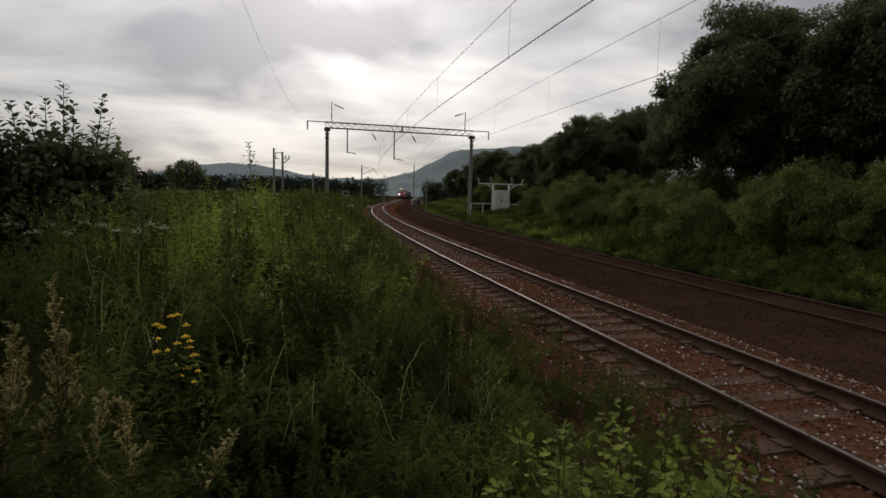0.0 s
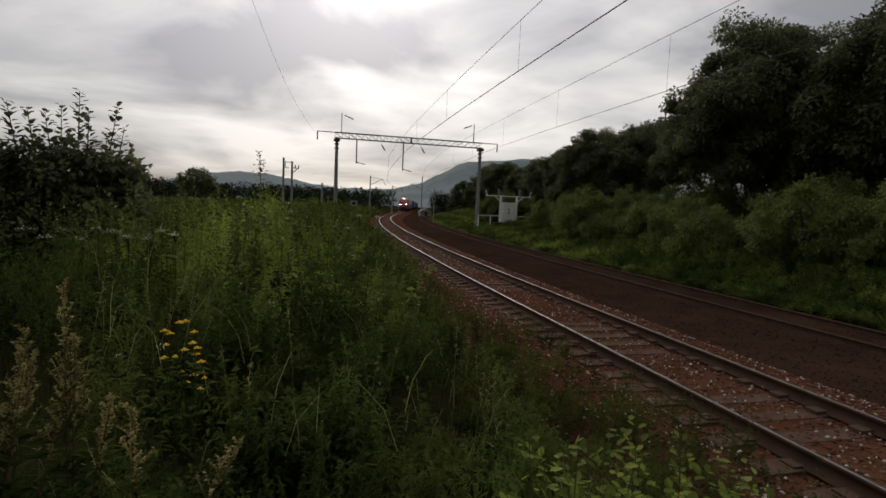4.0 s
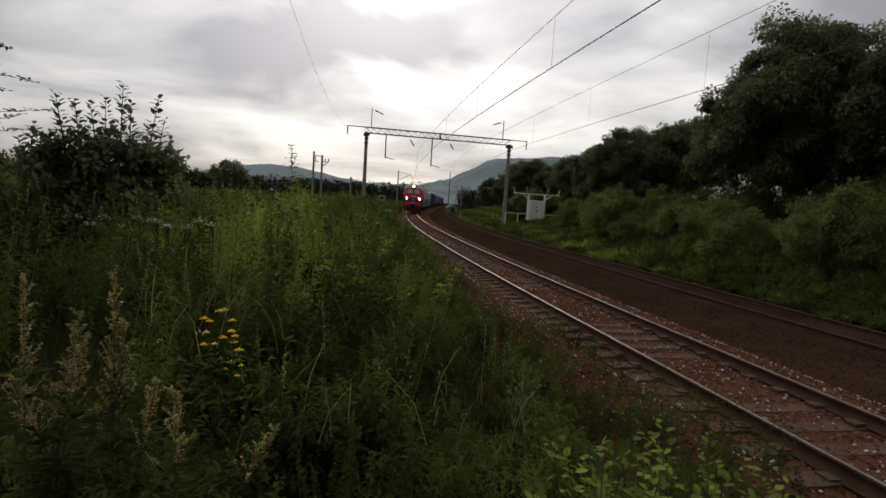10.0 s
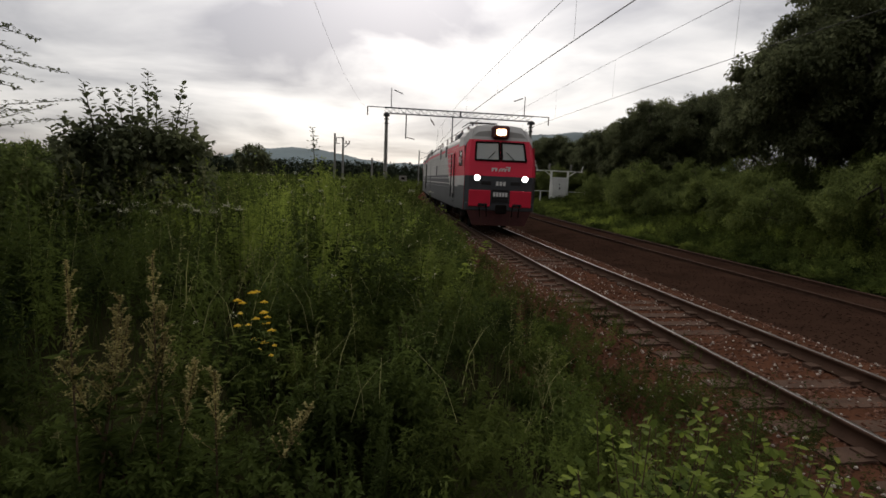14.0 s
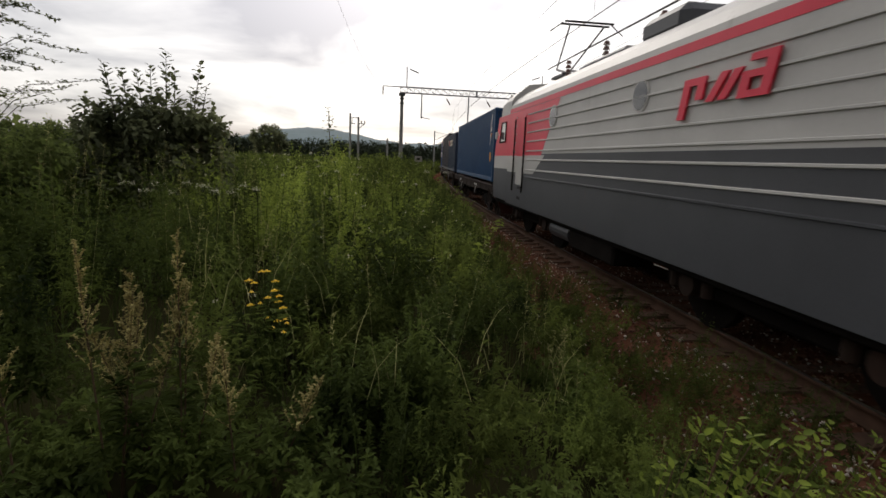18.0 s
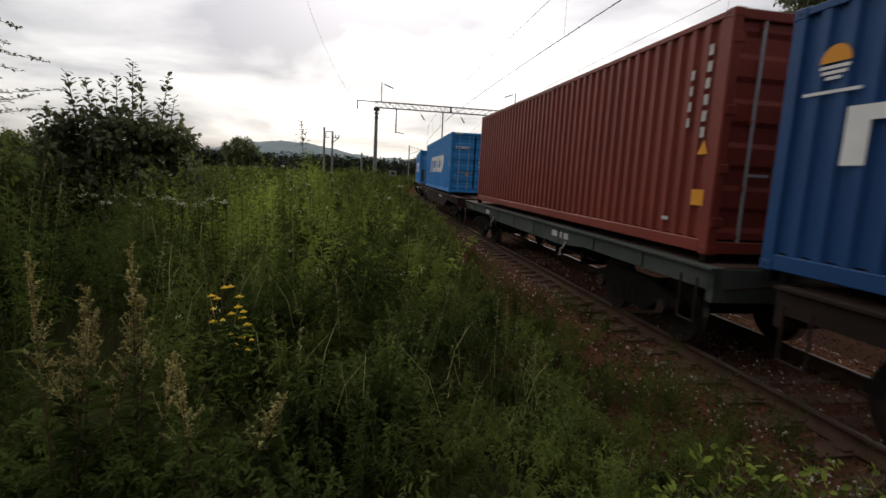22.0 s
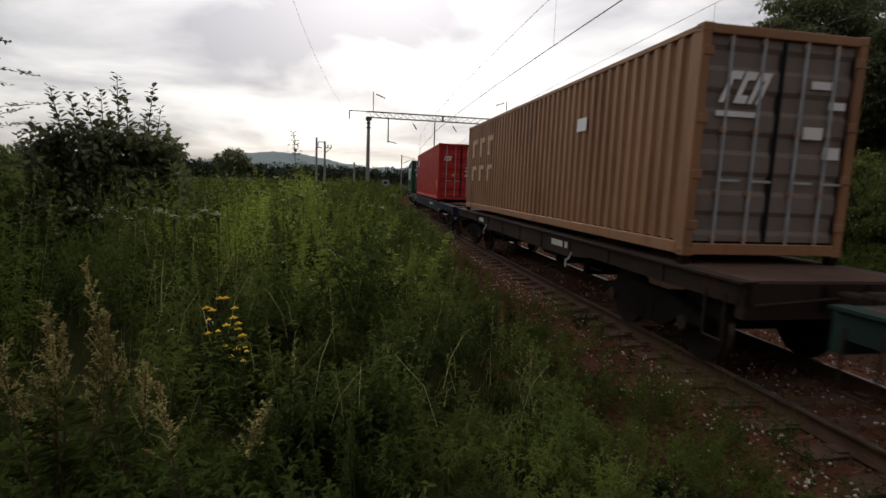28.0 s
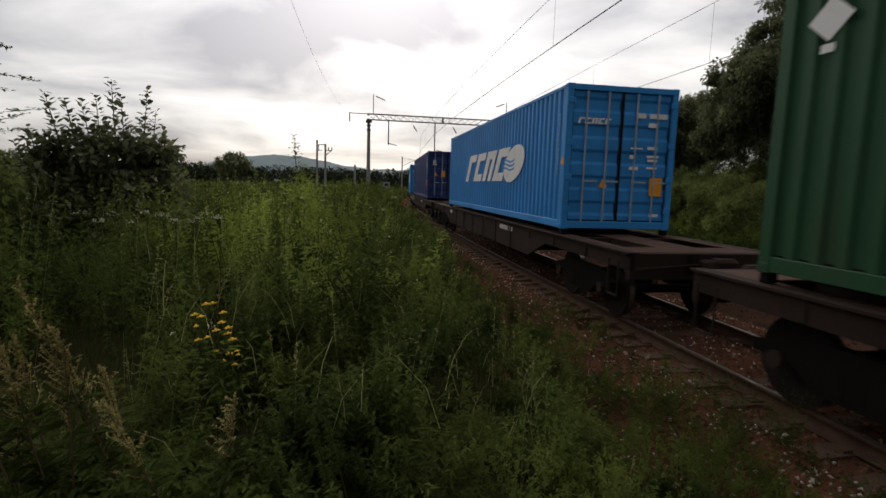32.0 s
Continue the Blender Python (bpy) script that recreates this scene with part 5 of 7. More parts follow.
# ---- overhead line: gantry, masts and wires ----
def catenary_gantry():
    g = thing("catenary_gantry", "dark steel lattice portal over both tracks on concrete posts", "gantry", kind="")
    Y, XL, XR, Z0, Z1 = 60.0, 2.0, 19.1, 9.42, 10.05
    def lattice(name, x0, x1, z0, z1, n):
        for yy in (Y - 0.3, Y + 0.3):
            for z in (z0, z1):
                part("chord", rod(bmesh.new(), (x0, yy, z), (x1, yy, z), 0.038, 6), M["steel"], g)
            w = (x1 - x0) / n
            for i in range(n):
                a = x0 + i * w
                up = i >= n // 2
                part("diagonal", rod(bmesh.new(), (a, yy, z0 if up else z1), (a + w, yy, z1 if up else z0), 0.02, 5), M["steel"], g)
                part("vertical", rod(bmesh.new(), (a, yy, z0), (a, yy, z1), 0.014, 5), M["steel"], g)
            part("upright", rod(bmesh.new(), ((x0 + x1) / 2, yy, z0), ((x0 + x1) / 2, yy, z1), 0.06, 5), M["steel"], g)
        for i in range(0, n + 1, 2):
            a = x0 + i * w
            part("cross_tie", rod(bmesh.new(), (a, Y - 0.3, z1), (a, Y + 0.3, z1), 0.022, 5), M["steel"], g)
    lattice("beam", XL - 0.2, XR + 0.2, Z0, Z1, 22)
    for x, base in ((XL, -0.3), (XR, 0.2)):
        bm = rod(bmesh.new(), (x, Y, base - 0.5), (x, Y, Z0 + 0.1), 0.26, 14, 0.17)
        post = part("post", bm, M["concrete"], g, "tapered concrete post")
        part("post_head", boxed(x - 0.34, x + 0.34, Y - 0.42, Y + 0.42, Z0 - 0.35, Z0 - 0.06, bevel=0.03), M["steel"], post)
        for z in (8.2, 8.7):
            part("clamp_band", rod(bmesh.new(), (x, Y, z), (x, Y, z + 0.12), 0.27, 14), M["steel"], post)
    for x, d in ((XL - 0.2, -1), (XR + 0.2, 1)):
        arm = part("end_arm", rod(bmesh.new(), (x, Y, Z1), (x + d * 2.0, Y, Z1), 0.05, 6), M["steel"], g)
        part("hanging_insulator", rod(bmesh.new(), (x + d * 1.95, Y, Z1), (x + d * 1.95, Y, Z1 - 0.95), 0.07, 8), M["insulator"], arm)
    for x, d in ((XL + 0.5, 1), (XR - 0.9, -1)):
        mast = part("top_stub", rod(bmesh.new(), (x, Y, Z1), (x, Y, Z1 + 2.2), 0.05, 6), M["steel"], g)
        part("bracket_arm", rod(bmesh.new(), (x + d * 0.3, Y, Z1 + 1.98), (x + d * 1.3, Y, Z1 + 1.6), 0.06, 6), M["steel"], mast)
    for x, z in ((4.25, 6.7), (9.65, 6.2)):
        drop = part("drop_post", rod(bmesh.new(), (x, Y, Z0), (x, Y, z), 0.07, 8), M["steel"], g)
        part("registration_arm", rod(bmesh.new(), (x, Y, z + 0.15), (x + 1.0, Y, z - 0.05), 0.045, 6), M["insulator"], drop)
    for x in (6.9, 11.6):
        hang = part("hanger", rod(bmesh.new(), (x, Y, Z0), (x + 0.22, Y, Z0 - 0.45), 0.015, 5), M["steel"], g)
        part("suspension_insulator", rod(bmesh.new(), (x + 0.22, Y, Z0 - 0.45), (x + 0.62, Y, Z0 - 1.05), 0.07, 8), M["insulator"], hang)


catenary_gantry()


def mast(s, off, side, h=8.6):
    m = thing("catenary_mast", "slender catenary mast with a bracket arm over the track", "mast", "catenary masts", m=on_line(s, off, -0.4))
    part("pole", rod(bmesh.new(), (0, 0, 0), (0, 0, h), 0.17, 10, 0.12), M["concrete"], m)
    a = side
    arm = part("cantilever", rod(bmesh.new(), (0, 0, 6.6), (a * 2.7, 0, 7.9), 0.045, 6), M["steel"], m)
    part("stay", rod(bmesh.new(), (0, 0, 8.3), (a * 2.7, 0, 7.9), 0.03, 6), M["steel"], arm)
    part("steady_arm", rod(bmesh.new(), (a * 2.7, 0, 7.9), (a * 3.4, 0, 6.6), 0.035, 6), M["steel"], arm)


mast(112, -4.9, 1)
mast(128, 6.3, -1, 9.9)
mast(165, -3.4, 1)
mast(170, 10.2, -1)


def wire(name, label, pts, r):
    """A hanging wire, one tube through the points."""
    p = np.array(pts, float)
    way = unit(np.gradient(p, axis=0))
    a = unit(np.cross(way, np.array([0.31, 0.17, 0.93])))
    b = np.cross(way, a)
    v = np.stack([p + (a * math.cos(k) + b * math.sin(k)) * r for k in np.arange(5) * 1.2566], 1).reshape(-1, 3)
    f = [(i * 5 + k, i * 5 + (k + 1) % 5, (i + 1) * 5 + (k + 1) % 5, (i + 1) * 5 + k) for i in range(len(p) - 1) for k in range(5)]
    tagged(new(name, mesh_arrays(name, v, np.array(f), (M["wire"],))), label, "wire", kind="")


def overhead(off, zc, zm, gap):
    st = list(np.arange(-40, 61, 4.0)) + [86, 110, 165, 220]
    def sag(s):
        k = ((s - gap) % 60) / 60
        return 1.2 * (1 - 4 * k * (1 - k))
    wire("contact_wire", "taut dark contact wire over the track", [(*line(s, off)[:2], zc - (0.1 if s > 40 else 0)) for s in st], 0.011 if off else 0.015)
    wire("catenary_wire", "sagging messenger wire over the track", [(*line(s, off)[:2], zm + 0.25 * sag(s)) for s in st], 0.009)
    for s in np.arange(-22 + gap % 9, 60, 9.0):
        wire("dropper_wire", "thin dropper wire between messenger and contact wire", [(*line(s, off)[:2], zc), (*line(s, off)[:2], zm + 0.25 * sag(s))], 0.004)


overhead(0.0, 6.12, 7.45, 0)
overhead(6.3, 6.55, 8.4, 2)
wire("feeder_wire", "thin feeder wire high over the field", [(*line(s, -7.9)[:2], 9.0 + 0.0006 * (s - 30) ** 2) for s in np.arange(-40, 61, 5.0)], 0.006)


def pole(name, x, y, top, r, mat, label, crossarm=False):
    p_ob = thing(name, label, "pole", "field poles", m=pose(x, y, 0))
    part("shaft", rod(bmesh.new(), (0, 0, -0.5), (0, 0, top), r, 10, r * 0.75), mat, p_ob)
    if crossarm:
        # a looped bracket on one side, a forked arm on the other
        bm = bmesh.new()
        for p, q in (((-0.75, 0, top - 0.1), (-0.05, 0, top - 0.1)), ((-0.75, 0, top - 0.1), (-0.75, 0, top - 0.75)), ((-0.9, 0, top - 0.75), (-0.35, 0, top - 0.75))):
            rod(bm, p, q, 0.045, 6)
        part("loop_bracket", bm, M["steel"], p_ob)
        bm = bmesh.new()
        for p, q in (((0.05, 0, top - 1.3), (0.7, 0, top - 0.75)), ((0.05, 0, top - 0.75), (0.75, 0, top - 0.75))):
            rod(bm, p, q, 0.045, 6)
        arm = part("forked_arm", bm, M["steel"], p_ob)
        for x in (0.35, 0.72):
            part("pin_insulator", rod(bmesh.new(), (x, 0, top - 0.75), (x, 0, top - 0.4), 0.06, 8), M["insulator"], arm)


D = 62.0
for az, el, arm, lab in ((-3.57, 4.45, False, "bare concrete pole in the field"), (-2.7, 4.1, True, "concrete pole with a crossarm in the field"), (0.45, 2.0, False, "short pale post in the field")):
    pole("utility_pole", D * math.tan(radians(az)), D, EYE_Z + D * math.tan(radians(el)), 0.15, M["concrete"], lab, arm)


def signal_cabinet():
    Y = 58.0
    x0, x1 = Y * math.tan(radians(20.4)), Y * math.tan(radians(21.9))
    zb, zt = 0.5, 3.0
    c = thing("transformer_cabinet", "white steel line-side cabinet with a fenced platform", "cabinet", m=pose(0, 0, 0))
    body = part("body", boxed(x0, x1, Y, Y + 0.4, zb, zt, bevel=0.03), M["cabinet_white"], c, "white painted cabinet body")
    part("door", boxed(x0 + 0.08, x1 - 0.08, Y - 0.025, Y, zb + 0.1, zt - 0.1, bevel=0.01), M["cabinet_white"], body)
    part("padlock", boxed(x0 + 0.8, x0 + 0.94, Y - 0.05, Y - 0.02, 1.6, 1.85), M["black_paint"], body)
    part("vent", boxed(x0 + 0.78, x0 + 0.93, Y - 0.04, Y - 0.02, 2.1, 2.25), M["black_paint"], body)
    part("plinth", boxed(x0 - 0.1, x1 + 0.4, Y - 0.1, Y + 1.0, 0.2, 0.55), M["concrete"], c)
    xm = (x0 + x1) / 2
    f = part("switch_frame", boxed(xm - 2.9, xm + 2.9, Y + 0.3, Y + 0.42, 3.68, 3.80), M["cabinet_white"], c, "pale switch frame on two stands")
    for dx in (-0.95, 1.1):
        part("stand", boxed(xm + dx - 0.1, xm + dx + 0.1, Y + 0.3, Y + 0.5, 0.2, 3.68), M["cabinet_white"], f)
        bm = bmesh.new()
        for k in range(5):
            rod(bm, (xm + dx * 1.3, Y + 0.4, 3.80 + k * 0.16), (xm + dx * 1.3, Y + 0.4, 3.91 + k * 0.16), 0.16, 10, 0.09)
        part("insulator_stack", bm, M["concrete"], f)
        part("brace", rod(bmesh.new(), (xm + dx, Y + 0.36, 3.1), (xm + dx * 1.9, Y + 0.36, 3.74), 0.06, 6), M["cabinet_white"], f)
    for dx in (-2.7, 2.7):
        part("horn", rod(bmesh.new(), (xm + dx, Y + 0.36, 3.74), (xm + dx * 1.09, Y + 0.36, 4.4), 0.05, 6), M["cabinet_white"], f)
    fence = part("fence_rail", boxed(18.4, 26.6, Y - 0.6, Y - 0.53, 1.32, 1.40), M["cabinet_white"], c, "white tubular rail")
    for x in (18.4, 19.9, 25.3, 26.5):
        part("fence_post", boxed(x, x + 0.09, Y - 0.61, Y - 0.52, 0.0, 1.32), M["cabinet_white"], fence)


M["cabinet_white"] = material("white_cabinet_paint", (0.80, 0.80, 0.76), 0.6, scale=2, fine=30, vary=0.1, wear=0.1)
signal_cabinet()


def marker(x, y, z, w, h, label, name):
    t = thing(name, label, "sign", m=pose(x, y, 0))
    part("post", rod(bmesh.new(), (0, 0, -0.5), (0, 0, z + h), 0.06, 8), M["concrete"], t)
    b = part("board", boxed(-w / 2, w / 2, -0.06, -0.02, z, z + h, bevel=0.02), M["concrete"], t, "white board")
    part("board_mark", boxed(-w * 0.2, w * 0.2, -0.075, -0.06, z + h * 0.3, z + h * 0.7), M["black_paint"], b)


marker(80 * math.tan(radians(12.75)), 80, 2.85, 0.6, 0.95, "white trackside marker board on a post", "trackside_sign")
marker(75 * math.tan(radians(3.9)), 75, 1.7, 1.1, 0.8, "pale line-side board over the grass", "trackside_sign")


def kiosk(x, y):
    k = thing("trackside_hut", "small pale trackside hut with a pitched roof", "hut", m=pose(x, y, 0))
    part("wall", boxed(-1.4, 1.4, 0, 2.4, -0.4, 0.75, bevel=0.02), M["concrete"], k)
    bm = bmesh.new()
    prism(bm, [(-1.6, 0.75), (0, 1.5), (1.6, 0.75)], 1, -0.2, 2.6)
    part("roof", bm, M["concrete"], k)
    part("door", boxed(-0.3, 0.4, -0.03, 0.0, -0.3, 0.7), M["louvre"], k)


kiosk(25.9, 123)

# ---- vegetation ----
def kites(base, way, length, width, fold=0.18, droop=0.25):
    """Leaves of two triangles: base points (N,3), directions (N,3), lengths and widths (N)."""
    n = len(base)
    side = unit(np.cross(way, np.array([0, 0, 1.0])) + 1e-6)
    up = np.cross(side, way)
    L_, W_ = length[:, None], width[:, None]
    mid = base + way * L_ * 0.45
    tip = base + way * L_ - np.array([0, 0, 1.0]) * L_ * droop
    v = np.stack([base, mid + side * W_ / 2 + up * W_ * fold, tip, mid - side * W_ / 2 + up * W_ * fold], 1)
    i = np.arange(n)[:, None] * 4
    f = np.concatenate([i + [0, 1, 2], i + [0, 2, 3]], 0)
    return v.reshape(-1, 3), f


def blades(base, height, lean, width, seed):
    """Grass blades of a bent tapering strip."""
    rng = np.random.default_rng(seed)
    n = len(base)
    a = rng.uniform(0, 2 * np.pi, n)
    out = np.stack([np.cos(a), np.sin(a), np.zeros(n)], 1)
    side = np.stack([-np.sin(a), np.cos(a), np.zeros(n)], 1)
    pts = []
    for k, w in ((0.0, 1.0), (0.45, 0.85), (0.8, 0.5)):
        c = base + out * (lean * height * k * k)[:, None] + np.array([0, 0, 1.0]) * (height * k * (1 - 0.25 * k * lean))[:, None]
        pts += [c - side * (width * w / 2)[:, None], c + side * (width * w / 2)[:, None]]
    pts.append(base + out * (lean * height)[:, None] + np.array([0, 0, 1.0]) * (height * (1 - 0.3 * lean))[:, None])
    v = np.stack(pts, 1)
    i = np.arange(n)[:, None] * 7
    f = np.concatenate([i + t for t in ([0, 1, 3], [0, 3, 2], [2, 3, 5], [2, 5, 4], [4, 5, 6])], 0)
    return v.reshape(-1, 3), f


def stalks(p, q, r):
    """Three-sided thin stems from p to q."""
    n = len(p)
    d = unit(q - p)
    a = unit(np.cross(d, np.array([0.3, 0.9, 0.1])))
    b = np.cross(d, a)
    ring = [a * math.cos(t) + b * math.sin(t) for t in (0, 2.094, 4.189)]
    v = np.stack([p + g * r[:, None] for g in ring] + [q + g * r[:, None] * 0.55 for g in ring], 1)
    i = np.arange(n)[:, None] * 6
    f = np.concatenate([i + t for t in ([0, 1, 4], [0, 4, 3], [1, 2, 5], [1, 5, 4], [2, 0, 3], [2, 3, 5])], 0)
    return v.reshape(-1, 3), f


class Pile:
    """Gathers vertices and triangles for one mesh."""

    def __init__(self):
        self.v, self.f, self.m, self.n = [], [], [], 0

    def add(self, vf, mat=0):
        v, f = vf
        self.v.append(v)
        self.f.append(f + self.n)
        self.m.append(np.full(len(f), mat))
        self.n += len(v)
        return self

    def mesh(self, name, mats):
        return mesh_arrays(name, np.concatenate(self.v), np.concatenate(self.f), mats, np.concatenate(self.m))


def spread(rng, n, up=0.35):
    """Random directions, tilted upwards."""
    d = rng.normal(size=(n, 3))
    d[:, 2] = np.abs(d[:, 2]) * 0.6 + up - 0.3
    return unit(d)


def weeds(pile, x, y, h, rng, leaves, size, mat=0, bushy=0.5, narrow=0.32, stem=True):
    """Leafy upright weeds standing at x, y with heights h."""
    n = len(x)
    base = np.stack([x, y, ground_z(x, y) - 0.02], 1)
    lean = rng.normal(0, 0.10, (n, 2)) * h[:, None]
    top = base + np.concatenate([lean, h[:, None]], 1)
    if stem:
        pile.add(stalks(base, top, 0.004 + 0.003 * h), mat)
    t = rng.random((n, leaves)) ** 0.75
    p = base[:, None] + (top - base)[:, None] * t[..., None]
    w = spread(rng, n * leaves, 0.25).reshape(n, leaves, 3)
    out = (rng.random((n, leaves)) * bushy * 0.22 * (1.15 - t))[..., None] * h[:, None, None]
    p = p + w * out
    ln = (size * (0.6 + 0.8 * rng.random((n, leaves))) * (1.15 - 0.6 * t)).ravel()
    pile.add(kites(p.reshape(-1, 3), w.reshape(-1, 3), ln, ln * narrow, 0.15, 0.22), mat)


def seed_heads(pile, x, y, h, rng, mat):
    """Slender grass stalks with a loose plume."""
    n = len(x)
    base = np.stack([x, y, ground_z(x, y)], 1)
    top = base + np.concatenate([rng.normal(0, 0.12, (n, 2)) * h[:, None], h[:, None]], 1)
    pile.add(stalks(base, top, np.full(n, 0.0016)), mat)
    k = 18
    t = 1 - 0.24 * rng.random((n, k))
    p = (base[:, None] + (top - base)[:, None] * t[..., None]).reshape(-1, 3)
    w = spread(rng, n * k, 0.9)
    ln = 0.018 + 0.026 * rng.random(n * k)
    pile.add(kites(p, w, ln, ln * 0.16, 0.1, 0.3), mat)


def field_height(x, y):
    """How high the growth stands on the camera's side of the line."""
    q = x - line_x(y)
    near_edge = np.interp(q, [-60, -12, -7.2, -5.6, -4.6, -3.7, -3.0, -2.3], [1.65, 1.7, 1.6, 1.25, 1.05, 0.85, 0.62, 0.35])
    far_edge = np.interp(q, [-60, -12, -6, -3.6, -2.8, -2.2], [1.6, 1.65, 1.8, 1.95, 1.7, 1.0])
    k = np.clip((y - 7) / 12, 0, 1)
    near = np.interp(np.hypot(x, y), [0, 1.2, 2.6, 5], [0.35, 0.5, 0.8, 1.0])
    hollow = 1 - 0.62 * np.exp(-(((x + 1.25) / 1.05) ** 2 + ((y - 2.4) / 1.1) ** 2))
    d, az = np.hypot(x, y), np.degrees(np.arctan2(x, y))
    gap = 1 - 0.35 * np.exp(-((az + 12.5) / 4.0) ** 2) * np.exp(-((d - 2.7) / 0.7) ** 2)
    return (near_edge * (1 - k) + far_edge * k) * near * hollow * gap


def waves(x, y, s, seed):
    """A smooth uneven field between about -1 and 1, with lumps of s metres."""
    rng = np.random.default_rng(seed)
    v = 0.0
    for i in range(5):
        a, ph, k = rng.uniform(0, 6.28), rng.uniform(0, 6.28), rng.uniform(0.6, 1.6) * 3.14 / s
        v = v + np.sin(k * (x * math.cos(a) + y * math.sin(a)) + ph)
    return v / 2.6


def tufts(pile, x, y, h, rad, rng, stems, leaves, size, narrow, mat, flop=0.5, low=0.3):
    """Domed plants of many arching leafy stems; mat is one index for each plant."""
    n = len(x)
    if not n:
        return
    a = rng.uniform(0, 6.28, (n, stems))
    u = np.sqrt(rng.random((n, stems)))
    dx, dy = np.cos(a) * u, np.sin(a) * u
    hh = h[:, None] * (1 - flop * u * u) * rng.uniform(0.8, 1.06, (n, stems))
    k = low + (1 - low) * rng.random((n, stems, leaves)) ** 0.8
    reach = 0.25 + 0.75 * k ** 1.5
    px = x[:, None, None] + (rad[:, None] * dx)[..., None] * reach
    py = y[:, None, None] + (rad[:, None] * dy)[..., None] * reach
    pz = ground_z(x, y)[:, None, None] + hh[..., None] * k ** 0.85
    p = np.stack([px, py, pz], -1).reshape(-1, 3)
    out = np.stack([np.repeat(dx[..., None], leaves, -1), np.repeat(dy[..., None], leaves, -1), np.full(k.shape, 0.55)], -1).reshape(-1, 3)
    w = unit(out + 0.75 * rng.normal(size=p.shape))
    ln = (size * (0.6 + 0.8 * rng.random(k.shape)) * (1.2 - 0.65 * k)).ravel()
    v, f = kites(p, w, ln, ln * narrow, 0.16, 0.28)
    pile.v.append(v)
    pile.f.append(f + pile.n)
    m = np.repeat(mat, stems * leaves)
    pile.m.append(np.concatenate([m, m]))
    pile.n += len(v)


def scatter(rng, n, r0, r1, a0, a1, power=1.0):
    """Places round the camera, between two bearings (degrees right of the line) and distances."""
    r = r0 + (r1 - r0) * rng.random(n) ** power
    a = np.radians(rng.uniform(a0, a1, n))
    return r * np.sin(a), r * np.cos(a)


def keep(x, y, qmax, margin=0.0, seed=0):
    q = x - line_x(y)
    edge = qmax + 0.25 * np.sin(y * 1.7 + seed) + 0.18 * np.sin(y * 4.1)
    return (q < edge) & (np.hypot(x, y) > 0.95 + margin)


def patches(rng, step, r0, r1, qmax, a0=-62, a1=44):
    """Plant places on a loose grid round the camera, between two distances."""
    g = np.arange(-r1, r1, step)
    x, y = [c.ravel() for c in np.meshgrid(g, g)]
    x, y = x + rng.uniform(-0.5, 0.5, len(x)) * step, y + rng.uniform(-0.5, 0.5, len(x)) * step
    d, az = np.hypot(x, y), np.degrees(np.arctan2(x, y))
    # hollows between the clumps stay bare and dark
    hollow = (waves(x, y, 0.9, 33) < -0.75) & (d < 11)
    ok = (d > r0) & (d < r1) & (az > a0) & (az < a1) & keep(x, y, qmax, 0.25) & ~hollow
    return x[ok], y[ok]


def lushness(x, y):
    """Where the light yellow-green growth stands thickest."""
    d, az = np.hypot(x, y), np.degrees(np.arctan2(x, y))
    band = np.interp(az, [-20, -13, -4, 4, 14], [0, 1, 0.85, 0.12, 0.0]) * np.interp(d, [3, 6, 9, 16, 32, 60], [0.12, 0.6, 1, 0.7, 0.3, 0.2])
    return band + 0.36 * waves(x, y, 1.6, 5)


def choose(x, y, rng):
    """0 grass, 1 dark weed, 3 feathery, 4 lush; more of 1 stands in for shade."""
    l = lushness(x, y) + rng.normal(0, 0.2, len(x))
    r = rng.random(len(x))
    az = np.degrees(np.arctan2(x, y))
    # dark share raised at left and close by, painting in the shade there
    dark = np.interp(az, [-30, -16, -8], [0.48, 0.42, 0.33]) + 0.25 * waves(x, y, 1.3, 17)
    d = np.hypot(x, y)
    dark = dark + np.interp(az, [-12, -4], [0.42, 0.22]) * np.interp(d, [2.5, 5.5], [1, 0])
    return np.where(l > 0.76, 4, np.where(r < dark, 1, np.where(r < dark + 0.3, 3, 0)))


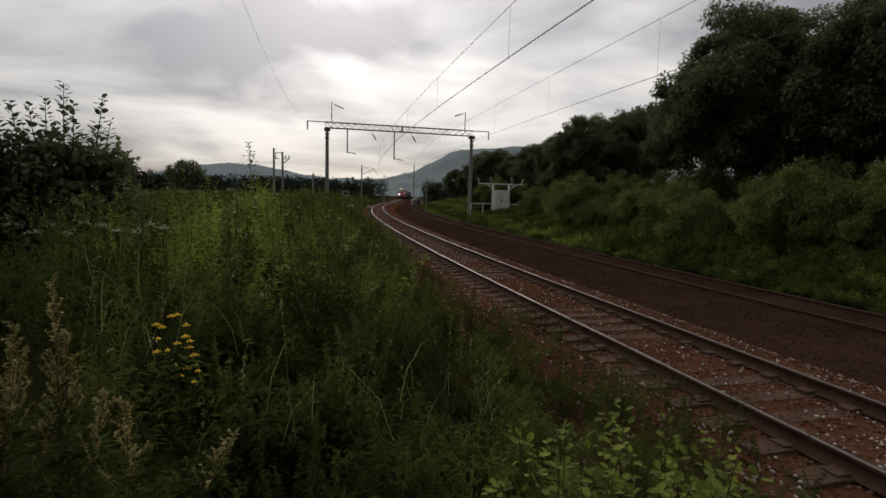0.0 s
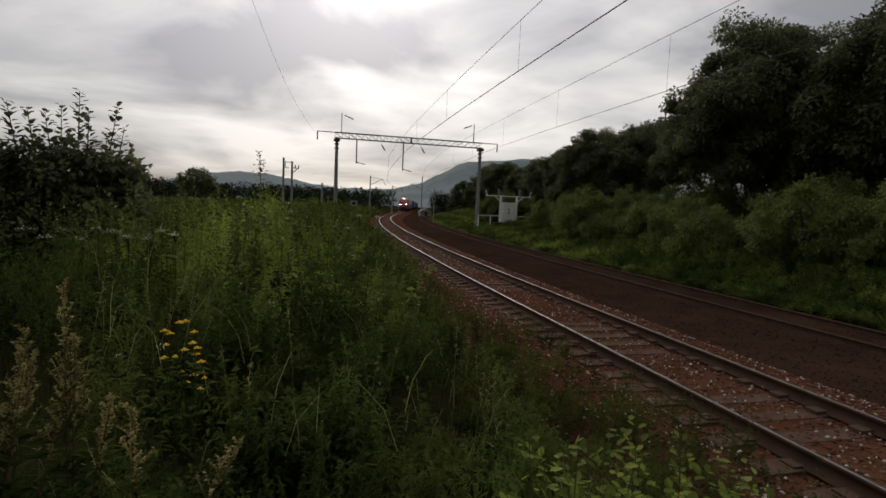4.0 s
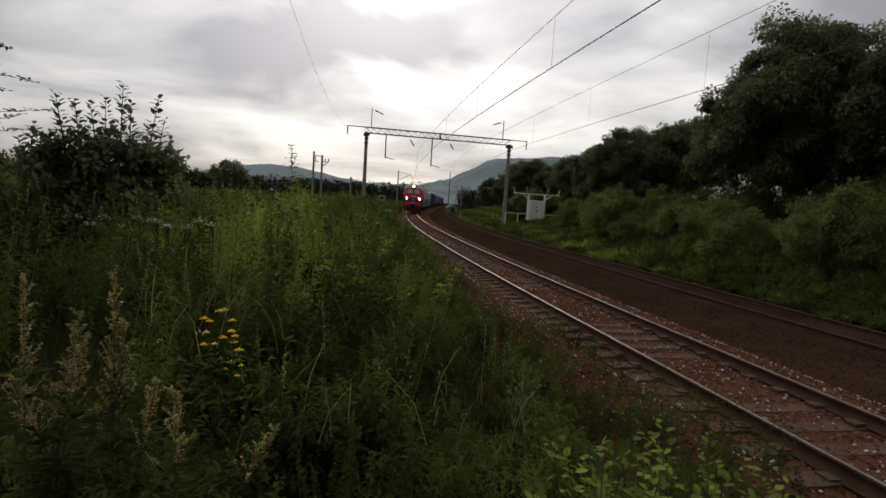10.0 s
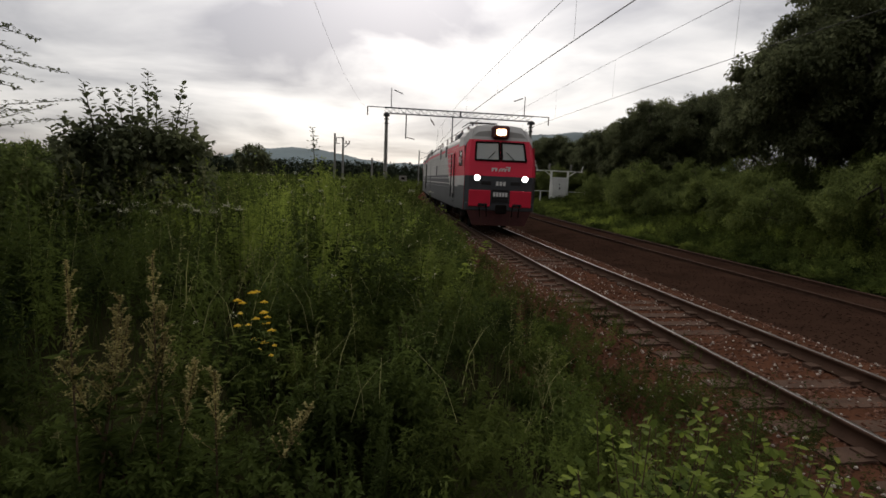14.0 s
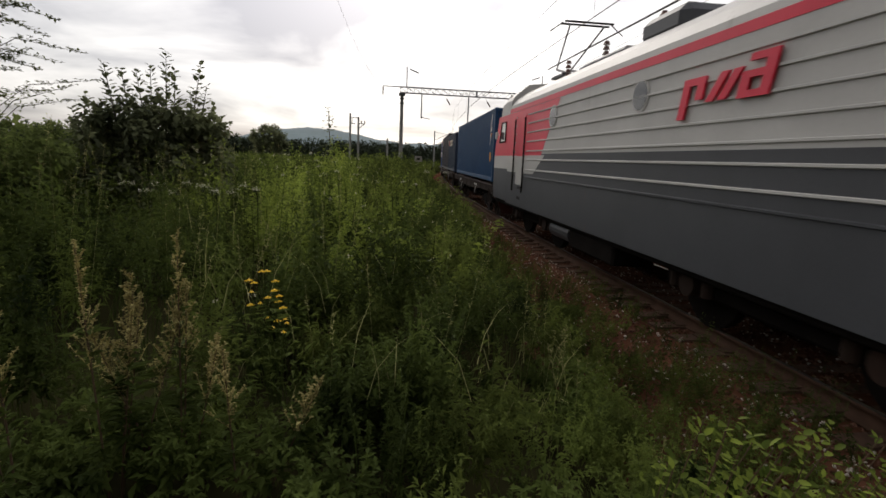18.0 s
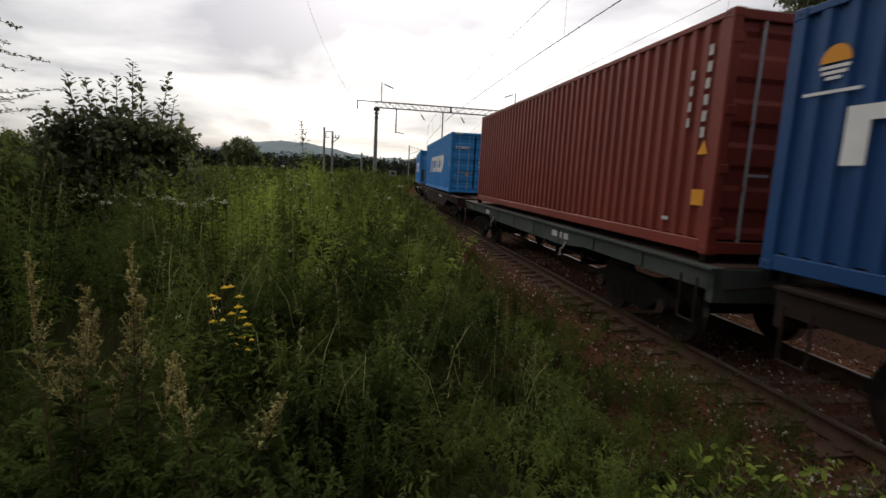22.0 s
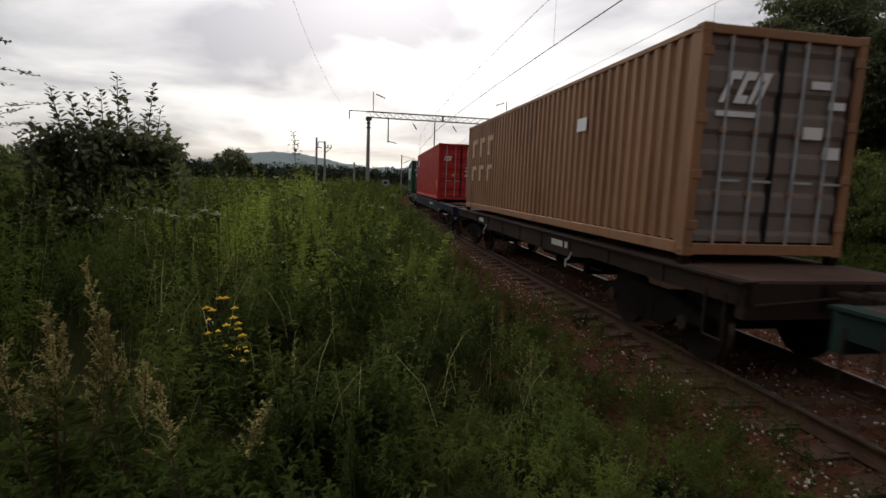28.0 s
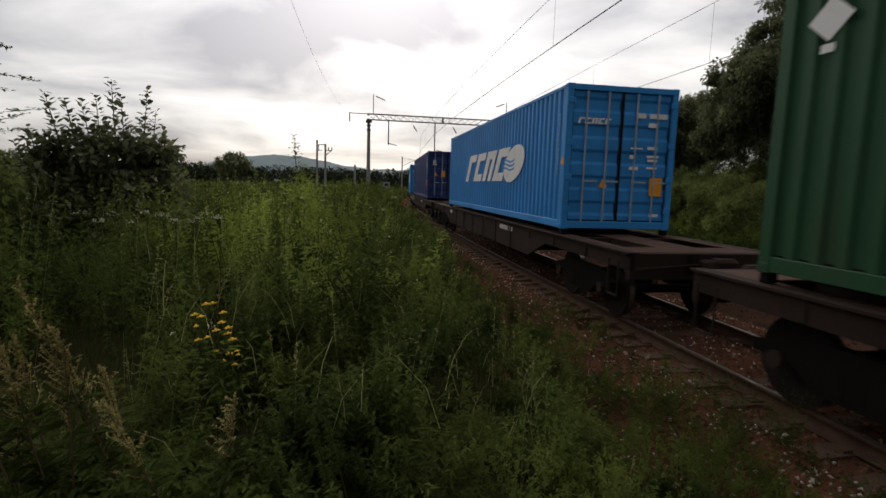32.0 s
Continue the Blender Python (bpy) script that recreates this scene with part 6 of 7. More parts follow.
def near_field():
    rng = np.random.default_rng(21)
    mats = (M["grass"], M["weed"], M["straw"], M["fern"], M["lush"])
    pile = Pile()
    x, y = scatter(rng, 8000, 0.95, 24, -62, 42, 1.25)
    ok = keep(x, y, -2.5)
    x, y = x[ok], y[ok]
    h = field_height(x, y) * rng.uniform(0.25, 0.8, len(x)) * np.interp(np.hypot(x, y), [2, 5], [0.5, 1])
    base = np.stack([x, y, ground_z(x, y) - 0.02], 1)
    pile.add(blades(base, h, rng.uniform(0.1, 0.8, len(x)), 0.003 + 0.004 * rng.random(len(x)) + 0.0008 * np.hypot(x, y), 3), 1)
    # the trodden grass round and behind the standpoint
    a, r = rng.uniform(0, 6.28, 5200), 0.4 + 7.5 * rng.random(5200) ** 0.7
    x, y = r * np.sin(a), r * np.cos(a)
    ok = (x - line_x(y) < -3.2) & ((y < 0.9) | (r < 1.1)) 
    x, y = x[ok], y[ok]
    base = np.stack([x, y, ground_z(x, y) - 0.02], 1)
    pile.add(blades(base, rng.uniform(0.08, 0.3, len(x)), rng.uniform(0.3, 0.9, len(x)), 0.008 + 0.01 * rng.random(len(x)), 4), 1)
    tagged(new("meadow_grass", pile.mesh("meadow_grass", mats)), "dense dark green meadow grass beside the line", "grass", kind="stuff")
    pile = Pile()
    # step, nearest, farthest, stems, leaves, leaf length
    for step, r0, r1, stems, leaves, size in ((0.44, 1.2, 4.8, 42, 26, 0.06), (0.66, 4.2, 9.5, 48, 24, 0.085), (0.95, 9.0, 17, 44, 19, 0.13), (1.3, 16, 27, 36, 16, 0.19)):
        x, y = patches(rng, step, r0, r1, -2.55)
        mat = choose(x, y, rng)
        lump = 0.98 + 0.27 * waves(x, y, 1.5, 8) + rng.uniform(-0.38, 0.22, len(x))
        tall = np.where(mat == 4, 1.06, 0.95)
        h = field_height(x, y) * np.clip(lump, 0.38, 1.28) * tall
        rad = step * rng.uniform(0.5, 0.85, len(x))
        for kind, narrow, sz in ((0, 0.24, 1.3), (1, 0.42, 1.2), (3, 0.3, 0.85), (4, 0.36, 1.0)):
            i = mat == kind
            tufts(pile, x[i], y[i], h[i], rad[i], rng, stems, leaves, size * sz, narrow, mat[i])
    tagged(new("meadow_weeds", pile.mesh("meadow_weeds", mats)), "tangle of leafy green weeds and mugwort", "weeds", kind="stuff")
    pile = Pile()
    x, y = scatter(rng, 420, 2.8, 18, -60, 42, 1.0)
    ok = keep(x, y, -2.6, 0.4)
    x, y = x[ok], y[ok]
    seed_heads(pile, x, y, field_height(x, y) * rng.uniform(0.85, 1.2, len(x)), rng, 2)
    tagged(new("grass_seed_heads", pile.mesh("grass_seed_heads", mats)), "pale dry seed heads over the meadow grass", "grass", kind="stuff")
    # pale arching blades that catch the light
    pile = Pile()
    x, y = scatter(rng, 110, 2.6, 6.5, -20, 22, 1.0)
    ok = keep(x, y, -2.7, 0.5)
    x, y = x[ok], y[ok]
    base = np.stack([x, y, ground_z(x, y) + 0.55 * field_height(x, y)], 1)
    pile.add(blades(base, field_height(x, y) * rng.uniform(0.3, 0.6, len(x)), rng.uniform(0.5, 1.1, len(x)), np.full(len(x), 0.005), 6), 2)
    tagged(new("arching_grass", pile.mesh("arching_grass", mats)), "pale arching grass blades among the dark weeds", "grass", kind="stuff")
    # small white blossoms over the growth
    pile = Pile()
    x, y = scatter(rng, 130, 3.2, 16, -24, 12, 0.8)
    ok = keep(x, y, -3.0, 0.4)
    x, y = x[ok], y[ok]
    z = ground_z(x, y) + field_height(x, y) * rng.uniform(0.9, 1.12, len(x))
    c = np.repeat(np.stack([x, y, z], 1), 7, 0) + rng.normal(0, 0.009, (len(x) * 7, 3))
    w = spread(rng, len(c), 0.5)
    pile.add(kites(c, w, np.full(len(c), 0.015), np.full(len(c), 0.012), 0.1, 0.1), 0)
    pile.add(stalks(np.stack([x, y, z - 0.5], 1), np.stack([x, y, z], 1), np.full(len(x), 0.002)), 1)
    tagged(new("white_blossom", pile.mesh("white_blossom", (M["blossom"], M["weed"]))), "small white blossoms scattered over the meadow", "flowers", kind="stuff")
    # sparse growth on the ballast edge
    pile = Pile()
    y = 2.2 + 30 * rng.random(330) ** 1.2
    x = line_x(y) + rng.normal(-2.35, 0.28, 330)
    tufts(pile, x, y, rng.uniform(0.2, 0.62, 330), rng.uniform(0.1, 0.28, 330), rng, 9, 22, 0.055, 0.2, np.full(330, 3))
    y = 2.3 + 7 * rng.random(130)
    x = line_x(y) + rng.uniform(-3.1, -1.5, 130)
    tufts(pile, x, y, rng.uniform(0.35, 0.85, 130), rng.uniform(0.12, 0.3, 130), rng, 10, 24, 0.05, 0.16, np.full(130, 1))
    tagged(new("ballast_weeds", pile.mesh("ballast_weeds", mats)), "thin weeds along the edge of the gravel", "weeds", kind="stuff")


M["blossom"] = material("white_blossom", (0.60, 0.57, 0.40), 0.7, scale=5, fine=30, vary=0.12, bump=0, trans=0.3)
M["straw"] = material("dry_seed_head", (0.22, 0.22, 0.09), 0.8, scale=2, fine=9, vary=0.3, bump=0, rand=0.6, tint=(0.48, 0.46, 0.2), trans=0.3, spec=0.1)
# feathery green kept darker too, for the weaker light on near growth
M["fern"] = material("feathery_weed", (0.057, 0.085, 0.021), 0.8, scale=1.1, fine=4, vary=0.6, bump=0, rand=0.2, contrast=2.8, tint=(0.168, 0.215, 0.048), trans=0.4, spec=0.08)
M["lush"] = material("lush_light_green", (0.125, 0.18, 0.032), 0.75, scale=1.1, fine=4, vary=0.5, bump=0, rand=0.2, contrast=2.4, tint=(0.37, 0.45, 0.09), trans=0.5, spec=0.1)
near_field()


def far_field():
    rng = np.random.default_rng(22)
    mats = (M["grass"], M["weed"], M["straw"], M["fern"], M["lush"])
    pile = Pile()
    x, y = scatter(rng, 3600, 24, 130, -62, 14, 1.25)
    ok = (x - line_x(y) < -2.4)
    x, y = x[ok], y[ok]
    h = field_height(x, y) * rng.uniform(0.7, 1.15, len(x))
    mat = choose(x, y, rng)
    for i in (np.hypot(x, y) < 55, np.hypot(x, y) >= 55):
        tufts(pile, x[i], y[i], h[i], rng.uniform(0.5, 1.1, i.sum()), rng, 12, 13, 0.3, 0.3, mat[i])
    tagged(new("distant_meadow", pile.mesh("distant_meadow", mats)), "distant green meadow running back beside the line", "meadow", kind="stuff")
    # the verge across the tracks, thick by the bed and running up the bank
    pile = Pile()
    s = 5 + 125 * rng.random(6800) ** 1.4
    q = 8.25 + 10.5 * rng.random(len(s)) ** 1.25
    x = line_x(s) + q
    h = rng.uniform(0.55, 1.0, len(s)) * np.interp(q, [8.2, 9.2, 11, 16, 19], [0.45, 0.8, 1.25, 1.7, 2.0]) * np.interp(s, [28, 44, 64, 75], [1, 0.5, 0.5, 0.8])
    tone = waves(x, s, 3.0, 15) + rng.normal(0, 0.3, len(s))
    mat = np.where(tone > 0.75, 4, np.where(tone > -0.1, 0, 1))
    tufts(pile, x, s, h, rng.uniform(0.25, 0.6, len(s)), rng, 9, 15, 0.17, 0.24, mat)
    tagged(new("verge_grass", pile.mesh("verge_grass", mats)), "tall green grass and weeds on the verge across the tracks", "grass", kind="stuff")


far_field()


def leaf_cloud(rng, centres, radii, per, size, narrow=0.55):
    """Leaves in uneven clumps round the given centres."""
    n = len(centres)
    d = unit(rng.normal(size=(n, per, 3)))
    r = radii[:, None, None] * (0.45 + 0.6 * rng.random((n, per, 1)))
    p = centres[:, None] + d * r * np.array([1, 1, 0.8])
    w = unit(d + 0.8 * rng.normal(size=(n, per, 3)) + np.array([0, 0, -0.15]))
    ln = (size * (0.6 + 0.8 * rng.random((n, per)))).ravel()
    return kites(p.reshape(-1, 3), w.reshape(-1, 3), ln, ln * narrow, 0.12, 0.15)


def crown_lobes(rng, n, rx, rz, zc):
    """Centres and sizes of leaf clumps that gather into rounded lobes over a crown."""
    cs, rs = [], []
    for i in range(n):
        up = 1 - 1.75 * (i + 0.5) / n
        a = i * 2.4 + rng.uniform(-0.3, 0.3)
        w = math.sqrt(max(0.0, 1 - up * up))
        out = rng.uniform(0.52, 0.78)
        c = np.array([w * math.cos(a) * rx * out, w * math.sin(a) * rx * out, zc + up * rz * out])
        r = rx * rng.uniform(0.27, 0.43)
        d = unit(rng.normal(size=(13, 3)) + 0.5 * unit(c - np.array([0, 0, zc])))
        cs.append(c + d * r * rng.uniform(0.45, 1.0, (13, 1)) * np.array([1, 1, 0.8]))
        rs.append(np.full(13, r * 0.42) * rng.uniform(0.7, 1.3, 13))
    return np.concatenate(cs), np.concatenate(rs)


def tree_model(name, label, category, h, rx, clumps, per, size, seed, leaf, low=0.25, group=""):
    """A tapered trunk with limbs and an uneven crown."""
    rng = np.random.default_rng(seed)
    t = thing(name, label, category, group)
    bm = bmesh.new()
    r0 = 0.028 * h
    pts = [Vector((0, 0, -0.4))]
    for k in range(1, 6):
        pts.append(Vector((rng.normal(0, 0.02) * h, rng.normal(0, 0.02) * h, h * 0.17 * k)))
    for k, (p, q) in enumerate(zip(pts, pts[1:])):
        rod(bm, p, q, r0 * (1 - 0.16 * k), 8, r0 * (1 - 0.16 * (k + 1)))
    part("trunk", bm, M["bark"], t, smooth=True)
    zc, rz = h * (0.5 + low / 2), h * (0.5 - low / 2)
    cs, rs = crown_lobes(rng, clumps, rx, rz, zc)
    for i in range(9):
        e = cs[rng.integers(len(cs))] * 0.85
        b = pts[2 + i % 4]
        bm = bmesh.new()
        m = b.lerp(Vector(e), 0.5) + Vector((0, 0, 0.05 * h))
        rod(bm, b, m, r0 * 0.38, 6, r0 * 0.25)
        rod(bm, m, e, r0 * 0.25, 6, r0 * 0.08)
        part("limb", bm, M["bark"], t)
    pile = Pile().add(leaf_cloud(rng, cs, rs, per, size))
    shared("crown", pile.mesh("crown", (leaf,)), None, t, "crown of many dark leaves")
    return t


def place(t, x, y, scale=1.0, turn=0.0, sink=0.0):
    t.matrix_basis = Matrix.Translation((x, y, float(ground_z(x, y)) - sink)) @ Matrix.Rotation(turn, 4, "Z") @ Matrix.Scale(scale, 4)
    return t


def copies(models, spots, sink=0.1):
    used = set()
    rng = random.Random(9)
    for i, (x, y, s) in enumerate(spots):
        k = i % len(models)
        m = Matrix.Translation((x, y, float(ground_z(x, y)) - sink)) @ Matrix.Rotation(rng.uniform(0, 6.28), 4, "Z")
        ob = models[k] if k not in used else copy_thing(models[k], m)
        used.add(k)
        ob.matrix_basis = m @ Matrix.Scale(s, 4)


def polar(az, dist):
    return dist * math.sin(radians(az)), dist * math.cos(radians(az))


def build_trees():
    big = [tree_model("tree", "large dark broadleaf tree behind the verge", "tree", 12, 4.1, 30, 190, 0.19, 31, M["tree"], 0.12, "trees behind the line"),
           tree_model("tree", "dense dark green tree in a row behind the verge", "tree", 11, 3.9, 28, 190, 0.19, 32, M["tree"], 0.1, "trees behind the line"),
           tree_model("tree", "broad dark tree with gaps in its crown", "tree", 10, 4.0, 24, 190, 0.19, 33, M["tree"], 0.2, "trees behind the line")]
    spots = []
    # bearing, height angle of the top, distance
    for i, (az, el, d) in enumerate(((44.6, 18.9, 36), (55.5, 19.8, 34), (42.4, 14.6, 38), (47.2, 17.2, 40), (62, 20, 34), (51.5, 14.5, 46), (29.4, 9.1, 50), (33.4, 10.0, 50), (36.2, 10.2, 54),
                                      (31.6, 9.0, 58), (27.9, 8.3, 56), (25.6, 6.4, 66), (23.9, 5.2, 78), (22.3, 5.0, 86), (20.3, 5.6, 92), (18.9, 5.2, 100), (34.9, 9.3, 62), (26.8, 6.6, 74), (17.4, 3.6, 140), (15.9, 3.2, 150), (45.6, 12.0, 52), (59, 15, 48), (51.8, 8.5, 50), (56.5, 10, 46), (48.5, 8.0, 56))):
        x, y = polar(az, d)
        spots.append((x, y, (EYE_Z + d * math.tan(radians(el)) - float(ground_z(x, y))) / (12, 11, 10)[i % 3]))
    copies(big, spots, 0.2)
    shrubs = [tree_model("shrub", "dark green shrub on the bank across the tracks", "shrub", 3.2, 1.8, 12, 95, 0.10, 41, M["shrub"], 0.0, "shrubs on the bank"),
              tree_model("shrub", "broad leafy shrub on the bank across the tracks", "shrub", 2.6, 2.0, 12, 95, 0.10, 42, M["shrub"], 0.0, "shrubs on the bank"),
              tree_model("shrub", "rounded green bush in the verge", "shrub", 2.0, 1.5, 10, 95, 0.09, 43, M["shrub"], 0.0, "shrubs on the bank")]
    rng = random.Random(12)
    spots = []
    for i in range(84):
        az = rng.uniform(19, 62)
        q = rng.uniform(14.5, 24)
        d = min(70, q / max(0.32, math.sin(radians(az))) + 4 + rng.uniform(0, 6))
        if az < 25.5 and d < 66:
            d = 68
        spots.append((*polar(az, d), rng.uniform(0.75, 1.35)))
    copies(shrubs, spots, 0.15)


M["shrub"] = material("shrub_leaf", (0.10, 0.135, 0.042), 0.8, scale=0.6, fine=3, vary=0.45, bump=0, rand=0.4, tint=(0.28, 0.33, 0.10), trans=0.45, spec=0.08)
build_trees()


def far_woods():
    rng = np.random.default_rng(51)
    pile = Pile()
    n = 620
    az = rng.uniform(-40, 24, n)
    d = rng.uniform(170, 330, n)
    x, y = d * np.sin(np.radians(az)), d * np.cos(np.radians(az))
    keepq = np.abs(x - line_x(y)) > 12
    x, y, d = x[keepq], y[keepq], d[keepq]
    h = rng.uniform(7.0, 10.2, len(x)) * d / 260
    for f in (0.25, 0.5, 0.78):
        c = np.stack([x + rng.normal(0, 1, len(x)), y, h * f], 1)
        pile.add(leaf_cloud(rng, c, h * (0.42 - 0.22 * f), 50, 1.1))
    tagged(new("distant_woods", pile.mesh("distant_woods", (M["far_leaf"],))), "dark line of distant woods under the hills", "woods", kind="stuff")
    # a round tree that stands over the wood
    t = tree_model("tree", "round dark tree above the distant wood edge", "tree", 8.5, 4.4, 14, 24, 0.6, 52, M["tree"], 0.0)
    place(t, *polar(-11.8, 120), 0.95)


M["far_leaf"] = material("distant_leaf", (0.045, 0.058, 0.034), 0.9, scale=0.05, fine=0.4, vary=0.35, bump=0, rand=0.5, spec=0.05)
far_woods()


def hills():
    """Wooded hills at the horizon, with the haze put into their colour."""
    def hill(name, label, dist, prof, mat, seed):
        rng = np.random.default_rng(seed)
        az = np.linspace(prof[0][0], prof[-1][0], 160)
        el = np.interp(az, [p[0] for p in prof], [p[1] for p in prof]) + 0.05 * np.sin(az * 2.1) + rng.normal(0, 0.008, 160)
        v, f = [], []
        K = 14
        for a, e in zip(az, el):
            for k in range(K + 1):
                u = k / K
                dd = dist * (0.62 + 0.38 * u)
                z = max(-2, (EYE_Z + dist * math.tan(radians(max(e, 0)))) * math.sin(u * math.pi / 2) ** 1.5) + rng.normal(0, 0.0012) * dist * 0.4 * u
                v.append((dd * math.sin(radians(a)), dd * math.cos(radians(a)), z))
        for i in range(159):
            for k in range(K):
                j = i * (K + 1) + k
                f.append((j, j + K + 1, j + K + 2, j + 1))
        me = mesh_arrays(name, np.array(v), np.array(f), (mat,))
        tagged(new(name, me), label, "hill", kind="structure")
    hill("backdrop_hill", "distant wooded hill with blue-green haze in its colour", 1500, [(-24, -0.5), (-17, 0.8), (-13.6, 1.7), (-10, 2.5), (-7, 2.7), (-4, 2.45), (-1.8, 2.0), (2, 1.5), (7, 1.6), (10, 1.3), (14, 0.5)], M["hill"], 61)
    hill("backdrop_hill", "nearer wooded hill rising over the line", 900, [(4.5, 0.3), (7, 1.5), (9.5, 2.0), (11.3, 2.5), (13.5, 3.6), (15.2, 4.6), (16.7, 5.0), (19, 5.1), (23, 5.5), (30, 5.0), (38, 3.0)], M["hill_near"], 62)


# paled towards grey in the colour itself, for the air in between
M["hill_near"] = material("hazed_near_hill", (0.17, 0.21, 0.215), 0.95, scale=0.02, fine=0.12, vary=0.3, bump=0, spec=0.05)
hills()

# ---- plants that can be told apart ----
def part_pile(name, pile, mat, parent, label=""):
    return tagged(shared(name, pile.mesh(name, (mat,)), None, parent, label), kind="stuff")


def big_leaf_sapling():
    """A clump of young aspen shoots, each with alternate round leaves, over a dense dark base."""
    rng = np.random.default_rng(71)
    D, AZ = 11.0, -21.6
    t = thing("sapling_clump", "tall clump of aspen shoots with large dark leaves", "bush")
    cx, cy = polar(AZ - 0.9, D)
    g = float(ground_z(cx, cy))
    t.matrix_basis = Matrix.Translation((cx, cy, g))
    ax, ay = math.cos(radians(AZ)), -math.sin(radians(AZ))       # across the view
    # bearing and height angle of each shoot's tip
    shoots = [(-27.9, 3.2), (-27.0, 4.7), (-26.3, 3.9), (-25.3, 7.6), (-24.1, 7.4), (-23.4, 5.4), (-22.9, 7.2), (-21.8, 8.3), (-21.2, 5.8), (-20.4, 10.0), (-19.8, 7.6), (-19.3, 5.0),
              (-18.4, 6.0), (-17.6, 8.5), (-17.0, 6.6), (-16.5, 4.8), (-16.0, 3.2), (-24.7, 4.4), (-22.3, 4.4)]
    for az, el in shoots:
        u = D * math.tan(radians(az - AZ))
        h = EYE_Z + D * math.tan(radians(el - 0.08 * el)) - g
        dep = rng.uniform(-0.45, 0.45)
        b = np.array([u * 0.5 * ax - dep * 0.5 * ay, u * 0.5 * ay + dep * 0.5 * ax, 0.0])
        top = np.array([u * ax - dep * ay, u * ay + dep * ax, h])
        mid = b * 0.3 + top * 0.7 + np.array([0, 0, 0.1]) + rng.normal(0, 0.03, 3)
        bm = bmesh.new()
        rod(bm, b, mid, 0.022, 6, 0.012)
        rod(bm, mid, top, 0.012, 6, 0.004)
        st = part("shoot", bm, M["bark"], t)
        n = int((h - 0.9) / 0.034)
        k = np.linspace(0.28, 1.0, n)
        p = np.where(k[:, None] < 0.7, b + (mid - b) * (k / 0.7)[:, None], mid + (top - mid) * ((k - 0.7) / 0.3)[:, None])
        turn = np.arange(n) * 2.6 + rng.uniform(0, 6.28) + rng.normal(0, 0.4, n)
        w = unit(np.stack([np.cos(turn), np.sin(turn), rng.uniform(0.25, 0.9, n)], 1))
        sz = 0.145 * rng.uniform(0.75, 1.15, n) * (1.12 - 0.45 * k ** 3)
        tw = p + w * (0.03 + 0.42 * (1 - k) ** 1.3 * rng.random(n))[:, None]
        pile = Pile().add(stalks(p, tw, np.full(n, 0.003)))
        d = unit(w + rng.normal(0, 0.3, (n, 3)))
        side = unit(np.cross(d, np.array([0, 0, 1.0])) + 1e-6)
        up = np.cross(side, d)
        ring = [(0, 0), (0.18, 0.30), (0.5, 0.42), (0.8, 0.26), (1.0, 0.0), (0.8, -0.26), (0.5, -0.42), (0.18, -0.30)]
        v = np.stack([tw + d * (a * sz)[:, None] + side * (c * sz)[:, None] + up * (abs(c) * 0.25 * sz)[:, None] for a, c in ring], 1)
        j = np.arange(n)[:, None] * 8
        f = np.concatenate([j + [0, q, q + 1] for q in range(1, 7)], 0)
        pile.add((v.reshape(-1, 3), f))
        part_pile("leaves", pile, M["tree"], st, "large rounded leaves")
    # the dense lower growth, domed over the stems
    n = 420
    u, dep = rng.uniform(-1.15, 1.15, n), rng.normal(0, 0.4, n)
    z = (0.15 + 2.4 * rng.random(n)) * (1 - 0.15 * (u / 1.15) ** 2)
    c = np.stack([u * ax - dep * ay, u * ay + dep * ax, z], 1)
    pile = Pile().add(leaf_cloud(rng, c, np.full(n, 0.24), 26, 0.13, 0.75))
    part_pile("undergrowth_leaves", pile, M["tree"], t, "dense dark lower leaves")
    return t


BUSH = big_leaf_sapling()


def mugwort(x, y, h, seed, side=4):
    rng = np.random.default_rng(seed)
    t = thing("mugwort_plant", "tall mugwort with pale reddish flower spikes", "plant", "mugwort plants")
    t.matrix_basis = Matrix.Translation((x, y, float(ground_z(x, y))))
    stems = [(0, 0, h)] + [(rng.normal(0, 0.10), rng.normal(0, 0.10), h * rng.uniform(0.6, 0.88)) for _ in range(side)]
    for sx, sy, sh in stems:
        top = np.array([sx * 2.2, sy * 2.2, sh])
        b = np.array([sx * 0.5, sy * 0.5, 0])
        st = part("stem", rod(bmesh.new(), b, top, 0.006, 5, 0.002), M["red_stem"], t)
        n = 36
        k = 0.25 + 0.45 * rng.random(n)
        p = b + (top - b) * k[:, None]
        w = spread(rng, n, 0.5)
        ln = 0.10 * (0.6 + 0.7 * rng.random(n))
        pile = Pile().add(kites(p, w, ln, ln * 0.28, 0.15, 0.25))
        part_pile("leaves", pile, M["weed"], st)
        pile = Pile()
        br = 20
        k = 0.54 + 0.46 * np.arange(br) / br
        p = b + (top - b) * k[:, None]
        w = unit(spread(rng, br, 0.9) + np.array([0, 0, 0.6]))
        bl = 0.24 * (1.05 - k) + 0.03
        e = p + w * bl[:, None]
        pile.add(stalks(p, e, np.full(br, 0.002)))
        m = 22
        tt = rng.random((br, m))
        q = (p[:, None] + (e - p)[:, None] * tt[..., None]).reshape(-1, 3)
        q = np.concatenate([q, b + (top - b) * (0.72 + 0.28 * rng.random(80))[:, None]])
        w2 = spread(rng, len(q), 0.4)
        l2 = 0.010 + 0.010 * rng.random(len(q))
        pile.add(kites(q, w2, l2, l2 * 0.7, 0.2, 0.1))
        part_pile("flower_spike", pile, M["mugwort"], st, "pale flower spike")
    return t


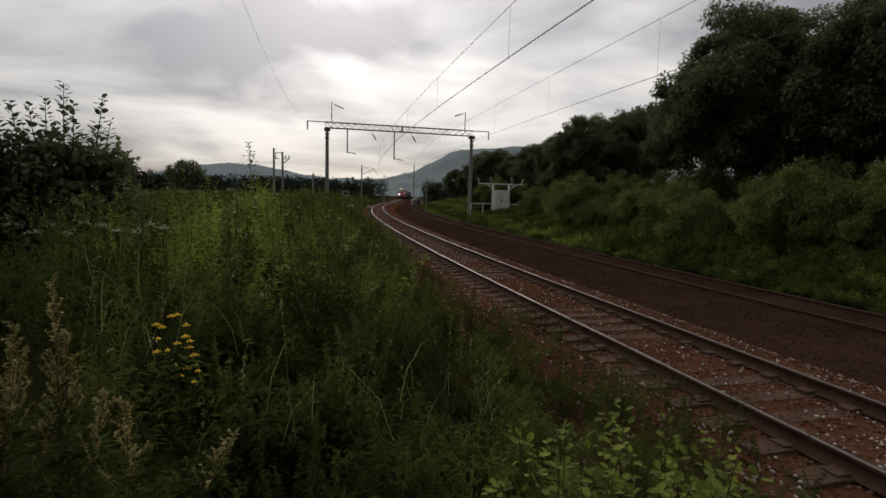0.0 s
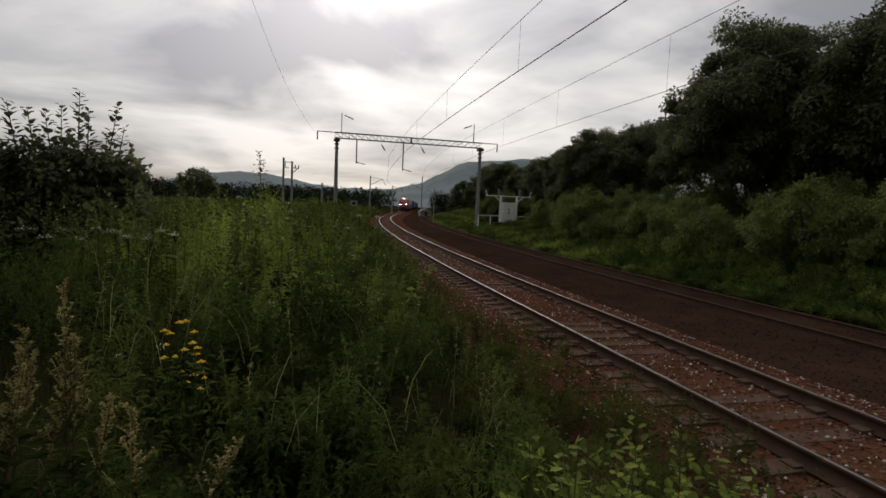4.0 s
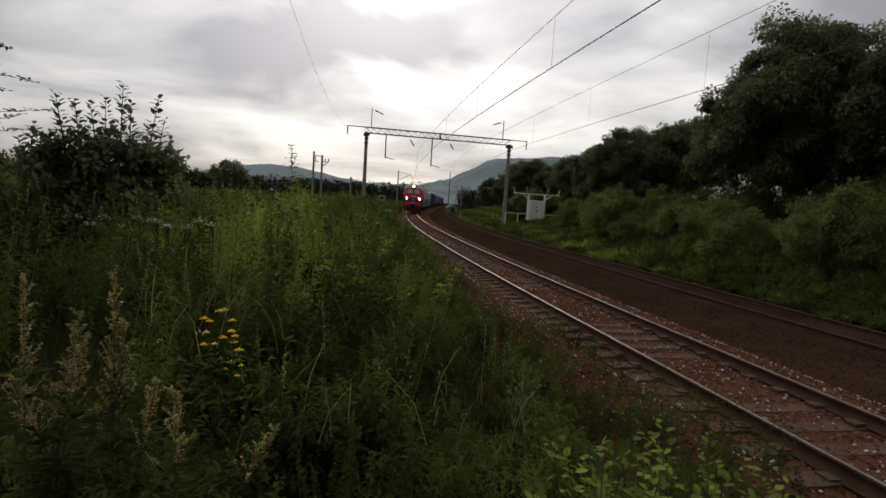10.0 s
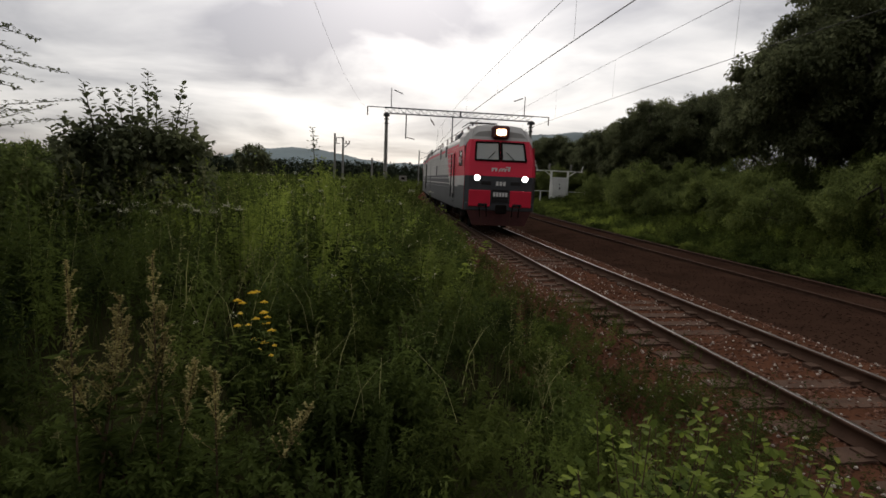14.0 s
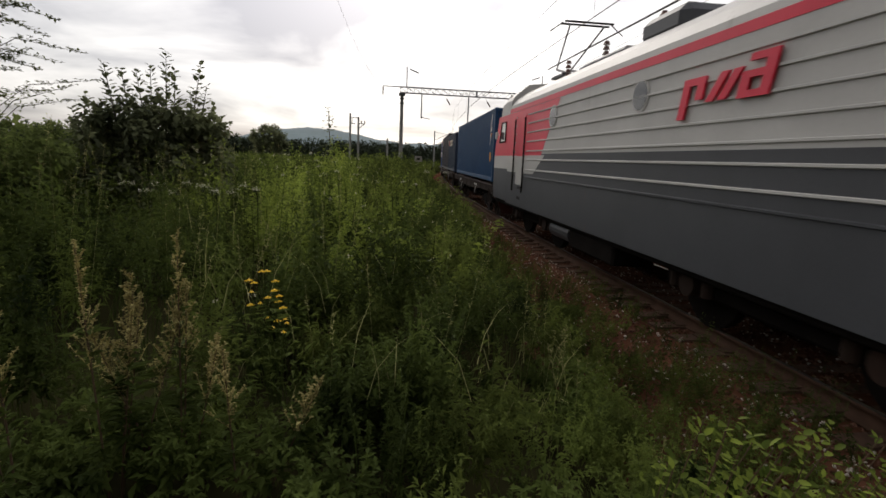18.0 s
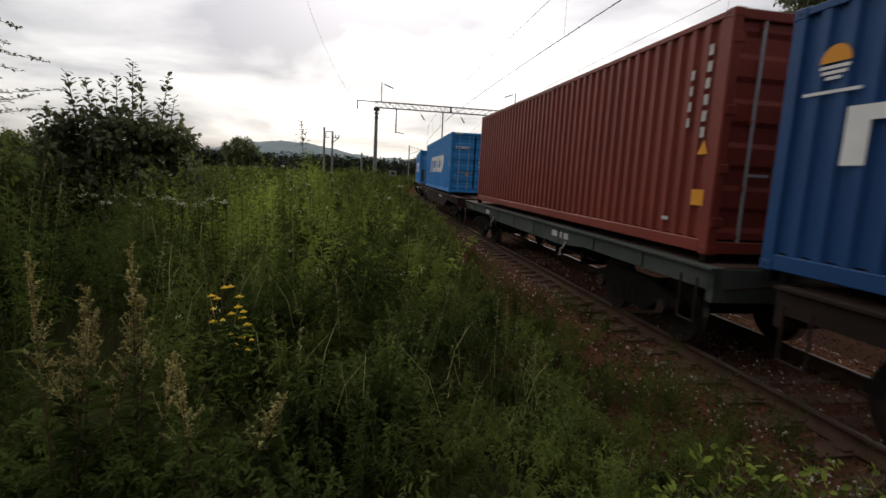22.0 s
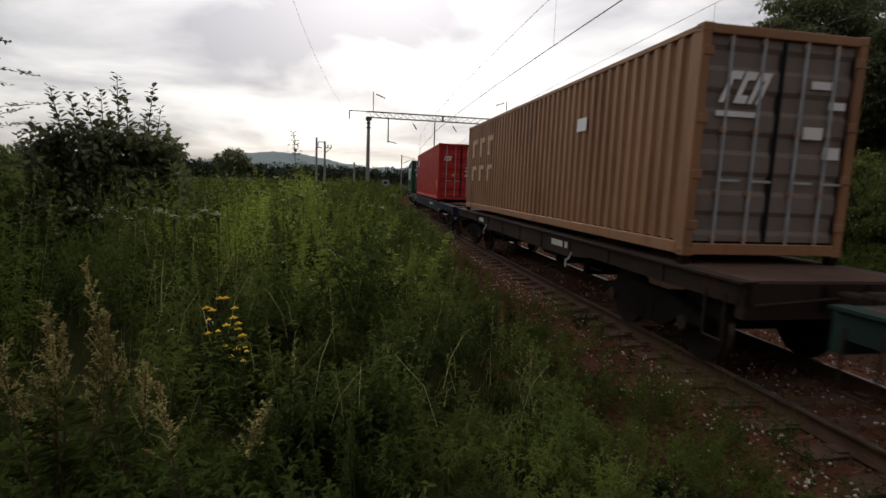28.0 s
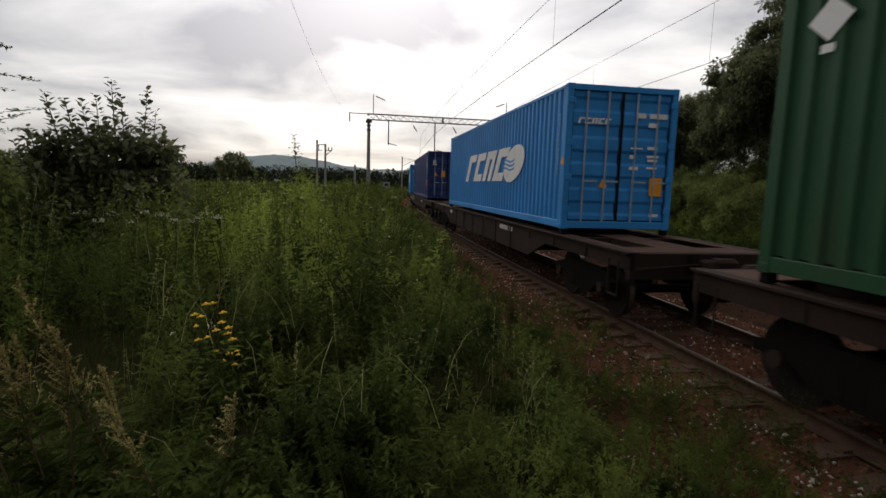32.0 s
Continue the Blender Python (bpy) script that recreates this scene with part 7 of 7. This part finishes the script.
M["mugwort"] = material("mugwort_bud", (0.16, 0.125, 0.042), 0.8, scale=3, fine=12, vary=0.3, bump=0, rand=0.7, tint=(0.55, 0.48, 0.20), trans=0.25, spec=0.1)
M["red_stem"] = material("reddish_stem", (0.10, 0.06, 0.035), 0.7, scale=4, fine=20, bump=0)
M["yellow_petal"] = material("yellow_petal", (0.85, 0.56, 0.03), 0.6, scale=5, fine=30, vary=0.15, bump=0)
M["white_petal"] = material("white_petal", (0.52, 0.50, 0.36), 0.6, scale=5, fine=30, vary=0.12, bump=0)
M["bright_leaf"] = material("fresh_oval_leaf", (0.10, 0.15, 0.026), 0.6, scale=2, fine=12, vary=0.3, bump=0, rand=0.7, tint=(0.34, 0.42, 0.075), trans=0.5, spec=0.12)


def at(az, el, d):
    """The place d metres off at a bearing and height angle from the eye."""
    return (d * math.sin(radians(az)), d * math.cos(radians(az)), EYE_Z + d * math.tan(radians(el)))


MUGWORTS = []
for i, (az, el, d, side) in enumerate(((-22.3, -8.4, 2.7, 3), (-29.0, -8.8, 2.6, 4), (-16.9, -20.3, 2.3, 1), (-36, -13, 2.7, 2))):
    x, y, z = at(az, el, d)
    MUGWORTS.append(mugwort(x, y, z - float(ground_z(x, y)), 80 + i, side))


def yellow_daisies():
    rng = np.random.default_rng(91)
    D = 3.0
    cx, cy, _ = at(-12.3, -15, D)
    g = float(ground_z(cx, cy))
    t = thing("yellow_flower_plant", "loose plant with small yellow daisy flowers", "flower", m=pose(cx, cy, g))
    heads = [(-12.9, -12.7), (-12.4, -12.6), (-14.3, -13.4), (-13.8, -13.7), (-11.6, -13.7), (-11.7, -14.8), (-12.5, -15.4), (-11.3, -15.3), (-11.4, -15.9), (-14.3, -16.0), (-10.9, -16.7), (-11.6, -17.9), (-10.8, -17.8), (-10.6, -18.3), (-13.3, -16.0), (-12.7, -17.5), (-12.2, -18.6), (-11.0, -19.3), (-14.1, -14.8)]
    for i, (az, el) in enumerate(heads):
        p = Vector(at(az, el, D + rng.uniform(-0.12, 0.15))) - Vector((cx, cy, g))
        st = part("stem", rod(bmesh.new(), (p.x * 0.3, p.y * 0.3, 0.2), p, 0.003, 5, 0.0018), M["weed"], t)
        r = 0.022 if i < 12 else 0.015
        bm = bmesh.new()
        bmesh.ops.create_cone(bm, cap_ends=True, segments=8, radius1=r * 0.45, radius2=r * 0.3, depth=0.008, matrix=Matrix.Translation(p + Vector((0, 0, 0.006))))
        fl = part("flower_head", bm, M["yellow_petal"], st, "small yellow daisy head")
        bm = bmesh.new()
        for k in range(10):
            a = k * 0.628 + rng.uniform(-0.1, 0.1)
            u, v = Vector((math.cos(a), math.sin(a), 0)), Vector((-math.sin(a), math.cos(a), 0))
            q = [p + u * r * 0.3, p + u * r * 0.8 + v * r * 0.2 + Vector((0, 0, 0.003)), p + u * r * 1.25 - Vector((0, 0, 0.002)), p + u * r * 0.8 - v * r * 0.2 + Vector((0, 0, 0.003))]
            bm.faces.new([bm.verts.new(c) for c in q])
        part("petals", bm, M["yellow_petal"], fl)
    n = 160
    c = np.stack([rng.normal(0, 0.13, n), rng.normal(0, 0.1, n), rng.uniform(0.25, 0.85, n)], 1)
    ln = 0.05 + 0.05 * rng.random(n)
    part_pile("leaves", Pile().add(kites(c, spread(rng, n, 0.4), ln, ln * 0.25)), M["fern"], t)
    return t


DAISIES = yellow_daisies()


def oval_shrub(cx, cy, rad, top, seed, n_stems=22):
    """A low shrub of thin stems with pairs of fresh oval leaves."""
    rng = np.random.default_rng(seed)
    g = float(ground_z(cx, cy))
    t = thing("low_shrub", "low shrub with fresh light green oval leaves", "shrub", "low shrubs by the gravel", m=pose(cx, cy, g))
    for i in range(n_stems):
        a, r = rng.uniform(0, 6.28), rad * rng.random() ** 0.6
        b = np.array([0.25 * r * math.cos(a), 0.25 * r * math.sin(a), 0])
        e = np.array([r * math.cos(a), r * math.sin(a), top * rng.uniform(0.65, 1.0)])
        st = part("stem", rod(bmesh.new(), b, e, 0.004, 5, 0.002), M["red_stem"], t)
        n = 34
        k = 0.4 + 0.6 * rng.random(n)
        p = b + (e - b) * k[:, None] + rng.normal(0, 0.03, (n, 3))
        w = spread(rng, n, 0.3)
        sz = 0.048 * (0.6 + 0.7 * rng.random(n))
        side = unit(np.cross(w, np.array([0, 0, 1.0])) + 1e-6)
        up = np.cross(side, w)
        ring = [(0, 0), (0.3, 0.27), (0.7, 0.26), (1.0, 0.0), (0.7, -0.26), (0.3, -0.27)]
        v = np.stack([p + w * (u * sz)[:, None] + side * (c * sz)[:, None] + up * (abs(c) * 0.3 * sz)[:, None] for u, c in ring], 1)
        j = np.arange(n)[:, None] * 6
        f = np.concatenate([j + q for q in ([0, 1, 2], [0, 2, 3], [0, 3, 4], [0, 4, 5])], 0)
        part_pile("leaves", Pile().add((v.reshape(-1, 3), f)), M["bright_leaf"], st, "fresh oval leaves")
    return t


SHRUBS = [oval_shrub(1.0, 1.68, 0.32, 1.10, 101, 16), oval_shrub(1.25, 1.72, 0.38, 1.17, 102), oval_shrub(1.70, 1.88, 0.34, 1.30, 103, 20)]


def umbel(x, y, h, r, seed, label="white umbel flower head on a tall stem"):
    rng = np.random.default_rng(seed)
    t = thing("umbel_flower", label, "flower", "white umbels in the meadow", m=pose(x, y, float(ground_z(x, y))))
    st = part("stem", rod(bmesh.new(), (0, 0, 0), (0.02, 0, h), 0.006, 6, 0.003), M["weed"], t)
    n = 22
    a, rr = rng.uniform(0, 6.28, n), r * np.sqrt(rng.random(n))
    e = np.stack([rr * np.cos(a), rr * np.sin(a), h + 0.08 - 0.25 * rr ** 2 / r], 1)
    pile = Pile().add(stalks(np.tile([0.02, 0, h - 0.02], (n, 1)), e, np.full(n, 0.0012)))
    part_pile("umbel_stalk", pile, M["weed"], st)
    d = np.repeat(e, 4, 0) + rng.normal(0, 0.012, (n * 4, 3))
    w = spread(rng, n * 4, 0.2)
    part_pile("flower_head", Pile().add(kites(d, w, np.full(n * 4, 0.013), np.full(n * 4, 0.012), 0.0, 0.0)), M["white_petal"], st, "cluster of tiny white florets")


rngu = random.Random(14)
for i in range(10):
    az = -25 + i * 1.25 + rngu.uniform(-0.3, 0.3)
    x, y, z = at(az, -4.2 - 0.05 * i + rngu.uniform(-0.9, 0.6), 6.5 + rngu.uniform(-0.8, 0.8))
    umbel(x, y, z - float(ground_z(x, y)), rngu.uniform(0.04, 0.08), 200 + i)
for i in range(16):
    az = rngu.uniform(-12, 7)
    x, y, z = at(az, rngu.uniform(-3.2, 0.4) - 0.12 * max(az, 0), 9.0 + rngu.uniform(-1, 4))
    umbel(x, y, max(0.7, z - float(ground_z(x, y))), rngu.uniform(0.04, 0.07), 230 + i)


LEAFY = []


def lush_clump(az, el, d, n, seed, rad, size=0.12, leaf="lush"):
    """Light green leafy plants that stand over the meadow."""
    rng = np.random.default_rng(seed)
    x0, y0, z0 = at(az, el, d)
    t = thing("leafy_plant", "light green leafy plant standing in the meadow", "plant", "light green plants", m=pose(x0, y0, float(ground_z(x0, y0))))
    h = z0 - float(ground_z(x0, y0))
    LEAFY.append(t)
    for i in range(n):
        u = rng.normal(0, rad, 2)
        hh = h * rng.uniform(0.72, 1.0)
        st = part("stem", rod(bmesh.new(), (u[0] * 0.6, u[1] * 0.6, 0), (u[0], u[1], hh), 0.006, 5, 0.003), M["weed"], t)
        m = int(60 * 0.12 / size)
        k = 0.35 + 0.65 * rng.random(m)
        p = np.stack([u[0] * k, u[1] * k, hh * k], 1)
        ln = size * (0.6 + 0.8 * rng.random(m)) * (1.25 - 0.6 * k)
        part_pile("leaves", Pile().add(kites(p, spread(rng, m, 0.4), ln, ln * 0.3, 0.15, 0.3)), M[leaf], st)


rngl = random.Random(15)
for i in range(16):
    az = rngl.triangular(-15, 7, -8)
    d = rngl.uniform(5.5, 14)
    el = -0.3 - 5.0 * (14 - d) / 9 * rngl.uniform(0.5, 1.0) - 0.22 * max(0, az + 3)
    lush_clump(az, el, d, 7, 300 + i, rngl.uniform(0.25, 0.5))

for i in range(18):
    az = -14 + i * 1.45 + rngl.uniform(-0.8, 0.8)
    d = rngl.uniform(2.3, 4.4)
    el = -24 + 2.6 * (d - 2.3) * rngl.uniform(0.8, 1.2) - 0.22 * max(0, az)
    lush_clump(az, el, d, 5, 400 + i, rngl.uniform(0.10, 0.18), rngl.choice((0.035, 0.045)), rngl.choice(("weed", "fern")))


def birch():
    """A birch at the edge of the field, whose hanging twigs reach into the sky."""
    rng = np.random.default_rng(111)
    D = 10.0
    cx, cy = polar(-37.5, D)
    t = thing("birch_tree", "birch with thin twigs and small leaves", "tree", m=pose(cx, cy, float(ground_z(cx, cy))))
    bm = bmesh.new()
    rod(bm, (0, 0, -0.3), (0.1, 0, 3.0), 0.07, 8, 0.05)
    rod(bm, (0.1, 0, 3.0), (0.0, 0.1, 5.6), 0.05, 8, 0.02)
    part("trunk", bm, M["bark"], t)
    # bearing and height angle of each twig's tip, seen over the field
    tips = [(-27.4, 7.8), (-26.7, 5.7), (-28.5, 5.1), (-28.2, 3.9), (-29.2, 10.2), (-29.6, 6.8), (-30.0, 8.8), (-30.6, 4.4), (-31.5, 7.6), (-31.0, 11.0), (-32.5, 5.8), (-32.0, 9.6), (-33.0, 3.6), (-30.8, 6.0), (-33.5, 8.0), (-34.0, 10.5)]
    base = np.array([cx, cy, float(ground_z(cx, cy))])
    for az, el in tips:
        e = np.array(at(az, el, D + rng.uniform(-0.5, 0.5))) - base
        b = np.array([0.06, 0.05, max(1.2, e[2] - rng.uniform(0.3, 1.3))])
        mid = (b + e) / 2 + np.array([0, 0, 0.34])
        bm = bmesh.new()
        rod(bm, b, mid, 0.009, 5, 0.005)
        rod(bm, mid, e, 0.005, 5, 0.0015)
        br = part("branch", bm, M["bark"], t)
        n = 60
        k = np.sort(0.45 + 0.55 * rng.random(n))
        p = np.where(k[:, None] < 0.5, b + (mid - b) * (k / 0.5)[:, None], mid + (e - mid) * ((k - 0.5) / 0.5)[:, None])
        tw = p + spread(rng, n, 0.1) * (0.16 * (1.05 - k) + 0.01)[:, None]
        l2 = 0.06 + 0.03 * rng.random(n)
        pile = Pile().add(stalks(p, tw, np.full(n, 0.0015))).add(kites(tw, spread(rng, n, 0.1), l2, l2 * 0.5, 0.1, 0.2))
        part_pile("leaves", pile, M["tree"], br, "small birch leaves")


birch()


M["thicket"] = material("thicket_leaf", (0.06, 0.085, 0.026), 0.8, scale=0.9, fine=4, vary=0.45, bump=0, rand=0.4, tint=(0.19, 0.235, 0.07), trans=0.5, spec=0.08)


def left_thicket():
    models = [tree_model("thicket_bush", "dark green bush at the edge of the meadow", "bush", 2.6, 1.4, 12, 80, 0.09, 121, M["thicket"], 0.0, "bushes in the meadow"),
              tree_model("thicket_bush", "low dark bush among the weeds", "bush", 2.2, 1.3, 12, 80, 0.09, 122, M["thicket"], 0.0, "bushes in the meadow")]
    copies(models, [(*polar(-38.5, 8.6), 1.0), (*polar(-43, 8.0), 1.0), (*polar(-28, 13), 0.95), (*polar(-38, 11), 1.05), (*polar(-19, 13.5), 0.75), (*polar(-25, 14), 0.9)], 0.1)


left_thicket()


def reed_sapling():
    x, y, z = at(-5.4, 4.9, 24)
    rng = np.random.default_rng(131)
    g = float(ground_z(x, y))
    t = thing("young_tree", "thin young poplar standing over the far meadow", "tree", m=pose(x, y, g))
    h = z - g
    part("trunk", rod(bmesh.new(), (0, 0, 0), (-0.25, 0, h), 0.03, 6, 0.008), M["bark"], t)
    n = 80
    k = 0.3 + 0.7 * rng.random(n) ** 0.8
    p = np.stack([-0.25 * k, 0 * k, h * k], 1) + rng.normal(0, 1, (n, 3)) * (0.42 * (1.05 - k))[:, None] * np.array([1, 1, 0.4])
    ln = 0.14 + 0.08 * rng.random(n)
    part_pile("leaves", Pile().add(kites(p, spread(rng, n, 0.5), ln, ln * 0.5)), M["tree"], t)


reed_sapling()


# ---- the train's run, and the plants that lean in its wind ----
BUSH_LEAN = [(0, 0), (14, 0), (17, 0.5), (20, -0.5), (22, 0), (23, 0.3), (23.5, -1.5), (24, -4.5), (25, -2), (26, -3), (28, -2), (29, -3), (29.5, -6), (30, -10), (30.5, -5), (31, -3.5), (31.5, -2), (32, -4)]


SHRUB_LEAN = [(0, 0), (4, 1), (8, -1), (12, 1), (14, 2), (15.5, 6), (17, 8), (18, 20), (19, 40), (20, 30), (21, 48), (21.5, 40), (22, 26), (23, 34), (24, 24), (25, 50), (26.5, 46), (28, 46), (29, 26), (30, 40), (31, 52), (32, 50)]


GUSTS = [(0, 0), (22, 0), (23, 0), (24, -3), (25, -18), (26, -12), (28, -8), (29, -9), (30, -13), (31, -3), (32, -22)]


def lean(ob, amount, phase, speed=1.0, bias=-0.2, blown=0.0):
    """Rows of a plant that stands nearly still, then sways while the train goes by."""
    base = ob.matrix_basis.copy()
    rows = []
    for i in range(0, 65):
        t = i / 2
        gust = min(1.0, max(0.12, (t - 14.5) / 3))
        a = amount * bias * max(0.0, gust - 0.12) * 2 - amount * gust * (0.4 * math.sin(1.7 * speed * t + phase) + 0.25 * math.sin(3.1 * speed * t + 2 * phase))
        a += blown * float(np.interp(t, [g[0] for g in GUSTS], [g[1] for g in GUSTS]))
        b = 0.4 * amount * gust * math.sin(1.3 * speed * t + 3 * phase)
        rows.append((t, base @ pose(0, 0, 0, b, a, 0)))
    walk(ob, rows)


def motions():
    for ob, c, length, z in MOVING:
        rows = []
        for i in range(0, 65):
            rows.append((i / 2, on_chord(c - run(i / 2), length, z)))
        walk(ob, rows)
    base = BUSH.matrix_basis.copy()
    walk(BUSH, [(t, base @ pose(0, 0, 0, 0.3 * a, a, 0)) for t, a in BUSH_LEAN])
    for i, ob in enumerate(MUGWORTS):
        lean(ob, 4.5, 0.8 * i, blown=1.0)
    for i, ob in enumerate(SHRUBS):
        base = ob.matrix_basis.copy()
        walk(ob, [(t, base @ pose(0, 0, 0, 0.5 * a, a + (2.0 * math.sin(2.3 * t + i) if t > 14 else 0), 0)) for t, a in SHRUB_LEAN])
    lean(DAISIES, 4.0, 2.0, blown=0.25)
    for i, ob in enumerate(LEAFY):
        lean(ob, 7.0, 0.37 * i, 1.1, blown=0.6)


motions()
